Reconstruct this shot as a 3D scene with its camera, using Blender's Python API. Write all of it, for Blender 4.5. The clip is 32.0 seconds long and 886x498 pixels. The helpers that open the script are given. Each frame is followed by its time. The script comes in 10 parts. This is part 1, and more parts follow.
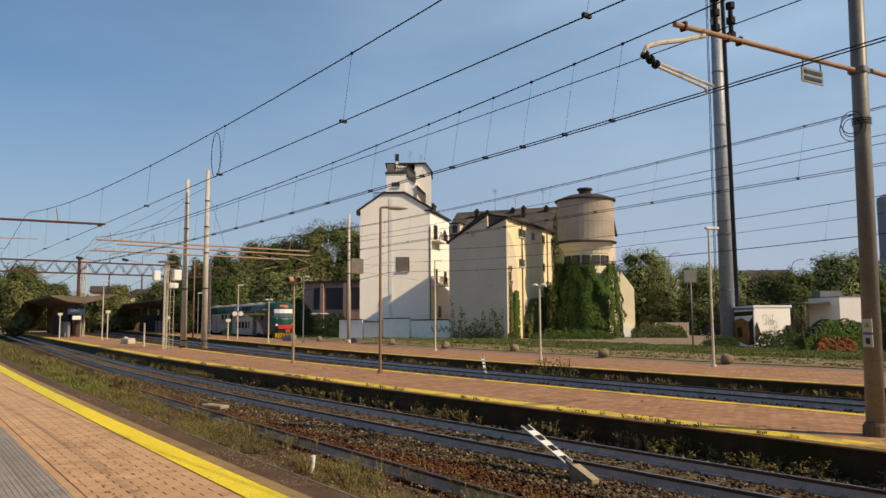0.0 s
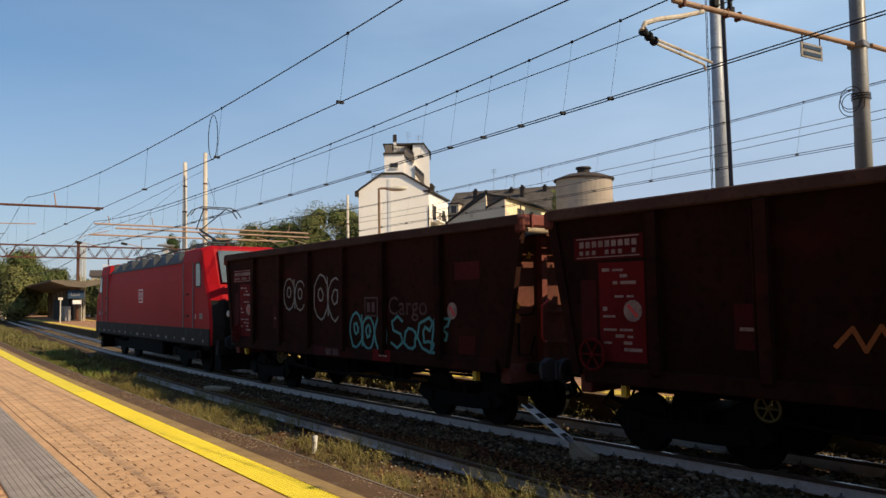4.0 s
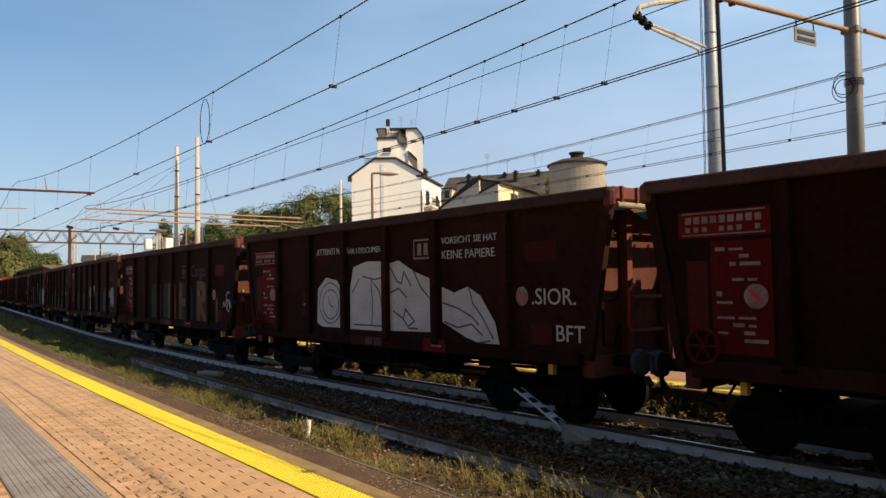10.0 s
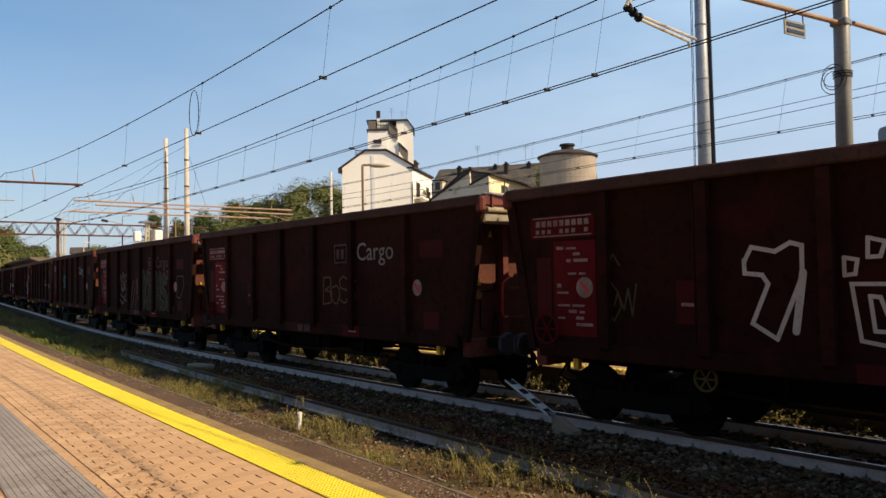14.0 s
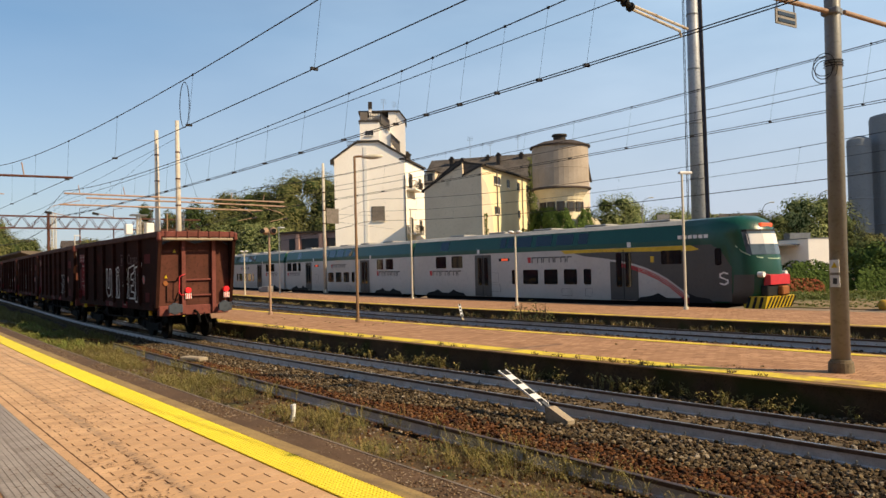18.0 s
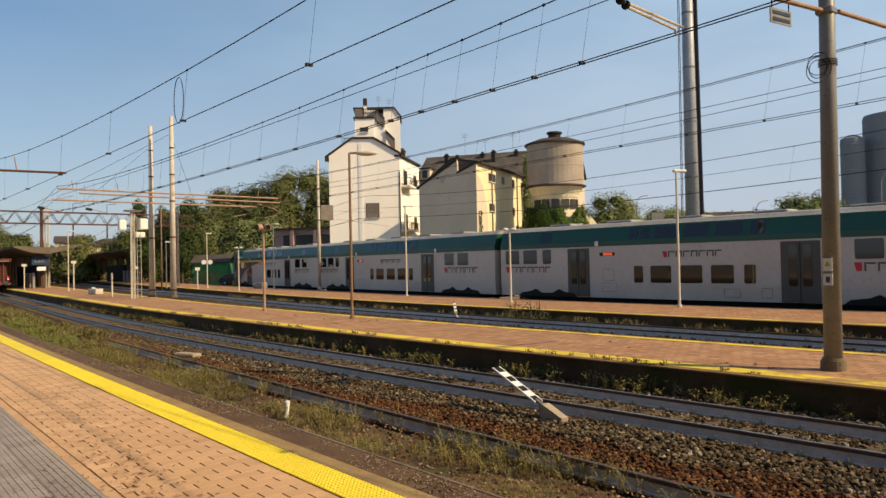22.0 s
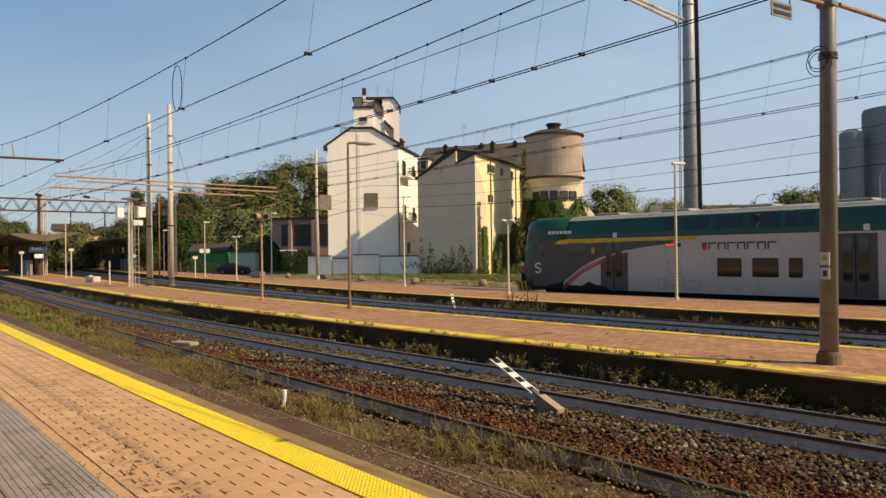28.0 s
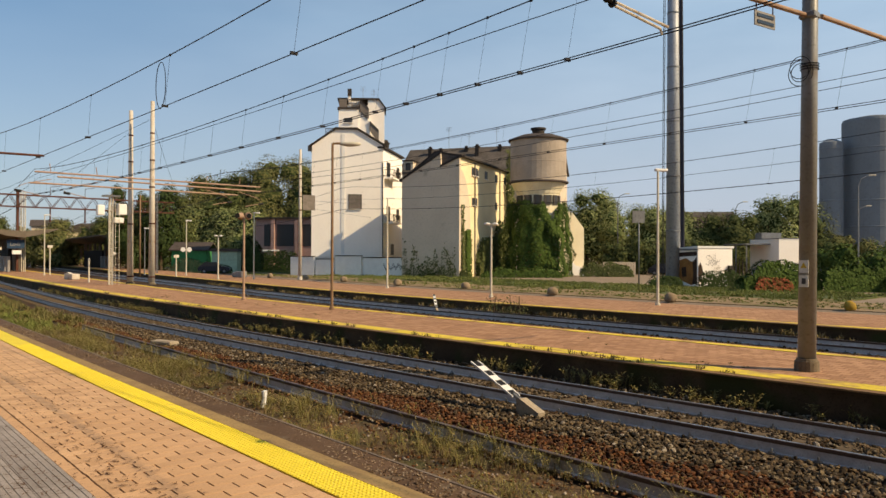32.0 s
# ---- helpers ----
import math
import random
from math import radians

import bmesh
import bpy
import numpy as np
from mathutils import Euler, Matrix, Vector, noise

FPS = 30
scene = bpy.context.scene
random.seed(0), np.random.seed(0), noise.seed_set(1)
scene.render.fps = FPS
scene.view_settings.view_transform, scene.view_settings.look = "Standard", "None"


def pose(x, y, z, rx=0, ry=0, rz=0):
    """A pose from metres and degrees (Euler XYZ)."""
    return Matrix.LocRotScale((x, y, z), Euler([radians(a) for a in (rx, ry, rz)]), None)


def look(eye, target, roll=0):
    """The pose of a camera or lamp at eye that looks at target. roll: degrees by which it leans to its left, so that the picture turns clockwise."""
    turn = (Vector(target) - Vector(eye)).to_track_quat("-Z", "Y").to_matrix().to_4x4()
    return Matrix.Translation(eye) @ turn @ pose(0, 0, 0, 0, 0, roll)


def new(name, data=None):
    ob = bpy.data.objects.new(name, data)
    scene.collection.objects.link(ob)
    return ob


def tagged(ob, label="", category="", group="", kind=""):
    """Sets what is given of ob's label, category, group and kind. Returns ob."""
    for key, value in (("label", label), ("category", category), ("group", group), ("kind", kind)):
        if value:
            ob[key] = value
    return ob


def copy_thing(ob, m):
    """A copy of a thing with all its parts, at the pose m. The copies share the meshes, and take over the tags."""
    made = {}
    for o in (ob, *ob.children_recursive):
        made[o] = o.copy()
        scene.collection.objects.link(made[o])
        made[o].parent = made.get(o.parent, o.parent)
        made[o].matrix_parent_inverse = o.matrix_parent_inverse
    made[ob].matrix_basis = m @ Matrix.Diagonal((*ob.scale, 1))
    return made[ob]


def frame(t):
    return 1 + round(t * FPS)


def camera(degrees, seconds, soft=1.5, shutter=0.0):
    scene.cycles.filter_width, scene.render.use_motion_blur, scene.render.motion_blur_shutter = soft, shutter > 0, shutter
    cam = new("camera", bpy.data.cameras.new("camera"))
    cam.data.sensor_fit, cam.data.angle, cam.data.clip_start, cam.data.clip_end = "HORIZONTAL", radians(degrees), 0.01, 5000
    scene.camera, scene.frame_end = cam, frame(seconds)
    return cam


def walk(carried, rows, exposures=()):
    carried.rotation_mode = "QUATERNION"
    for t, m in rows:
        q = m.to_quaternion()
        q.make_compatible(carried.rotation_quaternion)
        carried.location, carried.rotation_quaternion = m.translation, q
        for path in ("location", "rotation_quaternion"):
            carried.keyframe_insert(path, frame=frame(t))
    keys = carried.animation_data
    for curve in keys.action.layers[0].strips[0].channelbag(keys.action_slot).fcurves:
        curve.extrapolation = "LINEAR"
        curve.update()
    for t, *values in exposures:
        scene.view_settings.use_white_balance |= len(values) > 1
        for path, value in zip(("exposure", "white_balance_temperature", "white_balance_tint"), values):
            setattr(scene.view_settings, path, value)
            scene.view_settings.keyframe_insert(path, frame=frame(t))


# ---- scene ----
cam = camera(62.0, 32.0, soft=1.5)
EYE = 2.5          # above the rail heads
TURN = 50.0        # the walk's first heading against the tracks' normal
#            t, yaw, pitch, roll
PATH = [
    (0, 0.19, 5.32, 0.33), (0.5, 0.25, 5.23, 0.75), (1, 0.14, 5.22, 0.88), (1.5, -0.02, 5.14, 0.77), (2, -0.08, 5.02, 0.56),
    (2.5, 0.00, 4.97, 0.62), (3, -0.08, 4.78, 0.74), (3.5, 0.12, 4.06, 0.93), (5.5, -0.00, 3.50, 0.79), (6, -0.16, 3.39, 0.63),
    (6.5, -0.14, 3.30, 0.71), (7, -0.12, 3.20, 0.79), (7.5, -0.13, 3.10, 0.86), (8, -0.10, 2.97, 1.02), (8.5, -0.19, 2.86, 0.82),
    (9, -0.28, 2.82, 0.79), (9.5, -0.28, 2.78, 1.05), (10, -0.36, 2.63, 0.96), (10.5, -0.37, 2.63, 0.99), (11, -0.68, 2.60, 0.63),
    (11.5, -0.69, 2.54, 0.82), (12, -0.69, 2.33, 0.98), (12.5, -0.84, 2.31, 0.87), (13, -0.90, 2.26, 0.93), (13.5, -0.99, 2.02, 1.08),
    (14, -1.08, 1.99, 1.04), (14.5, -1.07, 1.91, 1.17), (16.5, -1.54, 1.47, 1.11), (17, -1.64, 1.43, 1.12), (17.5, -1.69, 1.36, 1.23),
    (18, -1.63, 1.29, 1.40), (18.5, -1.73, 1.26, 1.15), (19, -1.67, 1.21, 1.13), (19.5, -1.78, 1.20, 1.25), (20, -1.70, 1.20, 1.28),
    (20.5, -2.09, 1.20, 1.25), (21, -2.07, 1.20, 1.24), (21.5, -1.89, 1.10, 1.39), (22, -2.06, 1.05, 1.18), (22.5, -2.03, 1.01, 1.19),
    (23, -2.07, 0.91, 1.24), (23.5, -1.96, 0.79, 1.27), (24, -1.98, 0.67, 1.32), (24.5, -1.74, 0.53, 1.46), (25, -1.67, 0.40, 1.54),
    (25.5, -1.81, 0.35, 1.40), (27.5, -2.09, 0.29, 0.99), (28, -2.22, 0.33, 0.70), (28.5, -2.22, 0.14, 0.66), (29, -2.35, 0.23, 0.50),
    (29.5, -2.60, 0.45, 0.40), (30, -2.77, 0.36, 0.20), (30.5, -2.92, 0.32, 0.12), (31, -3.27, 0.40, -0.14), (31.5, -3.31, 0.49, -0.11),
    (32, -3.52, 0.51, -0.16),
]
walk(cam, [(t, pose(0, 0, EYE, 90 + p, r, TURN + y)) for t, y, p, r in PATH], exposures=[(0.0, 0.02, 6700, 10), (2.0, 0.04, 6700, 10), (3.5, 0.19, 6700, 10), (5.5, 0.34, 6750, 10), (9.0, 0.41, 6800, 10), (14.5, 0.44, 6900, 10), (16.5, 0.57, 7100, 10),
     (17.4, 0.54, 7120, 10), (18.4, 0.36, 7150, 10), (20.0, 0.28, 7200, 10), (25.0, 0.23, 7250, 10), (32.0, 0.24, 7200, 10)])

# ---- light ----
SUN_TO = Vector((0.72, 0.352, 0.60)).normalized()     # towards the sun
world = bpy.data.worlds.new("sky")
scene.world = world
world.use_nodes = True
_sky = world.node_tree.nodes.new("ShaderNodeTexSky")
_sky.sky_type = 'NISHITA'
_sky.sun_disc = False
_sky.sun_elevation = math.asin(SUN_TO.z)
_sky.sun_rotation = math.atan2(SUN_TO.x, SUN_TO.y)
_sky.air_density, _sky.dust_density, _sky.ozone_density = 1.1, 0.8, 3.6
_n, _l = world.node_tree.nodes, world.node_tree.links
# thin high haze, thicker towards the sun, with faint streaks
_tc = _n.new("ShaderNodeTexCoord")
_dot = _n.new("ShaderNodeVectorMath")
_dot.operation = 'DOT_PRODUCT'
_dot.inputs[1].default_value = Vector((SUN_TO.x, SUN_TO.y, 0)).normalized()
_l.new(_tc.outputs["Generated"], _dot.inputs[0])
_near = _n.new("ShaderNodeMapRange")
_near.inputs[1].default_value, _near.inputs[2].default_value = -0.95, -0.05
_near.inputs[3].default_value, _near.inputs[4].default_value = 0.0, 0.73
_l.new(_dot.outputs["Value"], _near.inputs[0])
_map = _n.new("ShaderNodeMapping")
_map.inputs["Scale"].default_value = (2.0, 2.0, 7.0)
_l.new(_tc.outputs["Generated"], _map.inputs[0])
_cir = _n.new("ShaderNodeTexNoise")
_cir.inputs["Scale"].default_value, _cir.inputs["Detail"].default_value = 1.6, 5
_l.new(_map.outputs[0], _cir.inputs["Vector"])
_str = _n.new("ShaderNodeMapRange")
_str.inputs[1].default_value, _str.inputs[2].default_value = 0.3, 0.75
_str.inputs[3].default_value, _str.inputs[4].default_value = 0.72, 1.22
_l.new(_cir.outputs["Fac"], _str.inputs[0])
_mul = _n.new("ShaderNodeMath")
_mul.operation = 'MULTIPLY'
_mul.use_clamp = True
_l.new(_near.outputs[0], _mul.inputs[0])
_l.new(_str.outputs[0], _mul.inputs[1])
# the haze thins out towards the zenith
_hsep = _n.new("ShaderNodeSeparateXYZ")
_l.new(_tc.outputs["Generated"], _hsep.inputs[0])
_high = _n.new("ShaderNodeMapRange")
_high.inputs[1].default_value, _high.inputs[2].default_value = 0.42, 0.80
_high.inputs[3].default_value, _high.inputs[4].default_value = 1.0, 0.12
_l.new(_hsep.outputs["Z"], _high.inputs[0])
_veil = _n.new("ShaderNodeMath")
_veil.operation = 'MULTIPLY'
_l.new(_mul.outputs[0], _veil.inputs[0])
_l.new(_high.outputs[0], _veil.inputs[1])
_thin = _n.new("ShaderNodeVectorMath")
_thin.operation = 'MULTIPLY'
_thin.inputs[1].default_value = (0.43, 0.575, 0.655)
_l.new(_sky.outputs[0], _thin.inputs[0])
_haze = _n.new("ShaderNodeMix")
_haze.data_type = 'RGBA'
_haze.clamp_factor = True
_haze.inputs[7].default_value = (2.8, 3.9, 5.25, 1)
_l.new(_veil.outputs[0], _haze.inputs[0])
_l.new(_thin.outputs[0], _haze.inputs[6])
# paler air low over the horizon
_sep = _n.new("ShaderNodeSeparateXYZ")
_l.new(_tc.outputs["Generated"], _sep.inputs[0])
_low = _n.new("ShaderNodeMapRange")
_low.inputs[1].default_value, _low.inputs[2].default_value = 0.02, 0.30
_low.inputs[3].default_value, _low.inputs[4].default_value = 0.75, 0.0
_l.new(_sep.outputs["Z"], _low.inputs[0])
_pale = _n.new("ShaderNodeMix")
_pale.data_type = 'RGBA'
_pale.inputs[7].default_value = (2.75, 3.0, 3.75, 1)
_side = _n.new("ShaderNodeMapRange")
_side.inputs[1].default_value, _side.inputs[2].default_value = 0.0, 0.5
_side.inputs[3].default_value, _side.inputs[4].default_value = 0.85, 1.0
_l.new(_near.outputs[0], _side.inputs[0])
_fog = _n.new("ShaderNodeMath")
_fog.operation = 'MULTIPLY'
_l.new(_low.outputs[0], _fog.inputs[0])
_l.new(_side.outputs[0], _fog.inputs[1])
_l.new(_fog.outputs[0], _pale.inputs[0])
_l.new(_haze.outputs[2], _pale.inputs[6])
_l.new(_pale.outputs[2], _n["Background"].inputs[0])
world.node_tree.nodes["Background"].inputs[1].default_value = 0.15
sun = new("sun", bpy.data.lights.new("sun", "SUN"))
sun.data.energy, sun.data.angle, sun.data.color = 4.6, radians(0.5), (1.0, 0.80, 0.53)
sun.matrix_world = look(SUN_TO * 50, (0, 0, 0))

# ---- materials ----
def mat(name, a, b=None, rough=0.8, metal=0.0, scale=3.0, fine=40.0, bump=0.0, amount=0.5, rand=0.0, stain=None, stain_at=0.55, stain_scale=0.6, coords="Object"):
    """A surface with a coarse and a fine noise between colours a and b, a bump, and stains."""
    m = bpy.data.materials.new(name)
    m.use_nodes = True
    n, l = m.node_tree.nodes, m.node_tree.links
    bs = n["Principled BSDF"]
    bs.inputs["Roughness"].default_value, bs.inputs["Metallic"].default_value = rough, metal
    bs.inputs["Specular IOR Level"].default_value = 0.5 if rough < 0.6 else 0.15
    b = b or tuple(c * 0.75 for c in a)
    tc = n.new("ShaderNodeTexCoord")

    def noise_at(s, detail=4):
        t = n.new("ShaderNodeTexNoise")
        t.inputs["Scale"].default_value, t.inputs["Detail"].default_value = s, detail
        l.new(tc.outputs[coords], t.inputs["Vector"])
        return t.outputs["Fac"]

    def blend(f, c0, c1):
        x = n.new("ShaderNodeMix")
        x.data_type = 'RGBA'
        for sock, v in ((x.inputs[0], f), (x.inputs[6], c0), (x.inputs[7], c1)):
            if isinstance(v, bpy.types.NodeSocket):
                l.new(v, sock)
            elif isinstance(v, tuple):
                sock.default_value = (*v, 1)
            else:
                sock.default_value = v
        return x.outputs[2]

    def ramp(f, lo, hi):
        r = n.new("ShaderNodeMapRange")
        r.inputs[1].default_value, r.inputs[2].default_value = lo, hi
        l.new(f, r.inputs[0])
        return r.outputs[0]

    coarse, small = noise_at(scale), noise_at(fine, 3)
    col = blend(ramp(coarse, 0.3, 0.7), a, b)
    dark = tuple(c * (1 - amount) for c in b)
    col = blend(ramp(small, 0.52, 0.85), col, dark)
    if stain:
        col = blend(ramp(noise_at(stain_scale, 6), stain_at, stain_at + 0.15), col, stain)
    if rand:
        oi = n.new("ShaderNodeObjectInfo")
        hsv = n.new("ShaderNodeHueSaturation")
        l.new(ramp(oi.outputs["Random"], 0, 1), hsv.inputs["Value"])
        mr = hsv.inputs["Value"].links[0].from_node
        mr.inputs[3].default_value, mr.inputs[4].default_value = 1 - rand, 1 + rand
        l.new(col, hsv.inputs["Color"])
        col = hsv.outputs[0]
    l.new(col, bs.inputs["Base Color"])
    if bump:
        bp = n.new("ShaderNodeBump")
        bp.inputs["Strength"].default_value, bp.inputs["Distance"].default_value = 0.6, bump
        l.new(small, bp.inputs["Height"])
        l.new(bp.outputs[0], bs.inputs["Normal"])
    return m


def glow(name, c, strength):
    m = mat(name, c, rough=0.4)
    bs = m.node_tree.nodes["Principled BSDF"]
    bs.inputs["Emission Color"].default_value, bs.inputs["Emission Strength"].default_value = (*c, 1), strength
    return m


def glass(name, c, rough=0.05):
    m = mat(name, c, tuple(x * 0.8 for x in c), rough=rough, scale=0.6, fine=3)
    m.node_tree.nodes["Principled BSDF"].inputs["Specular IOR Level"].default_value = 0.7
    return m


M_ASPHALT = mat("sandy earth", (0.30, 0.23, 0.17), (0.22, 0.17, 0.12), rough=0.95, scale=0.3, fine=12, bump=0.02)
M_GRASSEARTH = mat("weedy earth", (0.11, 0.125, 0.045), (0.075, 0.09, 0.03), rough=0.95, scale=0.5, fine=14, bump=0.04, stain=(0.24, 0.17, 0.095), stain_at=0.55, stain_scale=0.35)
M_PATH = mat("trodden ochre earth", (0.30, 0.215, 0.125), (0.22, 0.155, 0.085), rough=0.95, scale=0.6, fine=14, bump=0.02, stain=(0.13, 0.12, 0.045), stain_at=0.5, stain_scale=0.5)
M_WEEDEARTH = mat("brown littered earth", (0.150, 0.096, 0.050), (0.088, 0.056, 0.030), rough=0.95, scale=1.3, fine=26, bump=0.05, stain=(0.085, 0.075, 0.03), stain_at=0.52, stain_scale=1.6)
M_BALLAST = mat("grey brown ballast", (0.06375, 0.0408, 0.0238), (0.0357, 0.0238, 0.01445), rough=0.95, scale=1.2, fine=22, bump=0.05, stain=(0.0935, 0.0408, 0.01785), stain_at=0.5)
M_PAVER = mat("red clay paver", (0.571, 0.352, 0.196), (0.512, 0.311, 0.172), rough=0.85, scale=1.5, fine=60, bump=0.003, rand=0.07, amount=0.25)
M_JOINT = mat("paver joint sand", (0.43, 0.245, 0.133), (0.36, 0.20, 0.112), rough=0.95, scale=2, fine=50, bump=0.004)
M_YELLOW = mat("yellow safety paint", (0.80, 0.65, 0.06), (0.73, 0.575, 0.052), rough=0.7, scale=1.4, fine=30, bump=0.002, amount=0.25, stain=(0.42, 0.30, 0.12), stain_at=0.66, stain_scale=2.5)
M_YELLOWOLD = mat("worn yellow line paint", (0.74, 0.57, 0.06), (0.62, 0.46, 0.06), rough=0.8, scale=0.9, fine=9, bump=0.002, amount=0.35, stain=(0.36, 0.22, 0.10), stain_at=0.52, stain_scale=1.7)
M_GREYTILE = mat("grey ribbed tactile slab", (0.34, 0.30, 0.275), (0.275, 0.24, 0.22), rough=0.9, scale=2, fine=50, bump=0.003, rand=0.10)
M_KERB = mat("worn concrete kerb", (0.24, 0.145, 0.075), (0.16, 0.095, 0.05), rough=0.95, scale=1.5, fine=30, bump=0.006)
# Shade on the platform sides is put into this mottled wall colour.
M_WALLDARK = mat("shade dark platform wall", (0.1069, 0.0713, 0.04278), (0.05704, 0.0385, 0.02424), rough=0.95, scale=1.2, fine=25, bump=0.01, stain=(0.04278, 0.04563, 0.01711), stain_at=0.5, stain_scale=1.1)
M_RAIL = mat("whitewashed rail web", (0.68, 0.65, 0.64), (0.50, 0.47, 0.46), rough=0.45, metal=0.05, scale=6, fine=60)
M_RAILHEAD = mat("polished rail head", (0.42, 0.41, 0.40), (0.34, 0.32, 0.30), rough=0.28, metal=0.9, scale=8, fine=60)
M_RAILDARK = mat("dark brown rail head", (0.10, 0.06, 0.045), (0.06, 0.04, 0.03), rough=0.55, metal=0.2, scale=4, fine=40)
M_RUST = mat("rusty steel", (0.12, 0.05, 0.035), (0.075, 0.035, 0.025), rough=0.85, scale=5, fine=50, bump=0.002)
M_SLEEPER = mat("concrete sleeper", (0.1403, 0.1003, 0.0629), (0.08925, 0.0663, 0.0425), rough=0.95, scale=2, fine=40, bump=0.004, rand=0.12)
M_CONCRETE = mat("pale spun concrete", (0.60, 0.545, 0.46), (0.48, 0.42, 0.34), rough=0.9, scale=1.0, fine=14, bump=0.002, stain=(0.30, 0.19, 0.11), stain_at=0.56, stain_scale=1.1)
M_GALV = mat("galvanised steel", (0.22, 0.23, 0.24), (0.16, 0.165, 0.17), rough=0.55, metal=0.3, scale=2, fine=30)
M_WIRE = mat("dark copper wire", (0.03, 0.03, 0.035), rough=0.6, metal=0.3)
M_PIPE = mat("rusty tan pipe", (0.42, 0.30, 0.215), (0.32, 0.20, 0.135), rough=0.8, scale=4, fine=40)
M_PLASTERW = mat("white render", (0.93, 0.88, 0.80), (0.88, 0.82, 0.745), rough=0.9, scale=0.4, fine=6, amount=0.12, bump=0.004)
M_PLASTERY = mat("yellow render", (0.83, 0.71, 0.46), (0.76, 0.63, 0.39), rough=0.9, scale=0.4, fine=8, amount=0.15, bump=0.004)
M_PLASTERG = mat("bare grey beige render", (0.67, 0.5628, 0.4355), (0.5762, 0.4757, 0.3618), rough=0.95, scale=0.3, fine=5, amount=0.2, bump=0.006, stain=(0.2412, 0.201, 0.1608), stain_at=0.62, stain_scale=0.35)
M_TANK = mat("weathered concrete tank", (0.418, 0.352, 0.2915), (0.319, 0.2695, 0.22), rough=0.95, scale=0.5, fine=8, amount=0.25, bump=0.01, stain=(0.264, 0.22, 0.176), stain_at=0.6)
M_ROOF = mat("dark clay roof", (0.10, 0.08, 0.07), (0.06, 0.05, 0.045), rough=0.9, scale=2, fine=20, bump=0.02)
M_TILES = mat("speckled grey brown roof tiles", (0.136, 0.1152, 0.0992), (0.072, 0.0624, 0.0544), rough=0.95, scale=0.7, fine=2.6, amount=0.5, bump=0.03)
M_DARK = mat("dark opening", (0.02, 0.02, 0.022), rough=0.5)
M_PINK = mat("pink brown render", (0.42, 0.27, 0.24), (0.34, 0.22, 0.19), rough=0.95, scale=0.5, fine=8)
M_WHITE = mat("white paint", (0.78, 0.77, 0.74), (0.70, 0.69, 0.66), rough=0.6, scale=2, fine=20, amount=0.15)
M_BLACK = mat("black paint", (0.02, 0.02, 0.02), rough=0.6)
M_LAMPPOLE = mat("cream painted post", (0.62, 0.58, 0.48), (0.50, 0.45, 0.36), rough=0.6, scale=2, fine=30, amount=0.2)
M_BROWNPOLE = mat("rust brown post", (0.26, 0.17, 0.10), (0.20, 0.12, 0.07), rough=0.7, scale=3, fine=30)
M_BARK = mat("tree bark", (0.10, 0.07, 0.045), rough=0.95, scale=4, fine=30, bump=0.02)


def leafmat(name, a, b):
    m = mat(name, a, b, rough=0.75, scale=0.5, fine=5, amount=0.35)
    m.node_tree.nodes["Principled BSDF"].inputs["Subsurface Weight"].default_value = 0.0
    return m


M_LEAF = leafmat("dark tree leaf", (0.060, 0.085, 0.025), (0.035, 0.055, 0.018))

# ---- paints of trains, signs and scrawls ----
M_RED = mat("traffic red loco paint", (0.348, 0.00348, 0.0087), (0.2871, 0.003045, 0.00696), rough=0.62, scale=0.5, fine=6, amount=0.15)
M_LOCOGREY = mat("dark grey loco skirt", (0.0225, 0.021, 0.021), (0.015, 0.014, 0.014), rough=0.7, scale=1.5, fine=14)
M_LOCOROOF = mat("slate grey loco roof", (0.06, 0.072, 0.09), (0.045, 0.052, 0.065), rough=0.6, scale=1.0, fine=10)
# Running gear and wheels near black: the shade under the trains is in their colour.
M_UNDER = mat("shaded black running gear", (0.006, 0.005, 0.005), (0.004, 0.004, 0.004), rough=0.9, scale=3, fine=20)
M_WHEEL = mat("shaded black wheel steel", (0.008, 0.007, 0.006), (0.005, 0.005, 0.004), rough=0.85, metal=0.0, scale=6, fine=30)
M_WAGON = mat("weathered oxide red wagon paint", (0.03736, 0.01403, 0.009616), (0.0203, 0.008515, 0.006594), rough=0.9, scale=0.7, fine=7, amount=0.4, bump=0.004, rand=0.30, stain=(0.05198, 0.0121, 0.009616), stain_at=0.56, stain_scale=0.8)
# Side rims are greyer and lighter than the side sheets.
M_WAGONTOP = mat("light grey brown wagon rim", (0.09223, 0.05642, 0.04991), (0.05425, 0.03364, 0.03038), rough=0.85, scale=1.5, fine=12, amount=0.35, rand=0.25)
M_WAGONNEW = mat("fresh red wagon panel", (0.1428, 0.0102, 0.01224), (0.0884, 0.00816, 0.00952), rough=0.75, scale=1.2, fine=12, amount=0.3, rand=0.25)
# Wagon ends get brighter reds than the sides: sunlight put into the paint.
M_WAGONEND = mat("sunlit brown stained wagon end sheet", (0.1339, 0.051, 0.03697), (0.07905, 0.03315, 0.0255), rough=0.9, scale=1.3, fine=9, amount=0.4, rand=0.25, stain=(0.1913, 0.06375, 0.051), stain_at=0.6, stain_scale=1.2)
M_WAGONRIM = mat("sunlit red brown wagon rim", (0.1898, 0.06325, 0.05405), (0.1207, 0.0437, 0.03565), rough=0.85, scale=1.5, fine=10, amount=0.3, rand=0.2)
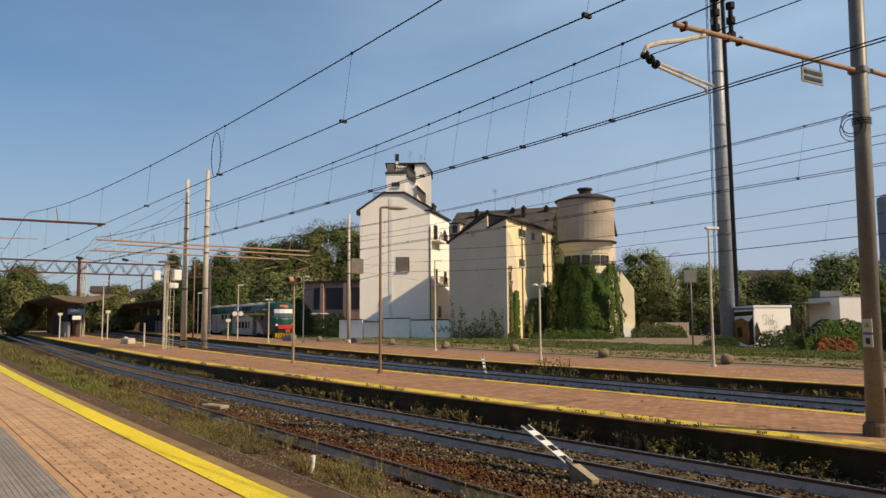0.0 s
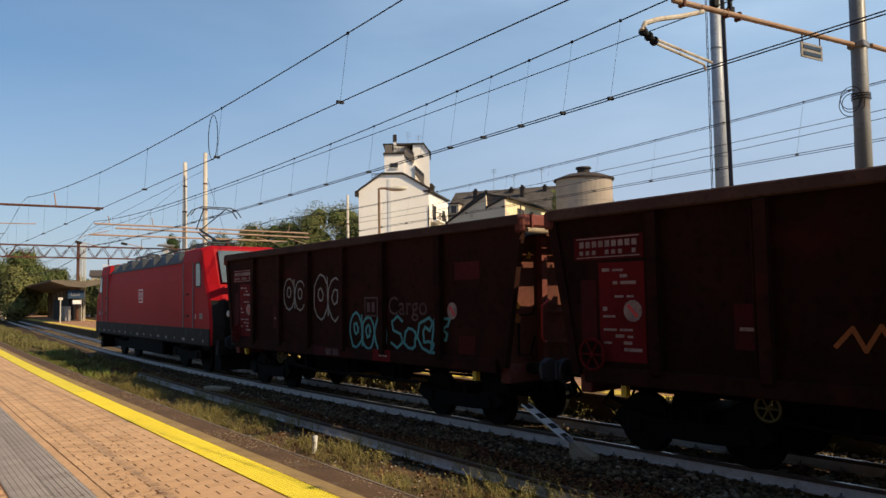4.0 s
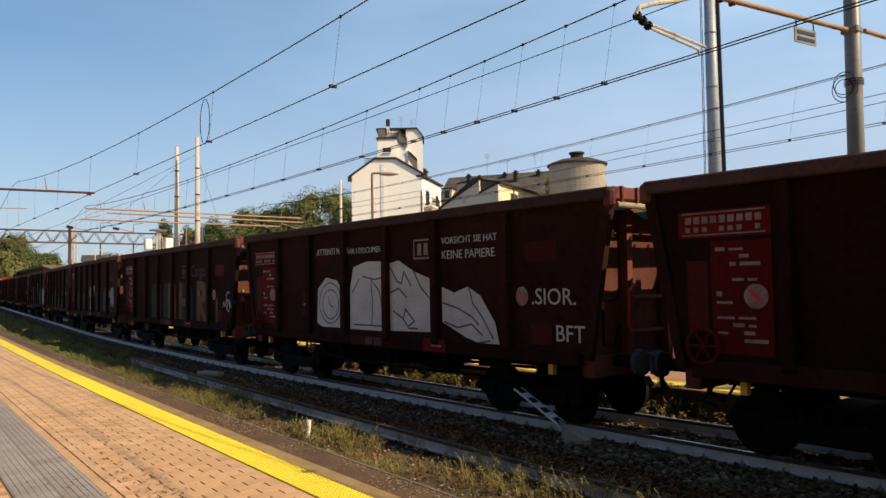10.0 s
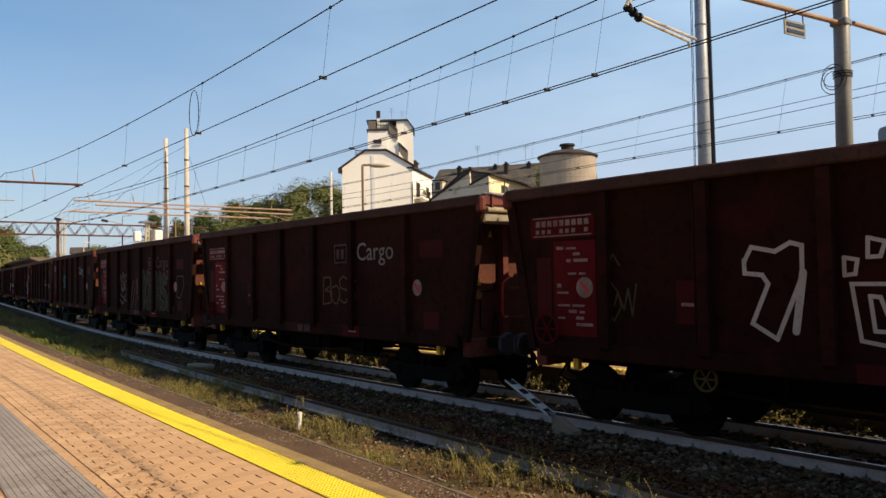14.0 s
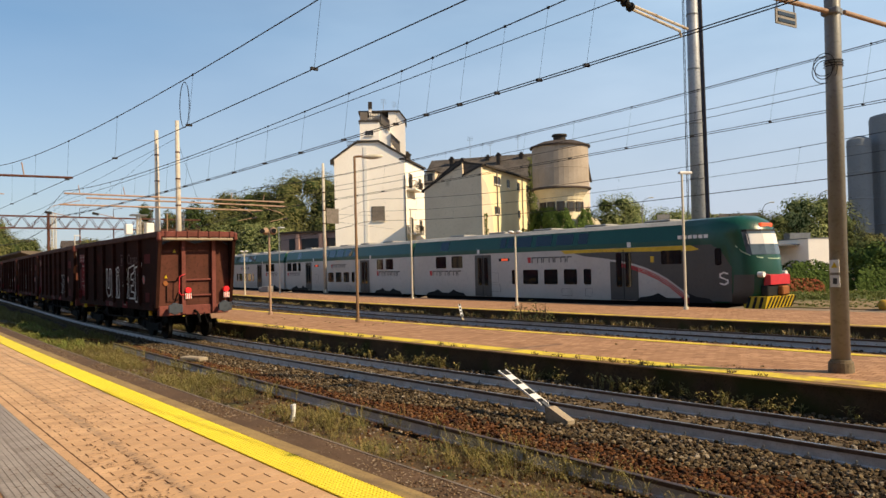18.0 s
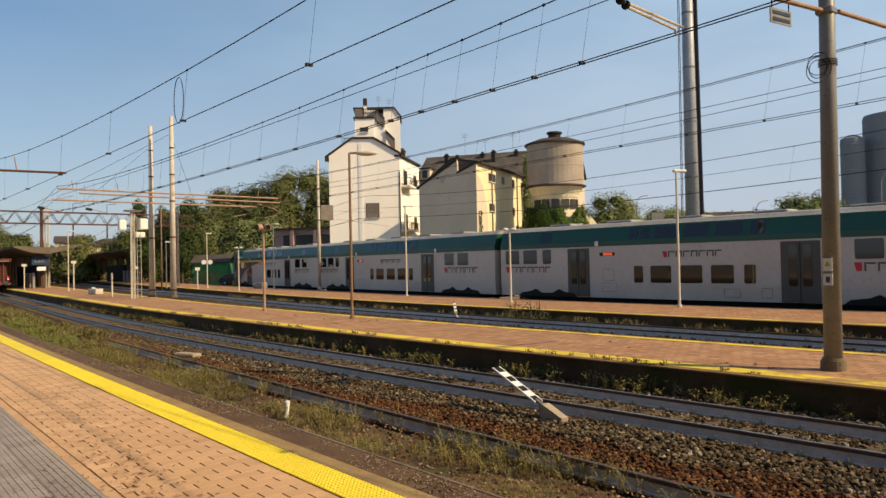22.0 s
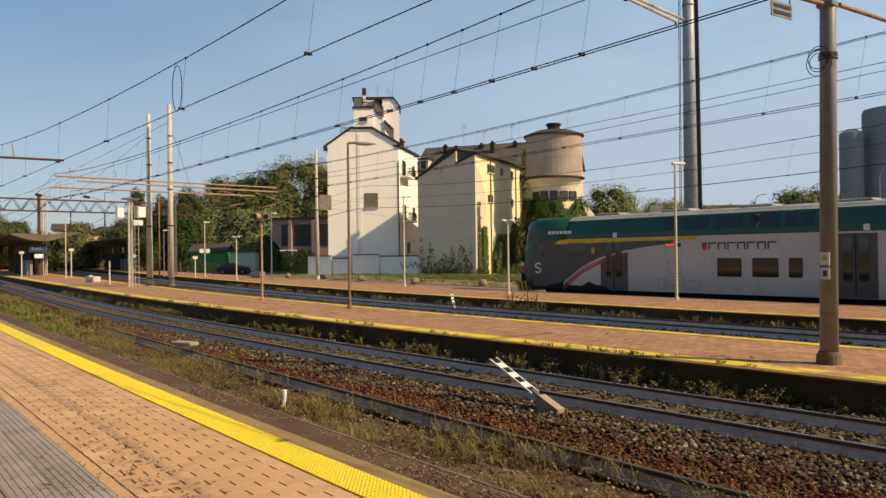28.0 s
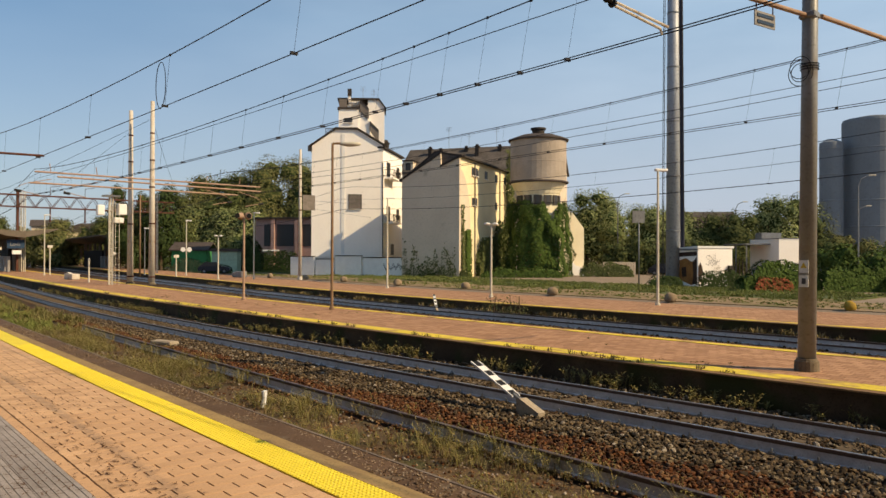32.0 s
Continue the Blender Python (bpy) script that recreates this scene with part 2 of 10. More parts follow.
for m_ in (M_WAGON, M_WAGONRIM, M_WAGONNEW, M_WAGONTOP, M_WAGONEND):
    m_.node_tree.nodes["Principled BSDF"].inputs["Specular IOR Level"].default_value = 0.06
# Panel red turned down for patches that are lost in the side's shade.
M_WAGONDIM = mat("dim red wagon patch", (0.084, 0.0091, 0.0098), (0.0525, 0.0077, 0.0077), rough=0.85, scale=1.2, fine=12, amount=0.3, rand=0.25)
M_LOAD = mat("scrap load and tarpaulin", (0.10, 0.085, 0.07), (0.05, 0.04, 0.035), rough=0.95, scale=2, fine=9, bump=0.05)
M_TARP = mat("grey beige tarpaulin", (0.34, 0.31, 0.25), (0.24, 0.21, 0.17), rough=0.85, scale=2, fine=12, bump=0.01)
M_TRAINW = mat("off white train paint", (0.54, 0.5085, 0.468), (0.468, 0.4365, 0.4005), rough=0.45, scale=0.5, fine=6, amount=0.12, stain=(0.36, 0.342, 0.315), stain_at=0.66)
M_TRAING = mat("dark teal green train paint", (0.004, 0.0704, 0.0432), (0.0032, 0.056, 0.0344), rough=0.35, scale=0.6, fine=8, amount=0.15)
M_TRAINGR = mat("mid grey train paint", (0.075, 0.071, 0.065), (0.060, 0.057, 0.053), rough=0.5, scale=0.8, fine=10, amount=0.15)
M_TRAINROOF = mat("pale grey train roof", (0.40, 0.39, 0.37), (0.30, 0.29, 0.27), rough=0.7, scale=0.7, fine=8)
M_TRAINY = mat("yellow train stripe", (0.72, 0.47, 0.02), rough=0.45, fine=10, amount=0.15)
M_SIGNRED = mat("signal red paint", (0.60, 0.02, 0.03), rough=0.45, fine=10, amount=0.15)
M_GLASS = glass("dark tinted glass", (0.012, 0.015, 0.018))
M_WSCREEN = glass("grey windscreen glass", (0.10, 0.13, 0.15))
M_DISPLAY = glow("orange destination display", (0.9, 0.10, 0.03), 0.45)
M_LAMPRED = glow("red tail lamp", (0.75, 0.012, 0.018), 0.35)
M_INKDARK = mat("dark grey lettering", (0.06, 0.06, 0.065), rough=0.5)
M_CHALK = mat("white graffiti paint", (0.62, 0.60, 0.58), (0.50, 0.48, 0.46), rough=0.8, scale=2, fine=20, amount=0.3)
M_SILVER = mat("silver grey graffiti fill", (0.30, 0.285, 0.27), (0.20, 0.19, 0.18), rough=0.7, scale=1.2, fine=10)
M_OLIVE = mat("faded olive graffiti fill", (0.085, 0.08, 0.045), (0.05, 0.055, 0.035), rough=0.8, scale=1.5, fine=9)
M_FAINT = mat("worn pale lettering", (0.13, 0.085, 0.08), (0.07, 0.042, 0.038), rough=0.85, scale=2.5, fine=20)
M_DATA = mat("dusty pale stencil paint", (0.345, 0.27, 0.255), (0.21, 0.15, 0.1425), rough=0.85, scale=2.5, fine=20)
M_CYAN = mat("pale cyan graffiti paint", (0.10, 0.34, 0.36), rough=0.7)
M_BLUEP = mat("dark blue graffiti paint", (0.03, 0.06, 0.11), rough=0.7)
M_YELLP = mat("mustard graffiti paint", (0.12, 0.09, 0.03), rough=0.7)
M_ORANGE = mat("orange graffiti paint", (0.34, 0.12, 0.04), rough=0.7)



# ---- building helpers ----
def box(bm, c, s, rz=0.0, bevel=0.0, shear=None):
    r = bmesh.ops.create_cube(bm, size=1.0)
    vs = r["verts"]
    bmesh.ops.scale(bm, vec=s, verts=vs)
    if bevel:
        es = list({e for v in vs for e in v.link_edges})
        rb = bmesh.ops.bevel(bm, geom=es, offset=bevel, segments=1, affect='EDGES')
        vs = list({v for f in rb["faces"] for v in f.verts} | {v for v in vs if v.is_valid})
    if rz:
        bmesh.ops.rotate(bm, cent=(0, 0, 0), matrix=Matrix.Rotation(radians(rz), 3, 'Z'), verts=vs)
    bmesh.ops.translate(bm, vec=c, verts=vs)
    return vs


def tube(bm, p, q, r0, r1=None, n=8, caps=True):
    p, q = Vector(p), Vector(q)
    d = q - p
    r1 = r0 if r1 is None else r1
    m = Matrix.Translation((p + q) / 2) @ d.to_track_quat('Z', 'Y').to_matrix().to_4x4()
    return bmesh.ops.create_cone(bm, cap_ends=caps, segments=n, radius1=r0, radius2=r1, depth=d.length, matrix=m)["verts"]


def pipe(bm, pts, r, n=6):
    """One continuous round bar through the points."""
    pts = [Vector(p) for p in pts]
    closed = len(pts) > 3 and (pts[0] - pts[-1]).length < 1e-6
    rings, up = [], None
    for i, p in enumerate(pts):
        d = (pts[min(i + 1, len(pts) - 1)] - pts[max(i - 1, 0)]).normalized()
        ref = Vector((0, 0, 1)) if abs(d.z) < 0.95 else Vector((1, 0, 0))
        u = d.cross(ref).normalized() if up is None else (up - d * up.dot(d)).normalized()
        up = u
        v = d.cross(u)
        rings.append([bm.verts.new(p + (u * math.cos(2 * math.pi * k / n) + v * math.sin(2 * math.pi * k / n)) * r) for k in range(n)])
    for a, b in zip(rings, rings[1:]):
        for k in range(n):
            bm.faces.new((a[k], b[k], b[(k + 1) % n], a[(k + 1) % n]))
    if not closed:
        bm.faces.new(rings[0])
        bm.faces.new(rings[-1][::-1])


def prism(bm, outline, axis, lo, hi):
    """Extrude a closed outline of (a, b) between lo and hi along axis 'x', 'y' or 'z'."""
    def at(a, b, c):
        return {"x": (c, a, b), "y": (a, c, b), "z": (a, b, c)}[axis]
    v0 = [bm.verts.new(at(a, b, lo)) for a, b in outline]
    v1 = [bm.verts.new(at(a, b, hi)) for a, b in outline]
    k = len(outline)
    fs = [bm.faces.new(v0), bm.faces.new(v1[::-1])]
    for i in range(k):
        fs.append(bm.faces.new((v0[i], v1[i], v1[(i + 1) % k], v0[(i + 1) % k])))
    bmesh.ops.recalc_face_normals(bm, faces=fs)
    return v0 + v1


def lathe(bm, profile, n=24, c=(0, 0)):
    rings = [[bm.verts.new((c[0] + r * math.cos(2 * math.pi * i / n), c[1] + r * math.sin(2 * math.pi * i / n), z)) for i in range(n)] for r, z in profile]
    fs = []
    for a, b in zip(rings, rings[1:]):
        for i in range(n):
            fs.append(bm.faces.new((a[i], a[(i + 1) % n], b[(i + 1) % n], b[i])))
    fs += [bm.faces.new(rings[0][::-1]), bm.faces.new(rings[-1])]
    bmesh.ops.recalc_face_normals(bm, faces=fs)


def finish(name, bm, material, smooth=False):
    me = bpy.data.meshes.new(name)
    bm.to_mesh(me)
    bm.free()
    for m in (material if isinstance(material, (list, tuple)) else [material]):
        me.materials.append(m)
    if smooth:
        for p in me.polygons:
            p.use_smooth = True
    return me


def part(name, bm, material, parent, label="", smooth=False, m=None):
    me = bm if isinstance(bm, bpy.types.Mesh) else finish(name, bm, material, smooth)
    ob = new(name, me)
    ob.parent = parent
    if m is not None:
        ob.matrix_basis = m
    return tagged(ob, label)


def thing(name, label, category, m=None, group="", kind="", data=None):
    ob = new(name, data)
    if m is not None:
        ob.matrix_basis = m
    return tagged(ob, label, category, group, kind)


def solid(name, bm, material, label, category, m=None, group="", kind="", smooth=False):
    return thing(name, label, category, m, group, kind, finish(name, bm, material, smooth))


def B():
    return bmesh.new()


# ---- the line of the tracks: x along them, y across, z from the rail heads ----
def bend(x, y0=13.0):
    d = max(0.0, -9.0 - x)
    b = d * d / 829 if d < 41.4 else 2.07 + 0.1 * (d - 41.4)
    if y0 < 9.4:
        # the near platform and its old track leave the main line at a small angle
        e = max(0.0, -3.0 - x)
        own = 0.047 * e + 0.0005 * e * e if e < 40 else 2.68 + 0.087 * (e - 40)
        f = min(1.0, max(0.0, (y0 - 7.6) / 1.8))
        return own * (1 - f) + 1.15 * b * f
    if y0 < 12.5:
        return b * 1.15
    return b * (1 + min(0.6, (y0 - 12.5) * 0.05))


def wire_bend(x, y0):
    """The overhead lines keep to the main line's curve."""
    d = max(0.0, -9.0 - x)
    b = d * d / 829 if d < 41.4 else 2.07 + 0.1 * (d - 41.4)
    return 0.8 * b if y0 < 9 else bend(x, y0)


def on(x, y0, z=0.0):
    return Vector((x, y0 + bend(x, y0), z))


def heading(x, y0):
    return math.degrees(math.atan2(bend(x + 0.5, y0) - bend(x - 0.5, y0), 1.0))


def steps(x0, x1, near=2.0):
    xs, x = [x0], x0
    while x < x1:
        x = min(x1, x + (near if -110 < x < 30 else 15))
        xs.append(x)
    return xs


def strip(bm, section, x0, x1, near=2.0, closed=True):
    """Sweep a section of (y, z) along the tracks."""
    k = len(section)
    rings = [[bm.verts.new(on(x, y, z)) for y, z in section] for x in steps(x0, x1, near)]
    fs = []
    for a, b in zip(rings, rings[1:]):
        for i in range(k if closed else k - 1):
            fs.append(bm.faces.new((a[i], a[(i + 1) % k], b[(i + 1) % k], b[i])))
    if closed:
        fs += [bm.faces.new(rings[0][::-1]), bm.faces.new(rings[-1])]
    bmesh.ops.recalc_face_normals(bm, faces=fs)

# ---- flat shapes: painted lines, panels, hand drawn letters ----
def strokes(bm, lines, w, y, ox=0.0, oz=0.0, sx=1.0, sz=1.0, jitter=0.0):
    """Painted lines of width w on the plane y, a thin raised band each."""
    lift = 0.0
    for line in lines:
        pts = [Vector((ox + sx * a + random.uniform(-jitter, jitter), oz + sz * b + random.uniform(-jitter, jitter))) for a, b in line]
        for p, q in zip(pts, pts[1:]):
            d = (q - p)
            if d.length < 1e-4:
                continue
            d.normalize()
            n = Vector((-d.y, d.x)) * w / 2
            e = d * w * 0.35
            lift += 0.00015
            vs = [bm.verts.new((v.x, y + math.copysign(lift, y), v.y)) for v in (p - e - n, q + e - n, q + e + n, p - e + n)]
            bm.faces.new(vs)


def oval(cx, cz, rx, rz, n=16, a0=0, a1=360):
    return [(cx + rx * math.cos(radians(a0 + (a1 - a0) * i / n)), cz + rz * math.sin(radians(a0 + (a1 - a0) * i / n))) for i in range(n + 1)]


def plate(bm, outline, y, thick=0.006):
    """A flat panel in the x-z plane whose face looks along -y (or +y when y > 0)."""
    prism(bm, outline, "y", min(y, y - math.copysign(thick, -y)), max(y, y - math.copysign(thick, -y)))


def rect(x0, x1, z0, z1):
    return [(x0, z0), (x1, z0), (x1, z1), (x0, z1)]


def rrect(x0, x1, z0, z1, r=0.08):
    o = []
    for cx, cz, a in ((x1 - r, z1 - r, 0), (x0 + r, z1 - r, 90), (x0 + r, z0 + r, 180), (x1 - r, z0 + r, 270)):
        o += [(cx + r * math.cos(radians(a + i * 45)), cz + r * math.sin(radians(a + i * 45))) for i in range(3)]
    return o


GLYPH = {
    "U": [[(0, 1), (0.02, 0.2), (0.25, 0), (0.55, 0.1), (0.6, 1)], [(0.18, 1), (0.2, 0.35), (0.38, 0.3), (0.42, 1)], [(0, 1), (0.18, 1)], [(0.42, 1), (0.6, 1)]],
    "N": [[(0, 0), (0.02, 0.95), (0.2, 0.9), (0.42, 0.35), (0.45, 0.95), (0.62, 1), (0.6, 0), (0.42, 0), (0.2, 0.55), (0.17, 0), (0, 0)]],
    "i": [[(0.05, 0), (0, 0.75), (0.22, 0.78), (0.27, 0), (0.05, 0)], oval(0.14, 0.95, 0.11, 0.1, 8)],
    "C": [[(0.6, 0.8), (0.45, 1), (0.1, 0.85), (0, 0.4), (0.15, 0.05), (0.5, 0), (0.62, 0.2), (0.45, 0.3), (0.25, 0.3), (0.2, 0.55), (0.3, 0.75), (0.5, 0.62), (0.6, 0.8)]],
    "G": [[(0.6, 0.8), (0.45, 1), (0.1, 0.85), (0, 0.4), (0.15, 0.05), (0.5, 0), (0.62, 0.45), (0.4, 0.5), (0.38, 0.35), (0.25, 0.3), (0.2, 0.55), (0.3, 0.75), (0.5, 0.62), (0.6, 0.8)]],
    "E": [[(0, 0), (0, 1), (0.6, 1.1), (0.58, 0.85), (0.25, 0.78), (0.25, 0.62), (0.5, 0.62), (0.5, 0.42), (0.24, 0.42), (0.24, 0.22), (0.6, 0.2), (0.6, 0), (0, 0)]],
    "F": [[(0.02, -0.1), (0, 1), (0.7, 1.15), (0.62, 0.85), (0.25, 0.78), (0.26, 0.6), (0.5, 0.6), (0.5, 0.4), (0.27, 0.4), (0.25, -0.1), (0.02, -0.1)]],
    "7": [[(0, 0.8), (0.1, 1), (0.7, 1), (0.65, 0.6), (0.35, 0), (0.1, 0.1), (0.4, 0.75), (0.05, 0.62), (0, 0.8)]],
    "K": [[(0, 0), (0.1, 1), (0.65, 1), (0.6, 0.75), (0.35, 0.72), (0.6, 0.55), (0.55, 0.35), (0.3, 0.4), (0.2, 0), (0, 0)]],
    "S": [[(0.5, 0.85), (0.3, 1), (0.05, 0.85), (0.1, 0.6), (0.45, 0.45), (0.5, 0.2), (0.3, 0), (0, 0.15)]],
    "M": [[(0, 0), (0.08, 1), (0.3, 0.4), (0.5, 1), (0.62, 0)]],
    "B": [[(0, 0), (0.05, 1), (0.4, 0.95), (0.45, 0.65), (0.1, 0.52), (0.5, 0.4), (0.45, 0.05), (0, 0)]],
    "o": [oval(0.25, 0.35, 0.24, 0.33, 10)],
    "~": [[(0, 0.2), (0.15, 0.45), (0.3, 0.15), (0.45, 0.5), (0.6, 0.1), (0.8, 0.55)]],
}


def scrawl(word, space=0.7):
    out = []
    for i, c in enumerate(word):
        for ln in GLYPH[c]:
            out.append([(i * space + a, b) for a, b in ln])
    return out



# ---- ground, platforms, tracks ----
OWN_Z, PLAT_Z = 0.62, 0.31
T1, T2, T3, T4 = 6.58, 11.02, 23.2, 34.2
X0, X1 = -420.0, 330.0


def brickmat(name, a, b, mortar, bw, bh):
    """Laid pavers for surfaces that stay far off, with grain and soot over them."""
    m = mat(name, a, b, rough=0.9, scale=0.6, fine=25, amount=0.25, bump=0.004)
    n, l = m.node_tree.nodes, m.node_tree.links
    tc = n.new("ShaderNodeTexCoord")
    br = n.new("ShaderNodeTexBrick")
    br.inputs["Scale"].default_value = 1.0
    br.inputs["Brick Width"].default_value, br.inputs["Row Height"].default_value = bw, bh
    br.inputs["Mortar Size"].default_value, br.inputs["Mortar Smooth"].default_value = 0.012, 0.3
    br.inputs["Color1"].default_value, br.inputs["Color2"].default_value = (1, 1, 1, 1), (0.66, 0.63, 0.61, 1)
    br.inputs["Mortar"].default_value = (*mortar, 1)
    l.new(tc.outputs["Object"], br.inputs["Vector"])
    mul = n.new("ShaderNodeMix")
    mul.data_type, mul.blend_type = 'RGBA', 'MULTIPLY'
    mul.inputs[0].default_value = 1.0
    bs = n["Principled BSDF"]
    l.new(bs.inputs["Base Color"].links[0].from_socket, mul.inputs[6])
    l.new(br.outputs["Color"], mul.inputs[7])
    l.new(mul.outputs[2], bs.inputs["Base Color"])
    return m


def islandmat(name, cols, rough=0.9, grain=0.0):
    """One colour of a small set for each loose piece of a joined mesh."""
    m = mat(name, cols[0], rough=rough, fine=30)
    n, l = m.node_tree.nodes, m.node_tree.links
    g = n.new("ShaderNodeNewGeometry")
    r = n.new("ShaderNodeValToRGB")
    r.color_ramp.interpolation = 'LINEAR'
    e = r.color_ramp.elements
    e[0].position, e[0].color = 0.0, (*cols[0], 1)
    e[1].position, e[1].color = 1.0, (*cols[-1], 1)
    for i, c in enumerate(cols[1:-1]):
        x = e.new((i + 1) / (len(cols) - 1))
        x.color = (*c, 1)
    l.new(g.outputs["Random Per Island"], r.inputs[0])
    col = r.outputs[0]
    if grain:
        # worn, speckled faces
        tc = n.new("ShaderNodeTexCoord")
        for size, depth in ((55.0, grain), (3.0, grain * 0.7)):
            t = n.new("ShaderNodeTexNoise")
            t.inputs["Scale"].default_value, t.inputs["Detail"].default_value = size, 4
            l.new(tc.outputs["Object"], t.inputs["Vector"])
            k = n.new("ShaderNodeMapRange")
            k.inputs[1].default_value, k.inputs[2].default_value = 0.3, 0.7
            k.inputs[3].default_value, k.inputs[4].default_value = 1 - depth, 1 + depth * 0.6
            l.new(t.outputs["Fac"], k.inputs[0])
            v = n.new("ShaderNodeVectorMath")
            v.operation = 'MULTIPLY'
            l.new(col, v.inputs[0])
            l.new(k.outputs[0], v.inputs[1])
            col = v.outputs[0]
    l.new(col, n["Principled BSDF"].inputs["Base Color"])
    n["Principled BSDF"].inputs["Specular IOR Level"].default_value = 0.2
    return m


M_FARPAVER = brickmat("far clay pavers", (0.495, 0.2835, 0.162), (0.423, 0.234, 0.1314), (0.468, 0.414, 0.36), 0.26, 0.26)
M_STONES = islandmat("crushed stone", [(0.013, 0.009, 0.006), (0.10, 0.067, 0.034), (0.030, 0.020, 0.012), (0.17, 0.125, 0.07), (0.016, 0.012, 0.008), (0.075, 0.050, 0.028), (0.20, 0.155, 0.095), (0.045, 0.022, 0.010), (0.11, 0.082, 0.052), (0.022, 0.016, 0.010), (0.145, 0.10, 0.055), (0.30, 0.26, 0.21)])
M_RUSTSTONES = islandmat("rust stained crushed stone", [(0.085, 0.0272, 0.00935), (0.1275, 0.04675, 0.0153), (0.0255, 0.0102, 0.0051), (0.05525, 0.0204, 0.0085), (0.1615, 0.068, 0.0238), (0.034, 0.0136, 0.0068), (0.102, 0.03825, 0.0136), (0.204, 0.1148, 0.0561), (0.0187, 0.00935, 0.00595), (0.136, 0.0595, 0.0255)])
M_PAVERS = islandmat("joined clay pavers", [(0.571, 0.352, 0.196), (0.638, 0.399, 0.224), (0.488, 0.299, 0.164), (0.598, 0.371, 0.211), (0.580, 0.369, 0.207)], 0.85, 0.16)

bm = B()
strip(bm, [(-2500, -0.45), (-60, -0.45), (3.9, -0.45), (4.6, -0.34), (31.0, -0.30), (32.2, -0.25), (36.0, -0.15), (37.2, 0.02), (60, 0.05), (120, 0.05), (2500, 0.05)], -2500, 2500, 4.0, closed=False)
solid("ground", bm, M_ASPHALT, "bare sandy earth ground around the station", "ground", kind="structure")

for name, a, b, zt in (("ballast_bed_1", 7.0, 13.0, -0.26), ("ballast_bed_2", 18.0, 24.6, -0.19), ("ballast_bed_3", 31.1, 37.0, -0.13)):
    bm = B()
    strip(bm, [(a, -0.5), (a, zt), (b, zt), (b, -0.5)], X0, X1)
    solid(name, bm, M_BALLAST, "rust stained grey crushed stone track bed", "ballast", kind="structure")
bm = B()
strip(bm, [(4.205, -0.5), (4.205, -0.10), (5.2, -0.17), (7.0, -0.19), (7.1, -0.5)], X0, X1)
solid("weedy_verge", bm, M_WEEDEARTH, "weedy brown earth beside the old track", "verge", kind="structure")
bm = B()
strip(bm, [(42.6, -0.4), (42.6, 0.085), (46.0, 0.12), (53.0, 0.09), (53.0, -0.4)], -170, -14)
solid("grass_verge", bm, M_GRASSEARTH, "rough green grass strip before the houses", "verge", kind="structure")
bm = B()
strip(bm, [(37.0, -0.4), (37.0, 0.03), (38.5, 0.07), (42.58, 0.085), (42.58, -0.4)], -170, 60)
solid("path_verge", bm, M_PATH, "trodden ochre earth path with dry grass", "verge", kind="structure")


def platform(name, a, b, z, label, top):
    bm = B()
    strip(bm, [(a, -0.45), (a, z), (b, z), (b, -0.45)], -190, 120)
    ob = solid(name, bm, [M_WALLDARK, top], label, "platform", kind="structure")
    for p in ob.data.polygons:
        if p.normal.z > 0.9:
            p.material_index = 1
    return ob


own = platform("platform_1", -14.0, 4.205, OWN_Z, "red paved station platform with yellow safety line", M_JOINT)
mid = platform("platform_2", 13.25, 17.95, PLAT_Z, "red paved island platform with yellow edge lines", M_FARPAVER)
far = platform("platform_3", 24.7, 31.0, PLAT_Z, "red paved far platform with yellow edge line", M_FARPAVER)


def band(name, parent, a, b, z, material, label, x0=-190, x1=120, h=0.006):
    bm = B()
    strip(bm, [(a, z - 0.02), (a, z + h), (b, z + h), (b, z - 0.02)], x0, x1)
    return part(name, bm, material, parent, label)


M_MARGIN = mat("dirty brown asphalt", (0.1322, 0.08004, 0.04872), (0.09048, 0.05568, 0.0348), rough=0.95, scale=2.5, fine=45, bump=0.006, stain=(0.1392, 0.1044, 0.0696), stain_at=0.58, stain_scale=4)
M_TANKERB = mat("tan concrete edge course", (0.36, 0.25, 0.11), (0.27, 0.18, 0.085), rough=0.95, scale=2.5, fine=40, bump=0.005, stain=(0.24, 0.16, 0.09), stain_at=0.6, stain_scale=3)
M_PALELIP = mat("worn pale edge angle", (0.24, 0.19, 0.15), (0.12, 0.09, 0.07), rough=0.8, scale=4, fine=40)
line = band("safety_line", own, 3.262, 3.62, OWN_Z, M_YELLOW, "bright yellow tactile safety line", h=0.02)
band("edge_kerb", own, 3.64, 3.82, OWN_Z, M_TANKERB, "tan concrete kerb strip", h=0.014)
band("edge_margin", own, 3.83, 4.175, OWN_Z, M_MARGIN, "brown earthy asphalt margin", h=0.008)
band("edge_lip", own, 4.18, 4.21, OWN_Z, M_PALELIP, "thin pale steel edge angle", h=0.014)
band("safety_line", mid, 13.40, 13.95, PLAT_Z, M_YELLOWOLD, "worn yellow safety line", h=0.012)
band("safety_line", mid, 17.45, 17.75, PLAT_Z, M_YELLOWOLD, "worn yellow safety line", h=0.012)
band("safety_line", far, 24.85, 25.2, PLAT_Z, M_YELLOWOLD, "worn yellow safety line", h=0.012)
band("edge_kerb", mid, 13.17, 13.38, PLAT_Z, M_KERB, "worn brown kerb", h=0.008)
band("edge_kerb", far, 24.62, 24.82, PLAT_Z, M_KERB, "worn brown kerb", h=0.008)


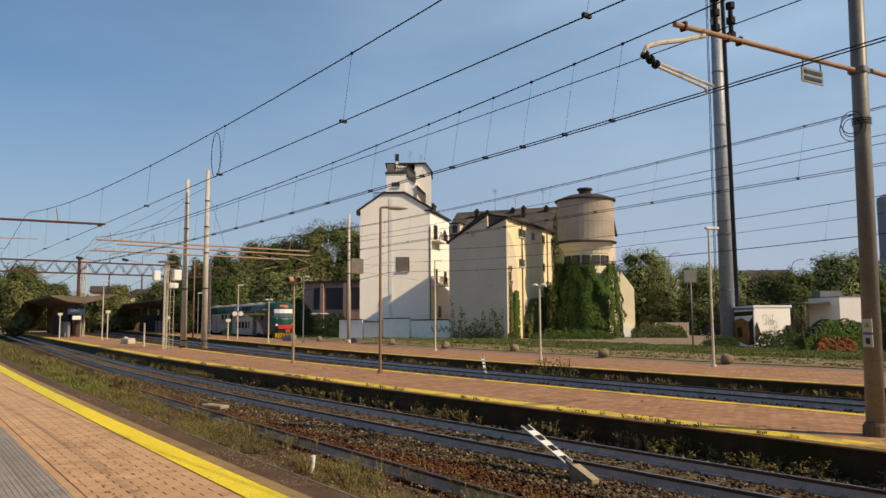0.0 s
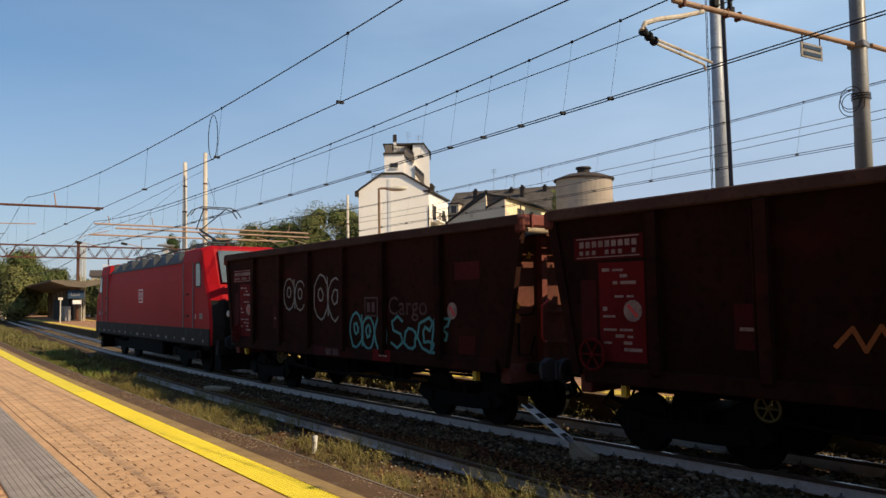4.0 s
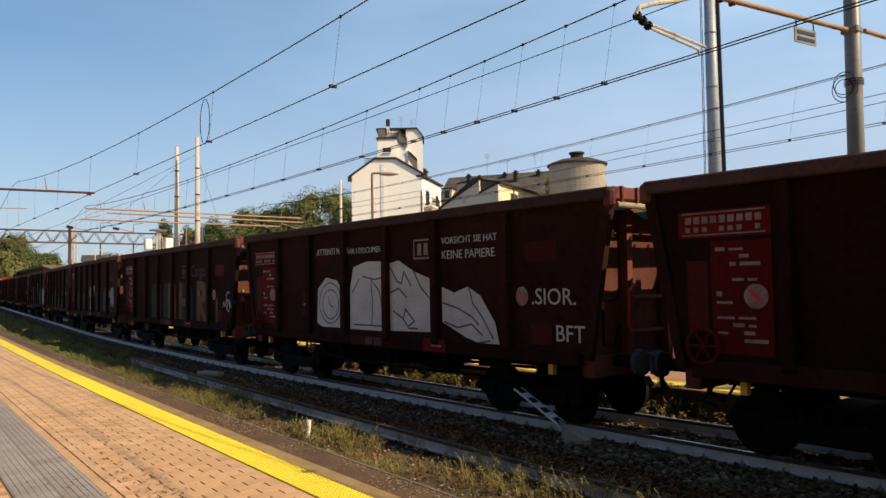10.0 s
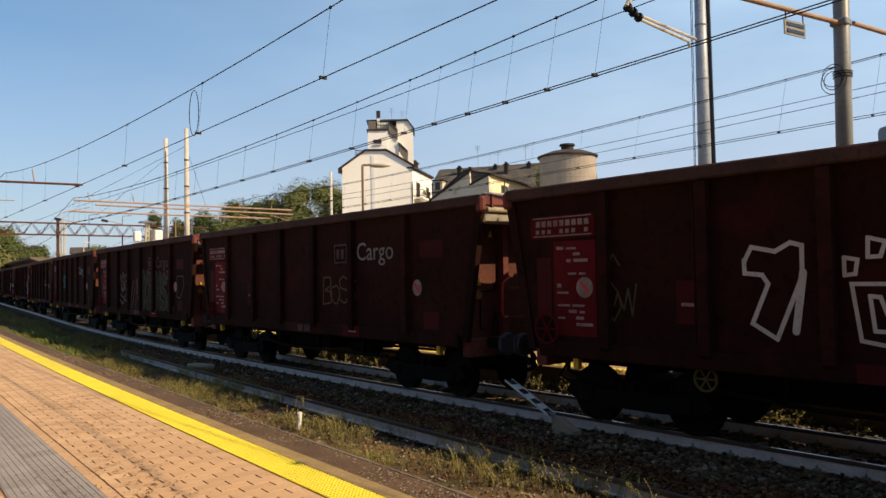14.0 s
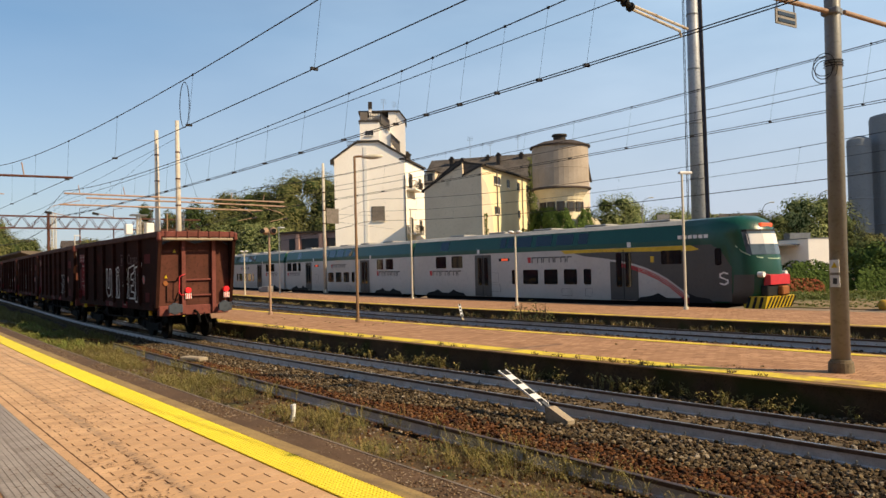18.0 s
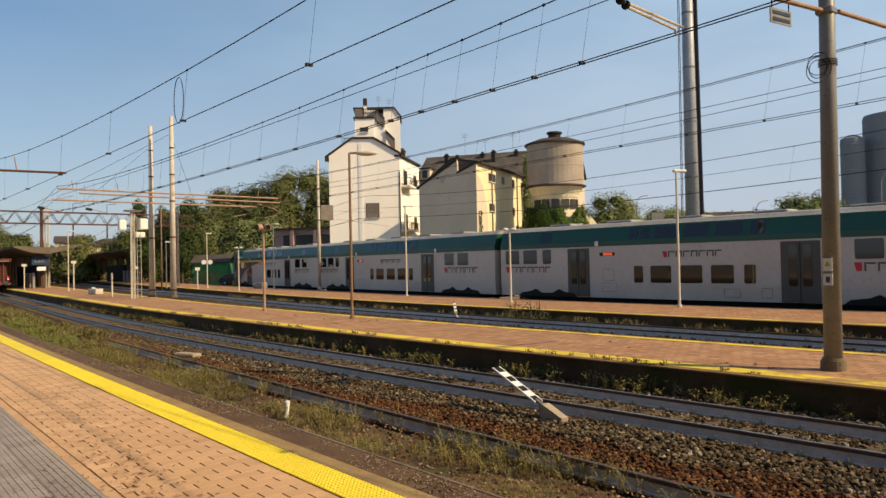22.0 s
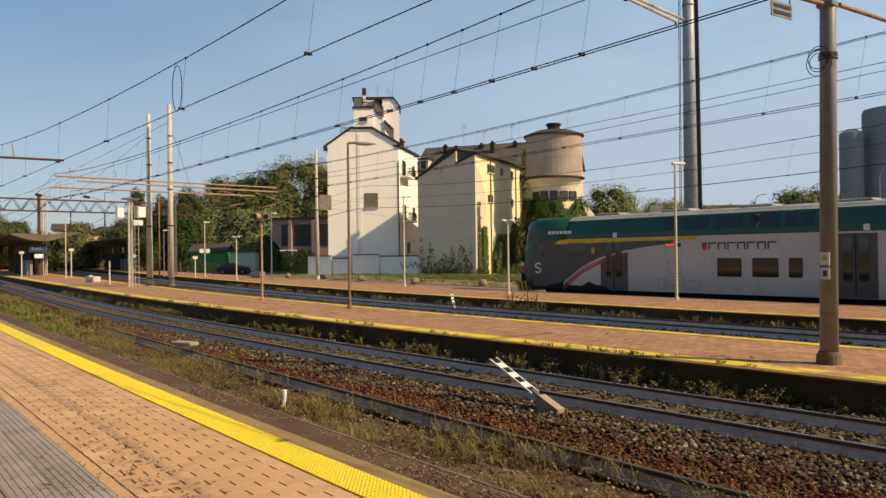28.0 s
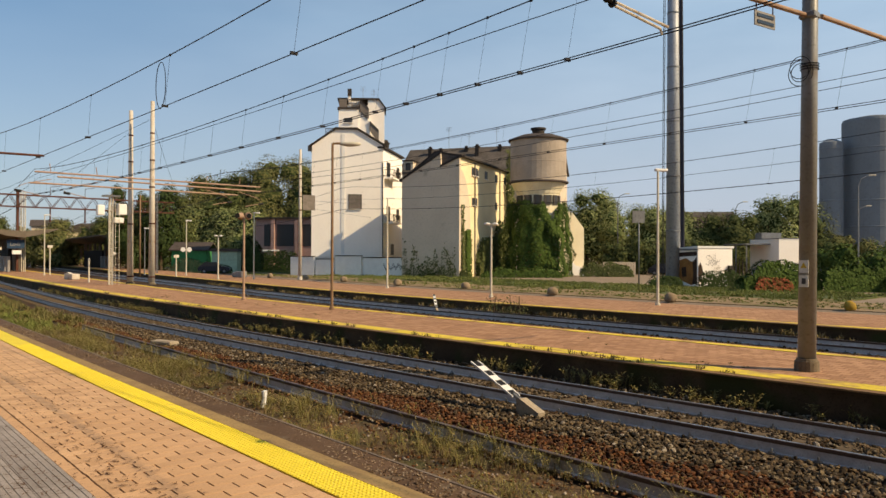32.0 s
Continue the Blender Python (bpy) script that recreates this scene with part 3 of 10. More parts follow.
def track(name, yc_, rusty=False):
    lo = -27.9 if rusty else X0
    th = thing(name, "rusty disused rails in weeds" if rusty else "steel rails on concrete sleepers", "railway track", kind="structure")
    for s in (-0.755, 0.755):
        y = yc_ + s
        z = -0.14 if rusty and s < 0 else 0.0       # one old rail lies sunk in the earth
        bm = B()
        strip(bm, [(y - 0.075, z - 0.2), (y - 0.075, z - 0.175), (y - 0.028, z - 0.17), (y - 0.026, z - 0.05), (y - 0.036, z - 0.04), (y - 0.036, z - 0.004),
                   (y + 0.036, z - 0.004), (y + 0.036, z - 0.04), (y + 0.026, z - 0.05), (y + 0.028, z - 0.17), (y + 0.075, z - 0.175), (y + 0.075, z - 0.2)], lo, X1)
        rail = part("rail", bm, M_RAIL, th)
        bm = B()
        strip(bm, [(y - 0.039, z - 0.052), (y - 0.039, z - 0.004), (y - 0.034, z + 0.001), (y + 0.034, z + 0.001), (y + 0.039, z - 0.004), (y + 0.039, z - 0.052)], lo, X1)
        part("rail_head", bm, M_RAILDARK, rail, "rusty brown rail head")
        if not rusty:
            bm = B()
            strip(bm, [(y - 0.018, 0.0), (y - 0.018, 0.003), (y + 0.022, 0.003), (y + 0.022, 0.0)], lo, X1)
            part("running_surface", bm, M_RAILHEAD, rail, "polished running surface")
    return th


tracks = [track("track_1", T1, True), track("track_2", T2), track("track_3", T3), track("track_4", T4)]

# sleepers with their clips
bm = B()
prism(bm, [(-1.2, -0.38), (1.2, -0.38), (1.2, -0.21), (1.05, -0.19), (-1.05, -0.19), (-1.2, -0.21)], "x", -0.12, 0.12)
SLEEPER = finish("sleeper", bm, M_SLEEPER)
bm = B()
for s in (-0.755, 0.755):
    for e in (-0.11, 0.11):
        box(bm, (0, s + e, -0.165), (0.09, 0.05, 0.03))
        tube(bm, (0, s + e, -0.16), (0, s + e, -0.105), 0.016, n=6)
CLIPS = finish("rail_clip", bm, M_GALV)
for tr, y, lo in ((tracks[1], T2, -88), (tracks[2], T3, -70)):
    x = 9.0
    while x > lo:
        m = Matrix.Translation(on(x, y)) @ Matrix.Rotation(radians(heading(x, y)), 4, 'Z')
        sl = part("sleeper", SLEEPER, None, tr, m=m)
        part("rail_clip", CLIPS, None, sl)
        x -= 0.6


# loose pieces, joined
def scatter(name, places, material, base, kind_label, category, parent=None):
    """places: (x, y, z, size, flatness) rows; base: verts and faces of one piece."""
    bv, bf = base
    rng = np.random.default_rng(5)
    n, k = len(places), len(bv)
    out = np.empty((n, k, 3))
    ang = rng.uniform(0, 2 * np.pi, (n, 3))
    ca, sa = np.cos(ang), np.sin(ang)
    v = bv[None] * (1 + rng.uniform(-0.38, 0.38, (n, k, 1)))
    x, y, z = v[..., 0] * 1.25, v[..., 1], v[..., 2]
    y, z = y * ca[:, :1] - z * sa[:, :1], y * sa[:, :1] + z * ca[:, :1]
    x, y = x * ca[:, 1:2] - y * sa[:, 1:2], x * sa[:, 1:2] + y * ca[:, 1:2]
    out[..., 0], out[..., 1], out[..., 2] = x, y, z
    p = np.array(places)
    out *= p[:, 3][:, None, None]
    out[..., 2] *= p[:, 4][:, None]
    out += p[:, None, :3]
    me = bpy.data.meshes.new(name)
    f = np.array(bf)
    faces = (f[None] + (np.arange(n) * k)[:, None, None]).reshape(-1, f.shape[1])
    me.from_pydata(out.reshape(-1, 3).tolist(), [], faces.tolist())
    me.materials.append(material)
    if parent:
        return part(name, me, None, parent)
    return thing(name, kind_label, category, None, "", "stuff", me)


_t = (1 + 5 ** 0.5) / 2
ICO = (np.array([(-1, _t, 0), (1, _t, 0), (-1, -_t, 0), (1, -_t, 0), (0, -1, _t), (0, 1, _t), (0, -1, -_t), (0, 1, -_t), (_t, 0, -1), (_t, 0, 1), (-_t, 0, -1), (-_t, 0, 1)]) / 1.9,
       [(0, 11, 5), (0, 5, 1), (0, 1, 7), (0, 7, 10), (0, 10, 11), (1, 5, 9), (5, 11, 4), (11, 10, 2), (10, 7, 6), (7, 1, 8), (3, 9, 4), (3, 4, 2), (3, 2, 6), (3, 6, 8), (3, 8, 9), (4, 9, 5), (2, 4, 11), (6, 2, 10), (8, 6, 7), (9, 8, 1)])
rs = random.Random(11)


def stones(n, xr, yr, z, size, skip=(), heap=0.03, rusty=None):
    """Rows of loose stones; rusty True or False keeps one side of the wavering rust border."""
    rows = []
    for _ in range(n):
        u = rs.random()
        x = xr[1] - (xr[1] - xr[0]) * u ** 1.5
        y = rs.uniform(*yr)
        if any(a < y < b for a, b in skip) and abs((9.0 - x + 0.3) % 0.6 - 0.3) < 0.10:
            continue
        if rusty is not None:
            edge = 8.9 + 0.55 * noise.noise((x * 0.35, y * 0.5, 7.0)) + 0.35 * noise.noise((x * 1.3, y * 1.3, 2.0)) + rs.gauss(0, 0.12)
            if (y < edge) != rusty:
                continue
        p = on(x, y, z)
        wave = 0.02 * noise.noise((x * 1.1, y * 1.4, 5.0))
        rows.append((p.x, p.y, p.z + wave + rs.uniform(-heap, heap), rs.uniform(*size), 0.85))
    return rows


scatter("ballast_stones", stones(46000, (-40, -2), (7.5, 10.14), -0.215, (0.018, 0.040), (), 0.05, False) + stones(15000, (-40, -2), (10.40, 11.64), -0.205, (0.016, 0.034), ((10.6, 11.3),)) + stones(6500, (-40, -2), (11.9, 13.1), -0.205, (0.018, 0.042)),
        M_STONES, ICO, "grey brown crushed stone ballast", "ballast stones")
scatter("rusty_ballast_stones", stones(40000, (-40, -2), (7.42, 10.0), -0.22, (0.016, 0.036), (), 0.04, True) + stones(3000, (-34, -2), (5.2, 7.2), -0.175, (0.008, 0.026)),
        M_RUSTSTONES, ICO, "rust brown crushed stone ballast", "ballast stones")
scatter("far_ballast_stones", stones(9000, (-60, 1), (18.1, 24.2), -0.19, (0.025, 0.05)), M_STONES, ICO, "grey crushed stone ballast", "ballast stones")


# weeds: blades that bend outwards from a tuft
def tufts(name, rows, material, label, blades=12, wide=0.012):
    vs, fs = [], []
    for x, y, z, h in rows:
        for _ in range(blades):
            a = rs.uniform(0, 6.283)
            lean = rs.uniform(0.1, 0.7) * h
            hh = h * rs.uniform(0.5, 1.1)
            dx, dy = math.cos(a), math.sin(a)
            w = wide * rs.uniform(0.7, 1.6)
            ox, oy = x + rs.uniform(-0.06, 0.06), y + rs.uniform(-0.06, 0.06)
            k = len(vs)
            px, py = -dy * w, dx * w
            vs += [(ox - px, oy - py, z), (ox + px, oy + py, z), (ox + dx * lean * 0.4 - px, oy + dy * lean * 0.4 - py, z + hh * 0.6), (ox + dx * lean * 0.4 + px, oy + dy * lean * 0.4 + py, z + hh * 0.6), (ox + dx * lean, oy + dy * lean, z + hh)]
            fs += [(k, k + 1, k + 3, k + 2), (k + 2, k + 3, k + 4)]
    me = bpy.data.meshes.new(name)
    me.from_pydata(vs, [], fs)
    me.materials.append(material)
    return thing(name, label, "weeds", None, "", "stuff", me)


def rowsin(n, xr, yr, z, hr, power=1.0, clump=0.0, bare=0.0):
    out = []
    while len(out) < n:
        x = xr[1] - (xr[1] - xr[0]) * rs.random() ** power
        y = rs.uniform(*yr)
        if clump and noise.noise((x * 0.5, y * 0.9, 3.0)) < bare + rs.uniform(-clump, clump):
            continue
        p = on(x, y, z)
        out.append((p.x, p.y, p.z, rs.uniform(*hr)))
    return out


M_DRYW = islandmat("dry and green weed blades", [(0.17, 0.125, 0.056), (0.115, 0.098, 0.036), (0.24, 0.175, 0.09), (0.095, 0.09, 0.03), (0.15, 0.10, 0.046), (0.30, 0.235, 0.13), (0.12, 0.11, 0.04)])
M_FARW = islandmat("dry olive grass blades", [(0.17, 0.15, 0.055), (0.13, 0.125, 0.04), (0.22, 0.18, 0.075), (0.11, 0.115, 0.035), (0.19, 0.15, 0.07)])
M_VERGEW = islandmat("rough verge grass blades", [(0.13, 0.18, 0.040), (0.18, 0.20, 0.055), (0.10, 0.14, 0.030), (0.23, 0.21, 0.08), (0.15, 0.17, 0.05)])
M_GREENW = islandmat("green weed blades", [(0.15, 0.20, 0.045), (0.21, 0.23, 0.06), (0.11, 0.15, 0.03), (0.25, 0.23, 0.08)])


def stalks(name, rows, material, label, stems=7, wide=0.0022, leaf=0.012):
    """Wiry plants: bent stems that carry small leaves and seed heads."""
    vs, fs = [], []
    for x, y, z, h in rows:
        for _ in range(stems):
            a = rs.uniform(0, 6.283)
            dx, dy = math.cos(a), math.sin(a)
            hh, lean = h * rs.uniform(0.55, 1.1), h * rs.uniform(0.15, 0.75)
            ox, oy = x + rs.uniform(-0.05, 0.05), y + rs.uniform(-0.05, 0.05)
            px, py = -dy * wide, dx * wide
            at = lambda u: (ox + dx * lean * u ** 1.7, oy + dy * lean * u ** 1.7, z + hh * (u - 0.18 * u ** 3))
            k = len(vs)
            for i in range(4):
                c = at(i / 3)
                vs += [(c[0] - px, c[1] - py, c[2]), (c[0] + px, c[1] + py, c[2])]
            fs += [(k + 2 * i, k + 2 * i + 1, k + 2 * i + 3, k + 2 * i + 2) for i in range(3)]
            for _ in range(5):
                c = at(rs.uniform(0.3, 1.0))
                b, l, up = rs.uniform(0, 6.283), leaf * rs.uniform(0.6, 2.0), rs.uniform(-0.3, 0.9)
                ex, ey = math.cos(b) * l, math.sin(b) * l
                k = len(vs)
                vs += [c, (c[0] + ex * 0.5 - ey * 0.3, c[1] + ey * 0.5 + ex * 0.3, c[2] + up * l * 0.6), (c[0] + ex, c[1] + ey, c[2] + up * l), (c[0] + ex * 0.5 + ey * 0.3, c[1] + ey * 0.5 - ex * 0.3, c[2] + up * l * 0.4)]
                fs.append((k, k + 1, k + 2, k + 3))
    me = bpy.data.meshes.new(name)
    me.from_pydata(vs, [], fs)
    me.materials.append(material)
    return thing(name, label, "weeds", None, "", "stuff", me)


M_STALK = islandmat("olive and straw weed stalks", [(0.2352, 0.1848, 0.0616), (0.168, 0.1512, 0.0448), (0.3248, 0.2408, 0.0952), (0.1344, 0.14, 0.03808), (0.2688, 0.2072, 0.084), (0.1904, 0.1792, 0.0504)])
tufts("dry_weeds", rowsin(3000, (-42, -9), (5.0, 7.0), -0.17, (0.03, 0.13), 0.9, 0.22, 0.06) + rowsin(700, (-10, -2), (5.3, 7.2), -0.17, (0.02, 0.10), 0.9, 0.25, 0.10), M_DRYW, "dry yellow green weeds along the old track", 12, 0.003)
stalks("wiry_weeds", rowsin(1750, (-40, -8), (5.0, 6.95), -0.17, (0.12, 0.36), 1.0, 0.22, 0.05) + rowsin(190, (-8.5, -2), (5.6, 7.2), -0.17, (0.12, 0.40), 1.0, 0.15, 0.12) + rowsin(260, (-30, -3), (6.85, 7.45), -0.17, (0.15, 0.42), 1.0, 0.4), M_STALK, "wiry olive and straw weeds along the old track", 8, 0.0024, 0.016)
M_LITTER = islandmat("pale litter and dead leaves", [(0.30, 0.17, 0.08), (0.16, 0.09, 0.045), (0.42, 0.36, 0.30), (0.22, 0.12, 0.05), (0.10, 0.06, 0.03)])
M_GRIT = islandmat("mixed brown grit", [(0.10, 0.06, 0.035), (0.26, 0.18, 0.11), (0.05, 0.03, 0.018), (0.16, 0.10, 0.06), (0.34, 0.27, 0.20), (0.07, 0.045, 0.026)])
scatter("leaf_litter", stones(2600, (-24, -2), (5.2, 7.2), -0.165, (0.008, 0.022), (), 0.01), M_LITTER, ICO, "dead leaves and pale litter on the verge", "litter")
scatter("margin_grit", stones(5200, (-22, -1), (3.84, 4.17), OWN_Z + 0.009, (0.004, 0.011), (), 0.002), M_GRIT, ICO, "gravel grit and dead leaves on the platform margin", "grit")
tufts("edge_line_weeds", rowsin(150, (-44, -6), (13.28, 13.55), PLAT_Z + 0.008, (0.03, 0.12), 1.0, 0.1, 0.12) + rowsin(60, (-40, -5), (13.6, 16.8), PLAT_Z + 0.004, (0.02, 0.06), 1.0, 0.05, 0.3), M_DRYW, "small dry weeds growing on the platform edge", 9, 0.006)
tufts("green_grass", rowsin(800, (-44, -27.5), (4.6, 6.9), -0.15, (0.12, 0.32), 1.0, 0.1), M_GREENW, "fresh green grass beside the old track", 14, 0.007)
tufts("far_track_grass", rowsin(5200, (-130, -30), (4.3, 8.6), -0.2, (0.10, 0.34), 1.0, 0.25), M_FARW, "dry olive grass over the disused track", 10, 0.016)
stalks("platform_foot_weeds", rowsin(420, (-60, -2), (12.75, 13.2), -0.2, (0.12, 0.42), 1.0, 0.45), M_STALK, "leafy weeds along the platform wall", 9, 0.003, 0.03)
tufts("far_platform_weeds", rowsin(900, (-60, 0), (24.2, 24.68), -0.19, (0.12, 0.4), 1.0, 0.2), M_DRYW, "dry weeds at the far platform foot", 14, 0.02)
tufts("verge_grass", rowsin(12000, (-110, -14), (42.6, 53.0), 0.08, (0.06, 0.26), 1.0, 0.35) + rowsin(2600, (-110, -4), (37.4, 42.6), 0.06, (0.04, 0.14), 1.0, 0.35), M_VERGEW, "rough grass on the verge", 12, 0.011)

# ---- buildings ----
def frame_of(corner, rz):
    return Matrix.Translation(corner) @ Matrix.Rotation(radians(rz), 4, 'Z')


def cam_at(lat, depth, z=0.0):
    """A place so far ahead of and beside the standpoint's first heading."""
    a = radians(TURN)
    return Vector((lat * math.cos(a) - depth * math.sin(a), lat * math.sin(a) + depth * math.cos(a), z))


M_SHUTTER = mat("grey brown shutter", (0.20, 0.17, 0.15), (0.15, 0.13, 0.11), rough=0.8, fine=12)
M_FRAME = mat("dark window frame", (0.08, 0.07, 0.06), rough=0.6)
M_TRIM = mat("dark roof edge", (0.055, 0.045, 0.04), (0.04, 0.035, 0.03), rough=0.8, fine=12)
M_PANE = glass("dark house window glass", (0.03, 0.03, 0.03), 0.35)


def wall_window(parent, x, y, z, w, h, face, shutter=False):
    """A window let into a wall: face 'y' looks along -y, 'x' looks along +x."""
    bm = B()
    d = 0.06
    fr = 0.07
    for a, b, c, e in ((-w / 2 - fr, w / 2 + fr, -fr, 0), (-w / 2 - fr, w / 2 + fr, h, h + fr), (-w / 2 - fr, -w / 2, 0, h), (w / 2, w / 2 + fr, 0, h)):
        if face == "y":
            box(bm, (x + (a + b) / 2, y, z + (c + e) / 2), (b - a, 2 * d, e - c))
        else:
            box(bm, (x, y + (a + b) / 2, z + (c + e) / 2), (2 * d, b - a, e - c))
    win = part("window", bm, M_FRAME, parent)
    bm = B()
    if face == "y":
        box(bm, (x, y - 0.005, z + h / 2), (w, 0.05, h))
    else:
        box(bm, (x + 0.005, y, z + h / 2), (0.05, w, h))
    part("shutter" if shutter else "pane", bm, M_SHUTTER if shutter else M_PANE, win)
    bm = B()
    box(bm, (x, y - 0.1, z - 0.06), (w + 0.3, 0.2, 0.06)) if face == "y" else box(bm, (x + 0.1, y, z - 0.06), (0.2, w + 0.3, 0.06))
    part("sill", bm, M_PLASTERW, win)


def chimney(parent, x, y, z0, z1, w=0.6, material=None):
    bm = B()
    box(bm, (x, y, (z0 + z1) / 2), (w, w, z1 - z0))
    ch = part("chimney", bm, material or M_TRIM, parent)
    bm = B()
    box(bm, (x, y, z1 + 0.08), (w + 0.22, w + 0.22, 0.16))
    box(bm, (x, y, z1 + 0.3), (w * 0.7, w * 0.7, 0.3))
    part("chimney_cap", bm, M_TRIM, ch)


def slope(bm, x0, z0, x1, z1, ya, yb, t=0.22):
    prism(bm, [(x0, z0), (x1, z1), (x1, z1 + t), (x0, z0 + t)], "y", ya, yb)


# -- unseen block behind the platform, added to hold back sky light --
M_BLOCKER = mat("dark brown blocker render", (0.075, 0.052, 0.036), (0.055, 0.04, 0.028), rough=0.95, scale=0.4, fine=8, bump=0.004)
blocker = thing("station_building", "unseen plain brown block behind the platform, added to hold back sky light", "building", kind="structure")
bm = B()
box(bm, (38, -12.0, 9.5), (108, 8.0, 20.0))
part("wall", bm, M_BLOCKER, blocker)
bm = B()
box(bm, (38, -11.6, 19.7), (109, 9.4, 0.4))
part("roof", bm, M_ROOF, blocker)

# -- tall white house --
white = thing("apartment_house", "tall white rendered gabled house with roof terraces", "house", frame_of(cam_at(-1.9, 92), 51))
WIDE = 8.75
bm = B()
prism(bm, [(-WIDE, 2.3), (0, 2.3), (0, 16.2), (-3.2, 18.1), (-5.8, 18.1), (-WIDE, 16.0)], "y", 0, 10)
prism(bm, [(-WIDE + 0.05, 0), (-0.05, 0), (-0.05, 2.3), (-WIDE + 0.05, 2.3)], "y", 0.15, 9.9)
part("wall", bm, M_PLASTERW, white, "white rendered gable wall")
bm = B()
slope(bm, 0.35, 16.05, -3.2, 18.15, -0.25, 10.2)
slope(bm, -3.1, 18.12, -5.9, 18.12, -0.25, 10.2)
slope(bm, -5.8, 18.15, -WIDE - 0.45, 15.75, -0.25, 10.2)
part("roof", bm, M_TRIM, white, "dark roof edge")
bm = B()
box(bm, (-WIDE - 0.2, -0.1, 15.6), (0.5, 0.4, 0.5))
part("gutter_box", bm, M_TRIM, white)
bm = B()
box(bm, (-4.9, -0.03, 10), (0.4, 0.06, 15))
part("wall_pilaster", bm, M_WHITE, white, "slim white pilaster")
wall_window(white, -3.4, 0, 8.3, 1.5, 1.7, "y", True)
bm = B()
box(bm, (0.03, -0.02, 8), (0.12, 0.12, 12))
part("downpipe", bm, M_TRIM, white)
# the turned wing on its sunny side, with balconies
wing = thing("house_wing", "white rendered side wall with small iron balconies", "house", white.matrix_basis @ pose(0.04, 0.02, 0, 0, 0, 75))
bm = B()
box(bm, (5.0, 0.45, 7.9), (10.0, 0.9, 15.8))
part("wall", bm, M_PLASTERW, wing, "white rendered wall")
bm = B()
box(bm, (5.0, 0.35, 15.95), (10.4, 1.3, 0.24))
part("roof_edge", bm, M_TRIM, wing)
chimney(wing, 3.2, 0.6, 16.0, 16.9, 0.85)
for z in (12.2, 6.6):
    bm = B()
    box(bm, (2.6, -0.6, z), (4.2, 1.2, 0.18))
    bal = part("balcony", bm, M_PLASTERW, wing)
    bm = B()
    for k in range(16):
        tube(bm, (0.55 + 0.27 * k, -1.17, z + 0.1), (0.55 + 0.27 * k, -1.17, z + 1.05), 0.022, n=5)
    pipe(bm, [(0.52, 0, z + 1.05), (0.52, -1.17, z + 1.05), (4.65, -1.17, z + 1.05), (4.65, 0, z + 1.05)], 0.035)
    for k in range(6):
        for x in (0.52, 4.65):
            tube(bm, (x, -0.2 * k, z + 0.1), (x, -0.2 * k, z + 1.05), 0.022, n=5)
    part("railing", bm, M_TRIM, bal)
    wall_window(wing, 2.6, 0, z + 0.1, 1.6, 2.0, "y")
    wall_window(wing, 7.6, 0, z + 0.6, 1.2, 1.4, "y")
wall_window(wing, 4.6, 0, 2.6, 1.2, 1.3, "y")
# stepped tower over the roof
def wbox(name, x0, x1, y0, y1, z0, z1, material=None, label=""):
    bm = B()
    box(bm, ((x0 + x1) / 2, (y0 + y1) / 2, (z0 + z1) / 2), (x1 - x0, y1 - y0, z1 - z0))
    return part(name, bm, material or M_PLASTERW, white, label)


wbox("tower_low", -5.5, -3.05, 0.7, 4.0, 17.6, 20.8)
wbox("tower_back", -5.4, -1.9, 4.0, 8.0, 17.6, 22.0)
bm = B()
prism(bm, [(-1.9, 15.9), (0.2, 15.9), (0.2, 21.2), (-0.5, 22.2), (-1.9, 22.2)], "y", 1.6, 6.0)
part("tower_high", bm, M_PLASTERW, white)
bm = B()
prism(bm, [(-3.05, 17.6), (-1.6, 17.6), (-1.6, 19.3), (-3.05, 20.5)], "y", 0.9, 3.0)
part("tower_step", bm, M_PLASTERW, white)
bm = B()
slope(bm, -5.7, 22.15, -0.45, 22.2, 1.4, 8.2, 0.2)
slope(bm, -0.5, 22.2, 0.4, 21.0, 1.4, 6.2, 0.2)
part("tower_roof", bm, M_TRIM, white, "dark flat roof edge")
wbox("terrace_edge", -5.65, -3.0, 0.55, 4.0, 20.8, 21.0, M_TRIM)
for q in ([(-2.85, 20.65), (-1.75, 19.6), (-1.75, 20.8), (-2.85, 21.95)], [(-1.65, 18.2), (-0.5, 16.5), (-0.5, 18.1), (-1.65, 19.25)]):
    bm = B()
    prism(bm, q, "y", 0.7, 0.85)
    part("stair_parapet", bm, M_SHUTTER, white, "dark slanting stair parapet")
    bm = B()
    slope(bm, q[3][0], q[3][1], q[2][0], q[2][1], 0.6, 0.95, 0.12)
    part("parapet_cap", bm, M_TRIM, white)
wbox("lattice_panel", -5.45, -4.5, 0.75, 0.83, 21.0, 22.05, M_SHUTTER, "grey lattice panel on the terrace")
wall_window(white, -4.3, 0.7, 19.1, 0.85, 0.5, "y")
wbox("tower_post", -4.35, -4.0, 1.0, 1.35, 21.0, 22.5)
wbox("post_cap", -4.42, -3.93, 0.93, 1.42, 22.5, 23.4, M_TRIM, "dark chimney cap")
wbox("beam", -4.0, -2.9, 1.05, 1.2, 21.3, 21.9)
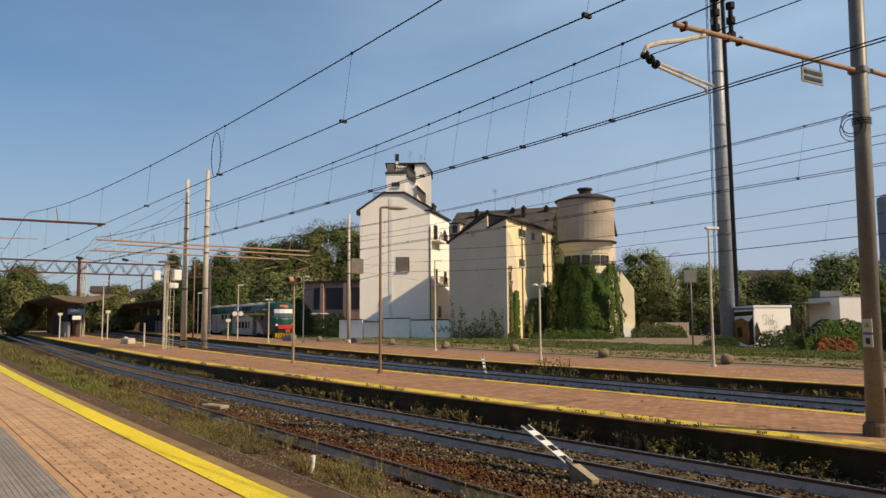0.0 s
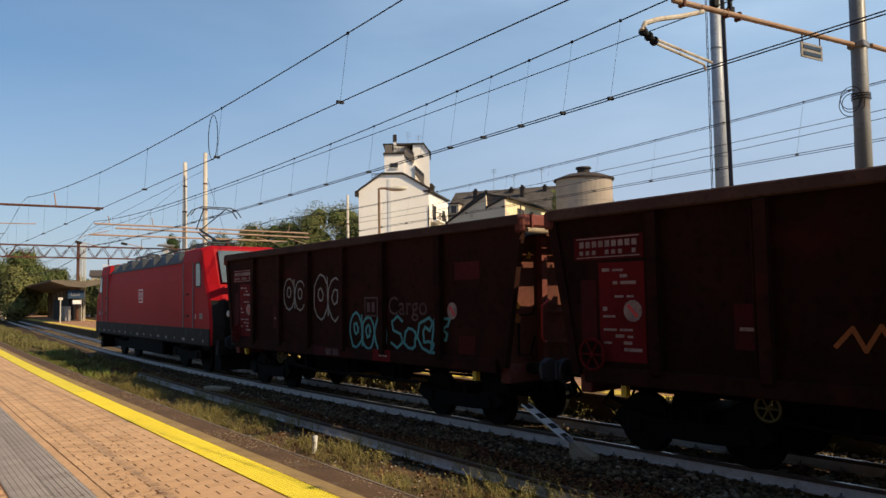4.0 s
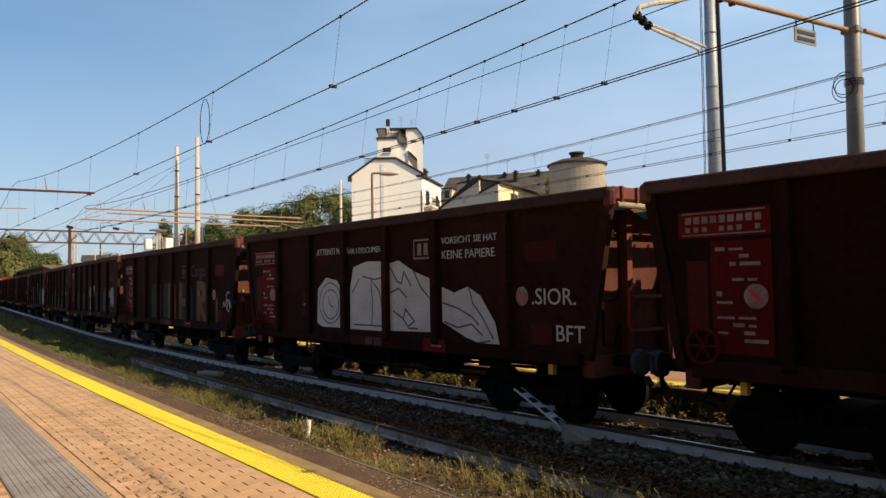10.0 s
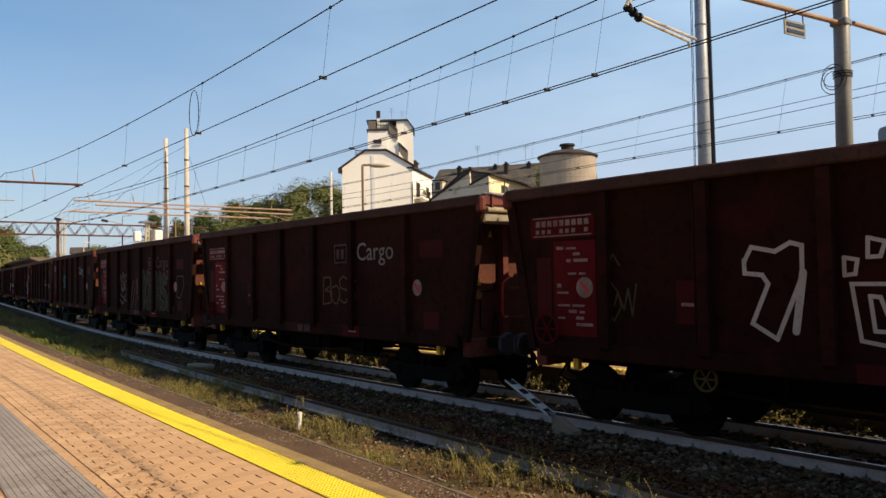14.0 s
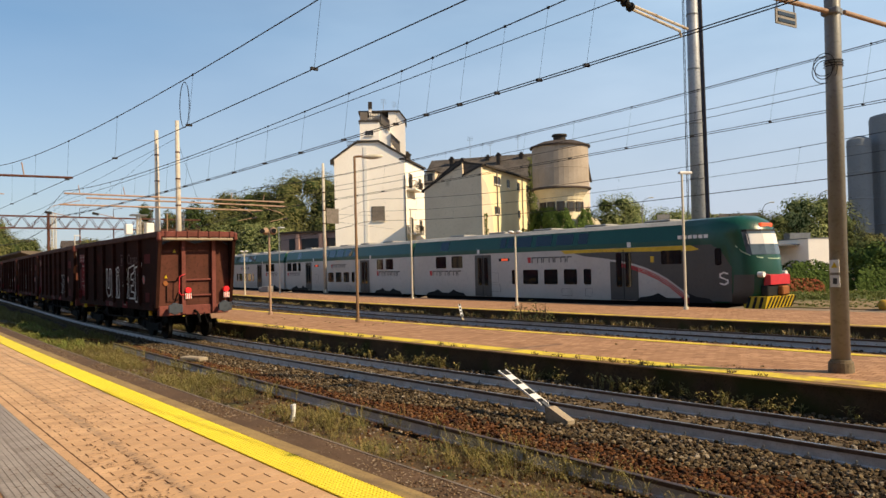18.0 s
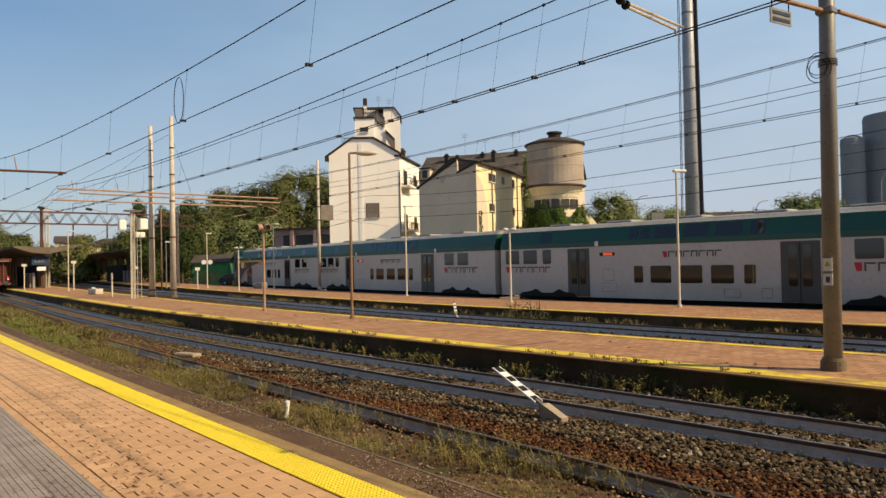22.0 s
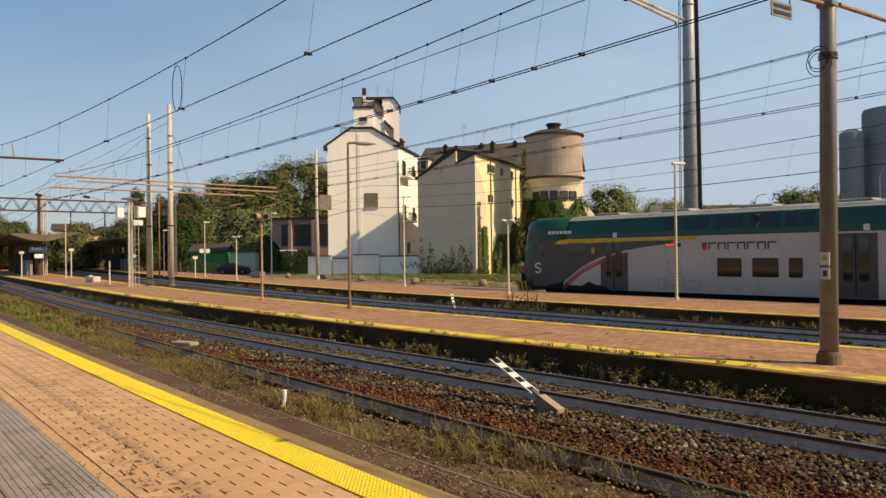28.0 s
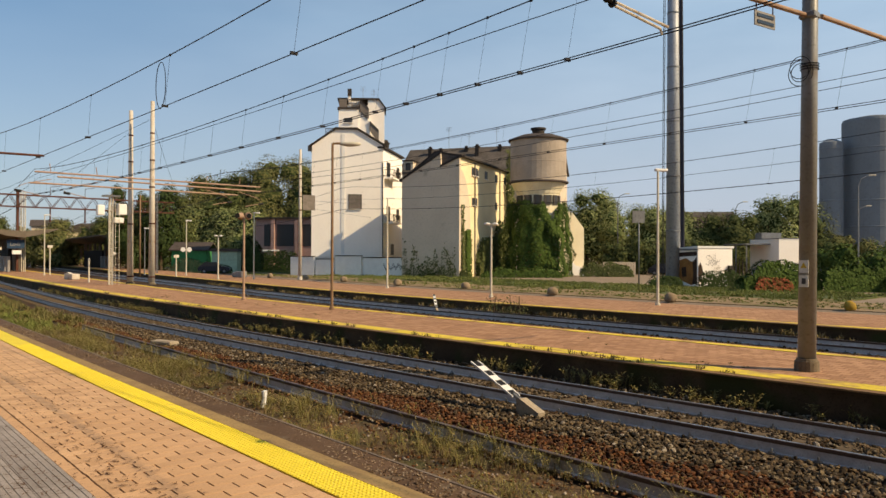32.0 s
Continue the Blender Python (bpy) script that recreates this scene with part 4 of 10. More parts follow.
for x0, x1, y, z in ((-4.5, -2.9, 0.8, 21.0), (-7.1, -5.9, 0.4, 17.3)):
    bm = B()
    for k in range(9):
        x = x0 + (x1 - x0) * k / 8
        tube(bm, (x, y, z), (x, y, z + 1.0), 0.025, n=4)
    pipe(bm, [(x0, y, z + 1.0), (x1, y, z + 1.0)], 0.04)
    pipe(bm, [(x0, y, z + 0.5), (x1, y, z + 0.5)], 0.03)
    part("railing", bm, M_TRIM, white)
for x, h in ((-2.6, 2.4), (-1.2, 2.0)):
    bm = B()
    tube(bm, (x, 5, 22.2), (x, 5, 22.2 + h), 0.02, n=5)
    for k in range(4):
        tube(bm, (x - 0.35, 5, 22.2 + h - 0.2 * k), (x + 0.35, 5, 22.2 + h - 0.2 * k), 0.012, n=4)
    part("aerial", bm, M_GALV, white)

# low white wall before it
lw = thing("garden_wall", "low white rendered wall with dark gaps and scrawls", "wall", frame_of(cam_at(-12.7, 91.5), 29))
x = 0.0
for L, h in ((3.4, 2.3), (2.6, 2.0), (3.6, 2.4), (3.2, 2.2), (2.6, 2.2)):
    bm = B()
    box(bm, (x + L / 2, -1.0, h / 2), (L - 0.25, 0.25, h), bevel=0.02)
    seg = part("wall_panel", bm, M_WHITE, lw)
    bm = B()
    box(bm, (x + L / 2, -1.0, h + 0.05), (L - 0.2, 0.35, 0.1))
    part("coping", bm, M_TRIM, seg)
    x += L
bm = B()
strokes(bm, [[(12.2 + 0.35 * k + random.uniform(-0.1, 0.1), 0.6 + random.uniform(0, 1.1)) for k in range(9)], [(12.3 + 0.3 * k, 1.2 + 0.4 * (-1) ** k) for k in range(9)]], 0.06, -1.14)
part("scrawl", bm, M_INKDARK, lw)

# -- corner house: bare grey gable, yellow sunny side --
grey = thing("corner_house", "yellow house with a bare grey windowless gable", "house", frame_of(cam_at(6.85, 82), 24))
bm = B()
prism(bm, [(-7.1, 0), (0, 0), (0, 13.7), (-2.25, 12.6), (-2.3, 14.0), (-7.1, 11.2)], "y", 0, 0.35)
part("gable_wall", bm, M_PLASTERG, grey, "bare grey beige gable with damp stains")
bm = B()
prism(bm, [(-6.9, 0), (0, 0), (0, 13.6), (-2.3, 12.5), (-6.9, 11.0)], "y", 0.35, 18.3)
part("wall", bm, M_PLASTERY, grey, "yellow rendered wall")
bm = B()
slope(bm, 0.3, 13.6, -2.3, 12.5, -0.15, 0.45)
slope(bm, -2.3, 13.95, -7.4, 11.0, -0.15, 0.45)
slope(bm, 0.45, 13.55, -3.2, 14.2, 0.45, 18.6)
slope(bm, -3.2, 14.2, -7.4, 11.1, 0.45, 18.6)
part("roof", bm, M_TRIM, grey, "dark roof edges")
bm = B()
prism(bm, [(0, 13.6), (-3.2, 14.2), (-6.9, 11.2)], "y", 0.4, 18.2)
part("loft", bm, M_TILES, grey)
for y in (4.4, 5.6, 9.0, 13.0, 16.6):
    wall_window(grey, 0, y, 11.9, 0.75, 0.85, "x")
for y in (4.4, 5.4, 13.0):
    wall_window(grey, 0, y, 8.4, 0.6, 0.8, "x")
wall_window(grey, 0, 13.4, 4.9, 0.8, 0.8, "x")
# Arched cast shadow laid onto the yellow wall as a flat grey beige patch.
bm = B()
prism(bm, [(0.0, 0.0), (3.5, 0.0), (3.5, 6.6), (3.3, 8.3), (2.8, 9.8), (2.1, 11.0), (1.2, 11.9), (0.0, 12.4)], "x", 0.0, 0.012)
part("bare_patch", bm, M_PLASTERG, grey, "arched shadow near the corner, laid on as a thin grey beige patch")
for y in (4.9, 14.3):
    bm = B()
    tube(bm, (0.1, y, 0.3), (0.1, y, 13.4), 0.07, n=6)
    part("downpipe", bm, M_SHUTTER, grey)
for x, y in ((-2.6, 0.9), (-4.2, 3.0), (-3.0, 16)):
    chimney(grey, x, y, 13.4, 14.3, 0.45)
# -- long dark roofs behind --
back = thing("rear_house", "long house with a dark tiled roof and chimneys", "house", frame_of(Vector((-84, 71, 0.7)), 29))
bm = B()
prism(bm, [(0, 0), (0, 14), (5, 17.8), (10, 14), (10, 0)], "x", 0, 23.3)
part("wall", bm, M_PLASTERG, back)
bm = B()
prism(bm, [(-0.4, 13.9), (5, 17.9), (10.4, 13.9), (10.4, 14.15), (5, 18.2), (-0.4, 14.15)], "x", -0.3, 23.6)
part("roof", bm, M_TILES, back, "dark tiled roof")
for x, y in ((3.5, 3.5), (9.0, 4.2), (11, 3.0), (14.2, 4.0), (17.2, 4.4), (19.2, 3.2)):
    chimney(back, x, y, 16.0, 17.9, 0.55)
for x in (1.2, 5.5):
    bm = B()
    box(bm, (x, 1.0, 15.0), (1.5, 2.0, 1.6))
    dm = part("dormer", bm, M_PLASTERG, back)
    bm = B()
    box(bm, (x, -0.02, 15.0), (0.8, 0.06, 1.1))
    part("dormer_window", bm, M_PANE, dm)
    bm = B()
    box(bm, (x, 0.9, 15.88), (1.9, 2.3, 0.14))
    part("dormer_roof", bm, M_TRIM, dm)
for x, h in ((6.0, 3.4), (9.2, 2.4), (13.5, 3.0)):
    bm = B()
    tube(bm, (x, 5, 18), (x, 5, 18 + h), 0.03, n=5)
    for k in range(3):
        tube(bm, (x - 0.45, 5, 18 + h - 0.25 * k), (x + 0.45, 5, 18 + h - 0.25 * k), 0.02, n=4)
    part("aerial", bm, M_GALV, back)

# -- water tower --
M_CREAM = mat("pale cream render", (0.80, 0.72, 0.52), (0.72, 0.63, 0.44), rough=0.9, scale=0.5, fine=8, amount=0.2, bump=0.004)
tower = thing("water_tower", "old concrete water tower overgrown with ivy", "water tower", Matrix.Translation(cam_at(16.9, 88)) @ Matrix.Rotation(radians(26), 4, 'Z'))
bm = B()
lathe(bm, [(3.33, 11.3), (3.42, 11.4), (3.36, 11.6), (3.36, 13.6), (3.39, 13.65), (3.36, 13.7), (3.36, 16.3)], 36)
part("tank", bm, M_TANK, tower, "weathered round concrete tank", smooth=False)
bm = B()
lathe(bm, [(3.6, 16.25), (3.62, 16.42), (2.2, 16.95), (0.9, 17.15)], 36)
part("tank_cap", bm, M_ROOF, tower, "brown tiled cap")
bm = B()
lathe(bm, [(3.5, 11.15), (3.62, 11.2), (3.62, 11.34), (3.4, 11.4)], 36)
part("tank_rim", bm, M_ROOF, tower, "brown lower rim")
bm = B()
lathe(bm, [(0.75, 17.1), (0.75, 17.65), (0.95, 17.7), (0.9, 17.9)], 16)
part("vent", bm, M_TRIM, tower)
bm = B()
lathe(bm, [(2.6, 9.9), (2.7, 10.2), (3.3, 11.18)], 24)
lathe(bm, [(2.5, 0), (2.5, 9.9)], 24)
part("shaft", bm, M_CREAM, tower, "pale cream rendered shaft")
for k in range(12):
    a = -150 + 27 * k
    bm = B()
    box(bm, (0, -2.55, 9.1), (0.95, 0.12, 1.15))
    wn = part("window", bm, M_FRAME, tower, m=Matrix.Rotation(radians(a), 4, 'Z'))
    bm = B()
    box(bm, (0, -2.615, 9.1), (0.38, 0.03, 0.95))
    part("pane", bm, M_PANE, wn)
bt = thing("sloped_wall", "pale rendered sloping wall beside the water tower", "wall", frame_of(Vector((-56.6, 75.3, 0)), 60))
bm = B()
prism(bm, [(-1.5, 0), (2.3, 0), (2.3, 6.0), (0.7, 8.0), (-1.5, 8.4)], "y", 0, 0.5)
part("wall", bm, M_CREAM, bt)
bm = B()
prism(bm, [(0.2, 0), (2.2, 0), (2.4, 0.9), (1.0, 1.3), (0.4, 1.9)], "y", -0.5, -0.05)
part("tarpaulin", bm, M_WHITE, bt, "white sheeting at its foot")

# -- pink low building by the trees --
pink = thing("pink_building", "low pink brown rendered building with dark openings", "building", frame_of(Vector((-104.7, 58.6, 0)), 36))
bm = B()
box(bm, (5, 4, 4.1), (10, 8, 8.2))
part("wall", bm, M_PINK, pink)
for x, w_ in ((2.0, 1.0), (5.0, 2.8), (8.6, 1.6)):
    bm = B()
    box(bm, (x, -0.03, 5.6), (w_, 0.1, 3.4))
    part("opening", bm, M_DARK, pink)
for x in (3.1, 7.0, 7.6):
    bm = B()
    box(bm, (x, -0.3, 4.0), (0.5, 0.5, 8.0))
    part("pillar", bm, M_PINK, pink)
bm = B()
box(bm, (5, 3.8, 8.3), (10.4, 8.6, 0.25))
part("roof_slab", bm, M_TRIM, pink)
bm = B()
tube(bm, (1.4, -0.6, 3.2), (4.2, -0.6, 3.2), 0.12, n=8)
part("awning_roll", bm, M_WHITE, pink)

# -- green shed, white shed, far left houses --
shed = thing("green_shed", "green clad shed with a brown roof", "shed", frame_of(Vector((-105.4, 45.4, 0)), 45))
bm = B()
box(bm, (2.6, 2, 1.6), (5.2, 4, 3.2))
M_GREENWALL = mat("green corrugated wall", (0.06, 0.27, 0.09), (0.045, 0.20, 0.07), rough=0.7, fine=12)
part("wall", bm, M_GREENWALL, shed)
bm = B()
prism(bm, [(-0.4, 3.1), (2, 4.2), (4.4, 3.1), (4.4, 3.25), (2, 4.4), (-0.4, 3.25)], "x", -0.3, 5.5)
part("roof", bm, M_ROOF, shed)
shed2 = thing("pale_shed", "pale green hut with a dark roof", "shed", frame_of(Vector((-97.4, 47.7, 0)), 45))
bm = B()
box(bm, (1.8, 1.5, 1.5), (3.6, 3, 3.0))
M_PALEGREEN = mat("pale mint wall", (0.42, 0.55, 0.40), rough=0.8, fine=12, amount=0.15)
part("wall", bm, M_PALEGREEN, shed2)
bm = B()
box(bm, (1.8, 1.5, 3.2), (4.0, 3.6, 0.4))
part("roof", bm, M_ROOF, shed2)
for i, (x, y, w_, d_, h, mt) in enumerate(((-164, 23.5, 5, 5, 4.2, M_PLASTERG), (-184, 47, 7, 8, 8.9, M_PLASTERG), (-186, 58, 10, 9, 8.5, M_PLASTERY), (-171, 35, 3.0, 6, 8.4, M_PLASTERG), (-171, 50.0, 6.5, 6.0, 7.4, M_PLASTERY))):
    hs = thing("distant_house", "distant rendered house with a low roof", "house", frame_of(Vector((x, y, 0)), (10, 73, 70, 73, -17)[i]), "far houses")
    bm = B()
    box(bm, (w_ / 2, d_ / 2, h / 2), (w_, d_, h))
    part("wall", bm, mt, hs)
    bm = B()
    prism(bm, [(-0.5, h), (d_ / 2, h + 1.6), (d_ + 0.5, h)], "x", -0.4, w_ + 0.4)
    part("roof", bm, M_ROOF, hs)
    for k in range(int(w_ // 3)):
        for r in range(max(1, int(h // 3.4))):
            bm = B()
            box(bm, (1.5 + 3 * k, -0.03, 1.9 + 3.2 * r), (1.0, 0.1, 1.4))
            part("window", bm, M_PANE, hs)

# -- right: graffiti hut, white office, silos --
M_GRAFO = mat("orange brown graffiti fill", (0.36, 0.17, 0.05), (0.26, 0.11, 0.035), rough=0.8, scale=1.5, fine=8)
M_GRAFB = mat("dark brown graffiti outline", (0.06, 0.035, 0.022), (0.04, 0.024, 0.016), rough=0.8, scale=1.5, fine=8)
hut = thing("graffiti_hut", "white electrical hut with graffiti and a flat roof", "hut", frame_of(Vector((-28.9, 55.8, 0.05)), 63))
bm = B()
box(bm, (1.6, 1.3, 1.55), (3.3, 2.6, 3.1), bevel=0.03)
part("wall", bm, M_PLASTERW, hut)
bm = B()
prism(bm, [(-0.06, 3.1), (2.75, 3.1), (2.75, 3.16), (-0.06, 3.28)], "x", -0.1, 3.36)
part("roof", bm, M_WHITE, hut)
bm = B()
box(bm, (-0.08, 1.3, 3.0), (0.1, 2.7, 0.14))
part("gutter", bm, M_GALV, hut)
for mt, ys in ((M_GRAFO, [(0.1, 0.25), (0.9, 0.1), (1.7, 0.3), (2.5, 0.5), (2.5, 2.1), (1.6, 2.3), (0.8, 2.0), (0.1, 2.2)]), (M_GRAFB, [(0.12, 0.2), (0.75, 0.15), (0.6, 1.0), (0.7, 1.9), (0.12, 2.45)]), (M_GRAFB, [(1.5, 0.8), (2.1, 0.7), (2.2, 1.5), (1.6, 1.6)]), (M_GRAFB, [(0.1, 2.5), (2.5, 2.4), (2.5, 2.75), (0.1, 2.85)])):
    bm = B()
    prism(bm, ys, "x", -0.052 if mt is M_GRAFO else -0.056, -0.046)
    part("graffiti", bm, mt, hut, "orange and brown graffiti")
bm = B()
plate(bm, [(-0.0, 0.2), (0.5, 1.1), (0.2, 2.0), (0.0, 1.6)], -0.012)
strokes(bm, scrawl("SN~", 0.4), 0.016, -0.015, 0.65, 1.75, 0.9, 0.8, 0.06)
strokes(bm, scrawl("K~", 0.4), 0.016, -0.015, 1.3, 1.2, 0.7, 0.9, 0.08)
part("graffiti", bm, M_GRAFB, hut, "dark scrawled tags")
bm = B()
box(bm, (2.95, -0.12, 0.85), (0.35, 0.2, 1.7))
for k in range(4):
    tube(bm, (3.5 + 0.3 * k, 0.2, 0), (3.5 + 0.3 * k, 0.2, 2.2), 0.04, n=5)
part("cabinet_and_gate", bm, M_TRIM, hut)
office = thing("white_office", "low white flat roofed building behind the hedge", "building", frame_of(Vector((-36.0, 89.2, 0)), 50))
bm = B()
box(bm, (2.2, 3.6, 2.3), (4.4, 7.2, 4.6))
part("wall", bm, M_PLASTERW, office)
bm = B()
box(bm, (2.2, 3.6, 4.65), (4.5, 7.3, 0.1))
box(bm, (2.0, 6.4, 5.1), (2.6, 1.6, 0.8))
part("roof", bm, M_GALV, office)
bm = B()
box(bm, (-1.5, 5.0, 4.0), (3.2, 6, 0.14))
for y in (2.2, 5, 7.8):
    box(bm, (-2.9, y, 1.97), (0.12, 0.12, 3.94))
part("porch", bm, M_GALV, office)
M_SILO = mat("ribbed grey silo steel", (0.216, 0.2376, 0.2592), (0.18, 0.2016, 0.2232), rough=0.7, metal=0.0, scale=0.2, fine=3, amount=0.15)
for x, y, r, h in ((-43.3, 127.9, 1.75, 21.0), (-38.7, 133.3, 4.6, 24.8), (-30.5, 141.5, 4.6, 24.8)):
    si = thing("silo", "tall grey cylindrical steel silo", "silo", Matrix.Translation((x, y, 0)), "silos")
    bm = B()
    lathe(bm, [(r, 0), (r, h - 0.5), (r * 0.97, h - 0.05), (r * 0.4, h + 0.5)], 40)
    part("shell", bm, M_SILO, si)
    for k in range(5):
        bm = B()
        lathe(bm, [(r + 0.01, 3 + 4.2 * k), (r + 0.06, 3.05 + 4.2 * k), (r + 0.06, 3.2 + 4.2 * k), (r + 0.01, 3.25 + 4.2 * k)], 40)
        part("hoop", bm, M_SILO, si)
brickh = thing("brick_block", "far brown brick apartment block", "building", frame_of(Vector((-79, 148, 0)), 40))
bm = B()
box(bm, (5, 4, 5.4), (10, 8, 10.8))
part("wall", bm, M_PINK, brickh)
bm = B()
prism(bm, [(-0.4, 10.8), (8.4, 10.8), (4, 12.3)], "x", -0.4, 10.4)
part("roof", bm, M_ROOF, brickh)
for k in range(3):
    for r in range(3):
        bm = B()
        box(bm, (1.6 + 3.1 * k, -0.03, 2 + 3 * r), (1.2, 0.1, 1.5))
        part("window", bm, M_PANE, brickh)
fen = thing("site_fence", "pale wooden board fence", "fence", frame_of(Vector((-55.5, 81.8, 0)), 40))
for k in range(14):
    bm = B()
    box(bm, (0.3 * k, 0, 0.85), (0.26, 0.04, 1.7 + 0.05 * (k % 3)))
    part("board", bm, M_PLASTERG, fen)


# -- parked cars --
def parked_car(x, y, rz, paint, label):
    th = thing("parked_car", label, "car", Matrix.Translation((x, y, 0.05)) @ Matrix.Rotation(radians(rz), 4, 'Z'), "parked cars")
    bm = B()
    prism(bm, [(-2.0, 0.3), (2.0, 0.3), (2.05, 0.7), (1.6, 0.88), (0.9, 0.95), (-1.9, 0.95), (-2.05, 0.7)], "y", -0.85, 0.85)
    part("body", bm, paint, th)
    bm = B()
    prism(bm, [(0.95, 0.95), (0.4, 1.42), (-1.2, 1.45), (-1.85, 0.95)], "y", -0.74, 0.74)
    part("cabin_glass", bm, M_PANE, th)
    bm = B()
    prism(bm, [(0.42, 1.42), (-1.2, 1.45), (-1.1, 1.5), (0.3, 1.48)], "y", -0.72, 0.72)
    part("roof", bm, paint, th)
    for wx in (-1.25, 1.3):
        for s in (-1, 1):
            bm = B()
            tube(bm, (wx, s * 0.72, 0.31), (wx, s * 0.88, 0.31), 0.31, n=14)
            wl = part("wheel", bm, M_BLACK, th)
            bm = B()
            tube(bm, (wx, s * 0.86, 0.31), (wx, s * 0.89, 0.31), 0.18, n=10)
            part("rim", bm, M_GALV, wl)


M_CARDARK = mat("dark blue car paint", (0.015, 0.02, 0.035), rough=0.3)
parked_car(-92.3, 45.6, 60, M_CARDARK, "small dark blue parked hatchback")
parked_car(-49.0, 86.0, 20, M_CARDARK, "dark parked car by the trees")
parked_car(-45.0, 84.5, 20, M_SIGNRED, "red parked car by the trees")
parked_car(-51.5, 90.0, 20, M_WHITE, "white parked car by the trees")

# ---- trees, ivy, hedges ----
M_LEAFA = islandmat("dark crown leaves", [(0.065, 0.081, 0.025), (0.093, 0.109, 0.035), (0.054, 0.068, 0.022), (0.121, 0.128, 0.043), (0.081, 0.093, 0.030)])
M_LEAFB = islandmat("olive crown leaves", [(0.110, 0.117, 0.038), (0.154, 0.149, 0.053), (0.084, 0.093, 0.029), (0.182, 0.171, 0.065), (0.124, 0.128, 0.044)])
M_LEAFI = islandmat("ivy leaves", [(0.045, 0.078, 0.014), (0.07, 0.112, 0.02), (0.032, 0.056, 0.011), (0.088, 0.13, 0.026), (0.055, 0.09, 0.017)])
M_LEAFR = islandmat("red creeper leaves", [(0.28, 0.05, 0.03), (0.20, 0.09, 0.035), (0.34, 0.08, 0.04), (0.12, 0.13, 0.03)])
M_LEAFC = islandmat("fresh mid green crown leaves", [(0.1587, 0.1989, 0.0713), (0.2219, 0.2461, 0.09545), (0.1265, 0.1587, 0.0575), (0.2691, 0.284, 0.1196), (0.1828, 0.2139, 0.07935)])
M_LEAFD = islandmat("deep green bush leaves", [(0.030, 0.050, 0.014), (0.045, 0.070, 0.018), (0.022, 0.036, 0.011), (0.055, 0.080, 0.022)])
lr = random.Random(21)


def leaves(points, size, material, name="crown", spread=1.0):
    """Small folded leaf clumps at points with outward normals."""
    vs, fs = [], []
    for p, nrm in points:
        s = size * lr.uniform(0.55, 1.35)
        a = Vector((lr.uniform(-1, 1), lr.uniform(-1, 1), lr.uniform(-1, 1)))
        t1 = nrm.cross(a)
        if t1.length < 1e-3:
            continue
        t1.normalize()
        t2 = nrm.cross(t1).normalized()
        q = p + Vector((lr.uniform(-1, 1), lr.uniform(-1, 1), lr.uniform(-1, 1))) * size * 0.5 * spread
        k = len(vs)
        tip = nrm * s * lr.uniform(-0.2, 0.5)
        vs += [tuple(q - t1 * s), tuple(q - t2 * s * 0.6 + tip), tuple(q + t1 * s + nrm * s * 0.25), tuple(q + t2 * s * 0.6 + tip)]
        fs += [(k, k + 1, k + 2), (k, k + 2, k + 3)]
    me = bpy.data.meshes.new(name)
    me.from_pydata(vs, [], fs)
    me.materials.append(material)
    return me


def crown_points(lobes, n):
    pts = []
    tot = sum(l[3] ** 2 for l in lobes)
    for cx, cy, cz, r, fz in lobes:
        for _ in range(int(n * r * r / tot)):
            d = Vector((lr.gauss(0, 1), lr.gauss(0, 1), lr.gauss(0, 1))).normalized()
            k = r * (0.62 + 0.42 * lr.random() ** 0.6) * (1 + 0.28 * noise.noise(d * 2.3 + Vector((cx, cy, cz))))
            pts.append((Vector((cx + d.x * k, cy + d.y * k, cz + d.z * k * fz)), (d + Vector((0, 0, 0.35))).normalized()))
    return pts


def tree(x, y, h, r, material, n=2600, size=0.32, trunk=0.3, slim=False, label="tall leafy deciduous tree", group="trees"):
    th = thing("tree", label, "tree", Matrix.Translation((x, y, 0.0)), group)
    bm = B()
    tube(bm, (0, 0, -0.1), (lr.uniform(-0.3, 0.3), lr.uniform(-0.3, 0.3), h * 0.55), trunk, trunk * 0.45, 8)
    for k in range(5):
        a = lr.uniform(0, 6.28)
        z0 = h * lr.uniform(0.28, 0.5)
        tube(bm, (0, 0, z0), (math.cos(a) * r * 0.6, math.sin(a) * r * 0.6, z0 + h * lr.uniform(0.12, 0.3)), trunk * 0.4, trunk * 0.12, 6)
    part("trunk", bm, M_BARK, th)
    lobes = []
    for k in range(9 if not slim else 6):
        a, f = lr.uniform(0, 6.28), lr.uniform(0.15, 0.75)
        z = h * (0.16 + 0.72 * (k / 8 if not slim else k / 5))
        rr = r * lr.uniform(0.45, 0.68) * (1.0 if z < h * 0.7 else 0.72)
        lobes.append((math.cos(a) * r * f, math.sin(a) * r * f, z, rr, 0.85 if not slim else 1.5))
    lobes += [(0, 0, h * 0.62, r * 0.8, 1.1), (0, 0, h * 0.35, r * 0.8, 1.0), (lr.uniform(-1, 1), lr.uniform(-1, 1), h * 0.86, r * 0.42, 1.0)]
    part("crown", leaves(crown_points(lobes, n), size, material), None, th)
    # solid dark blobs stand in for the crown's dense shaded inside and block the sky
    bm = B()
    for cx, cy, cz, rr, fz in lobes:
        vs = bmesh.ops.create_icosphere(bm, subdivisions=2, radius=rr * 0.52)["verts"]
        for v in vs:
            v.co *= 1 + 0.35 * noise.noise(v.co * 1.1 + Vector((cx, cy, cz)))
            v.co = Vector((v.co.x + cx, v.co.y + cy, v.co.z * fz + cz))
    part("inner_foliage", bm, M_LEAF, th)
    return th


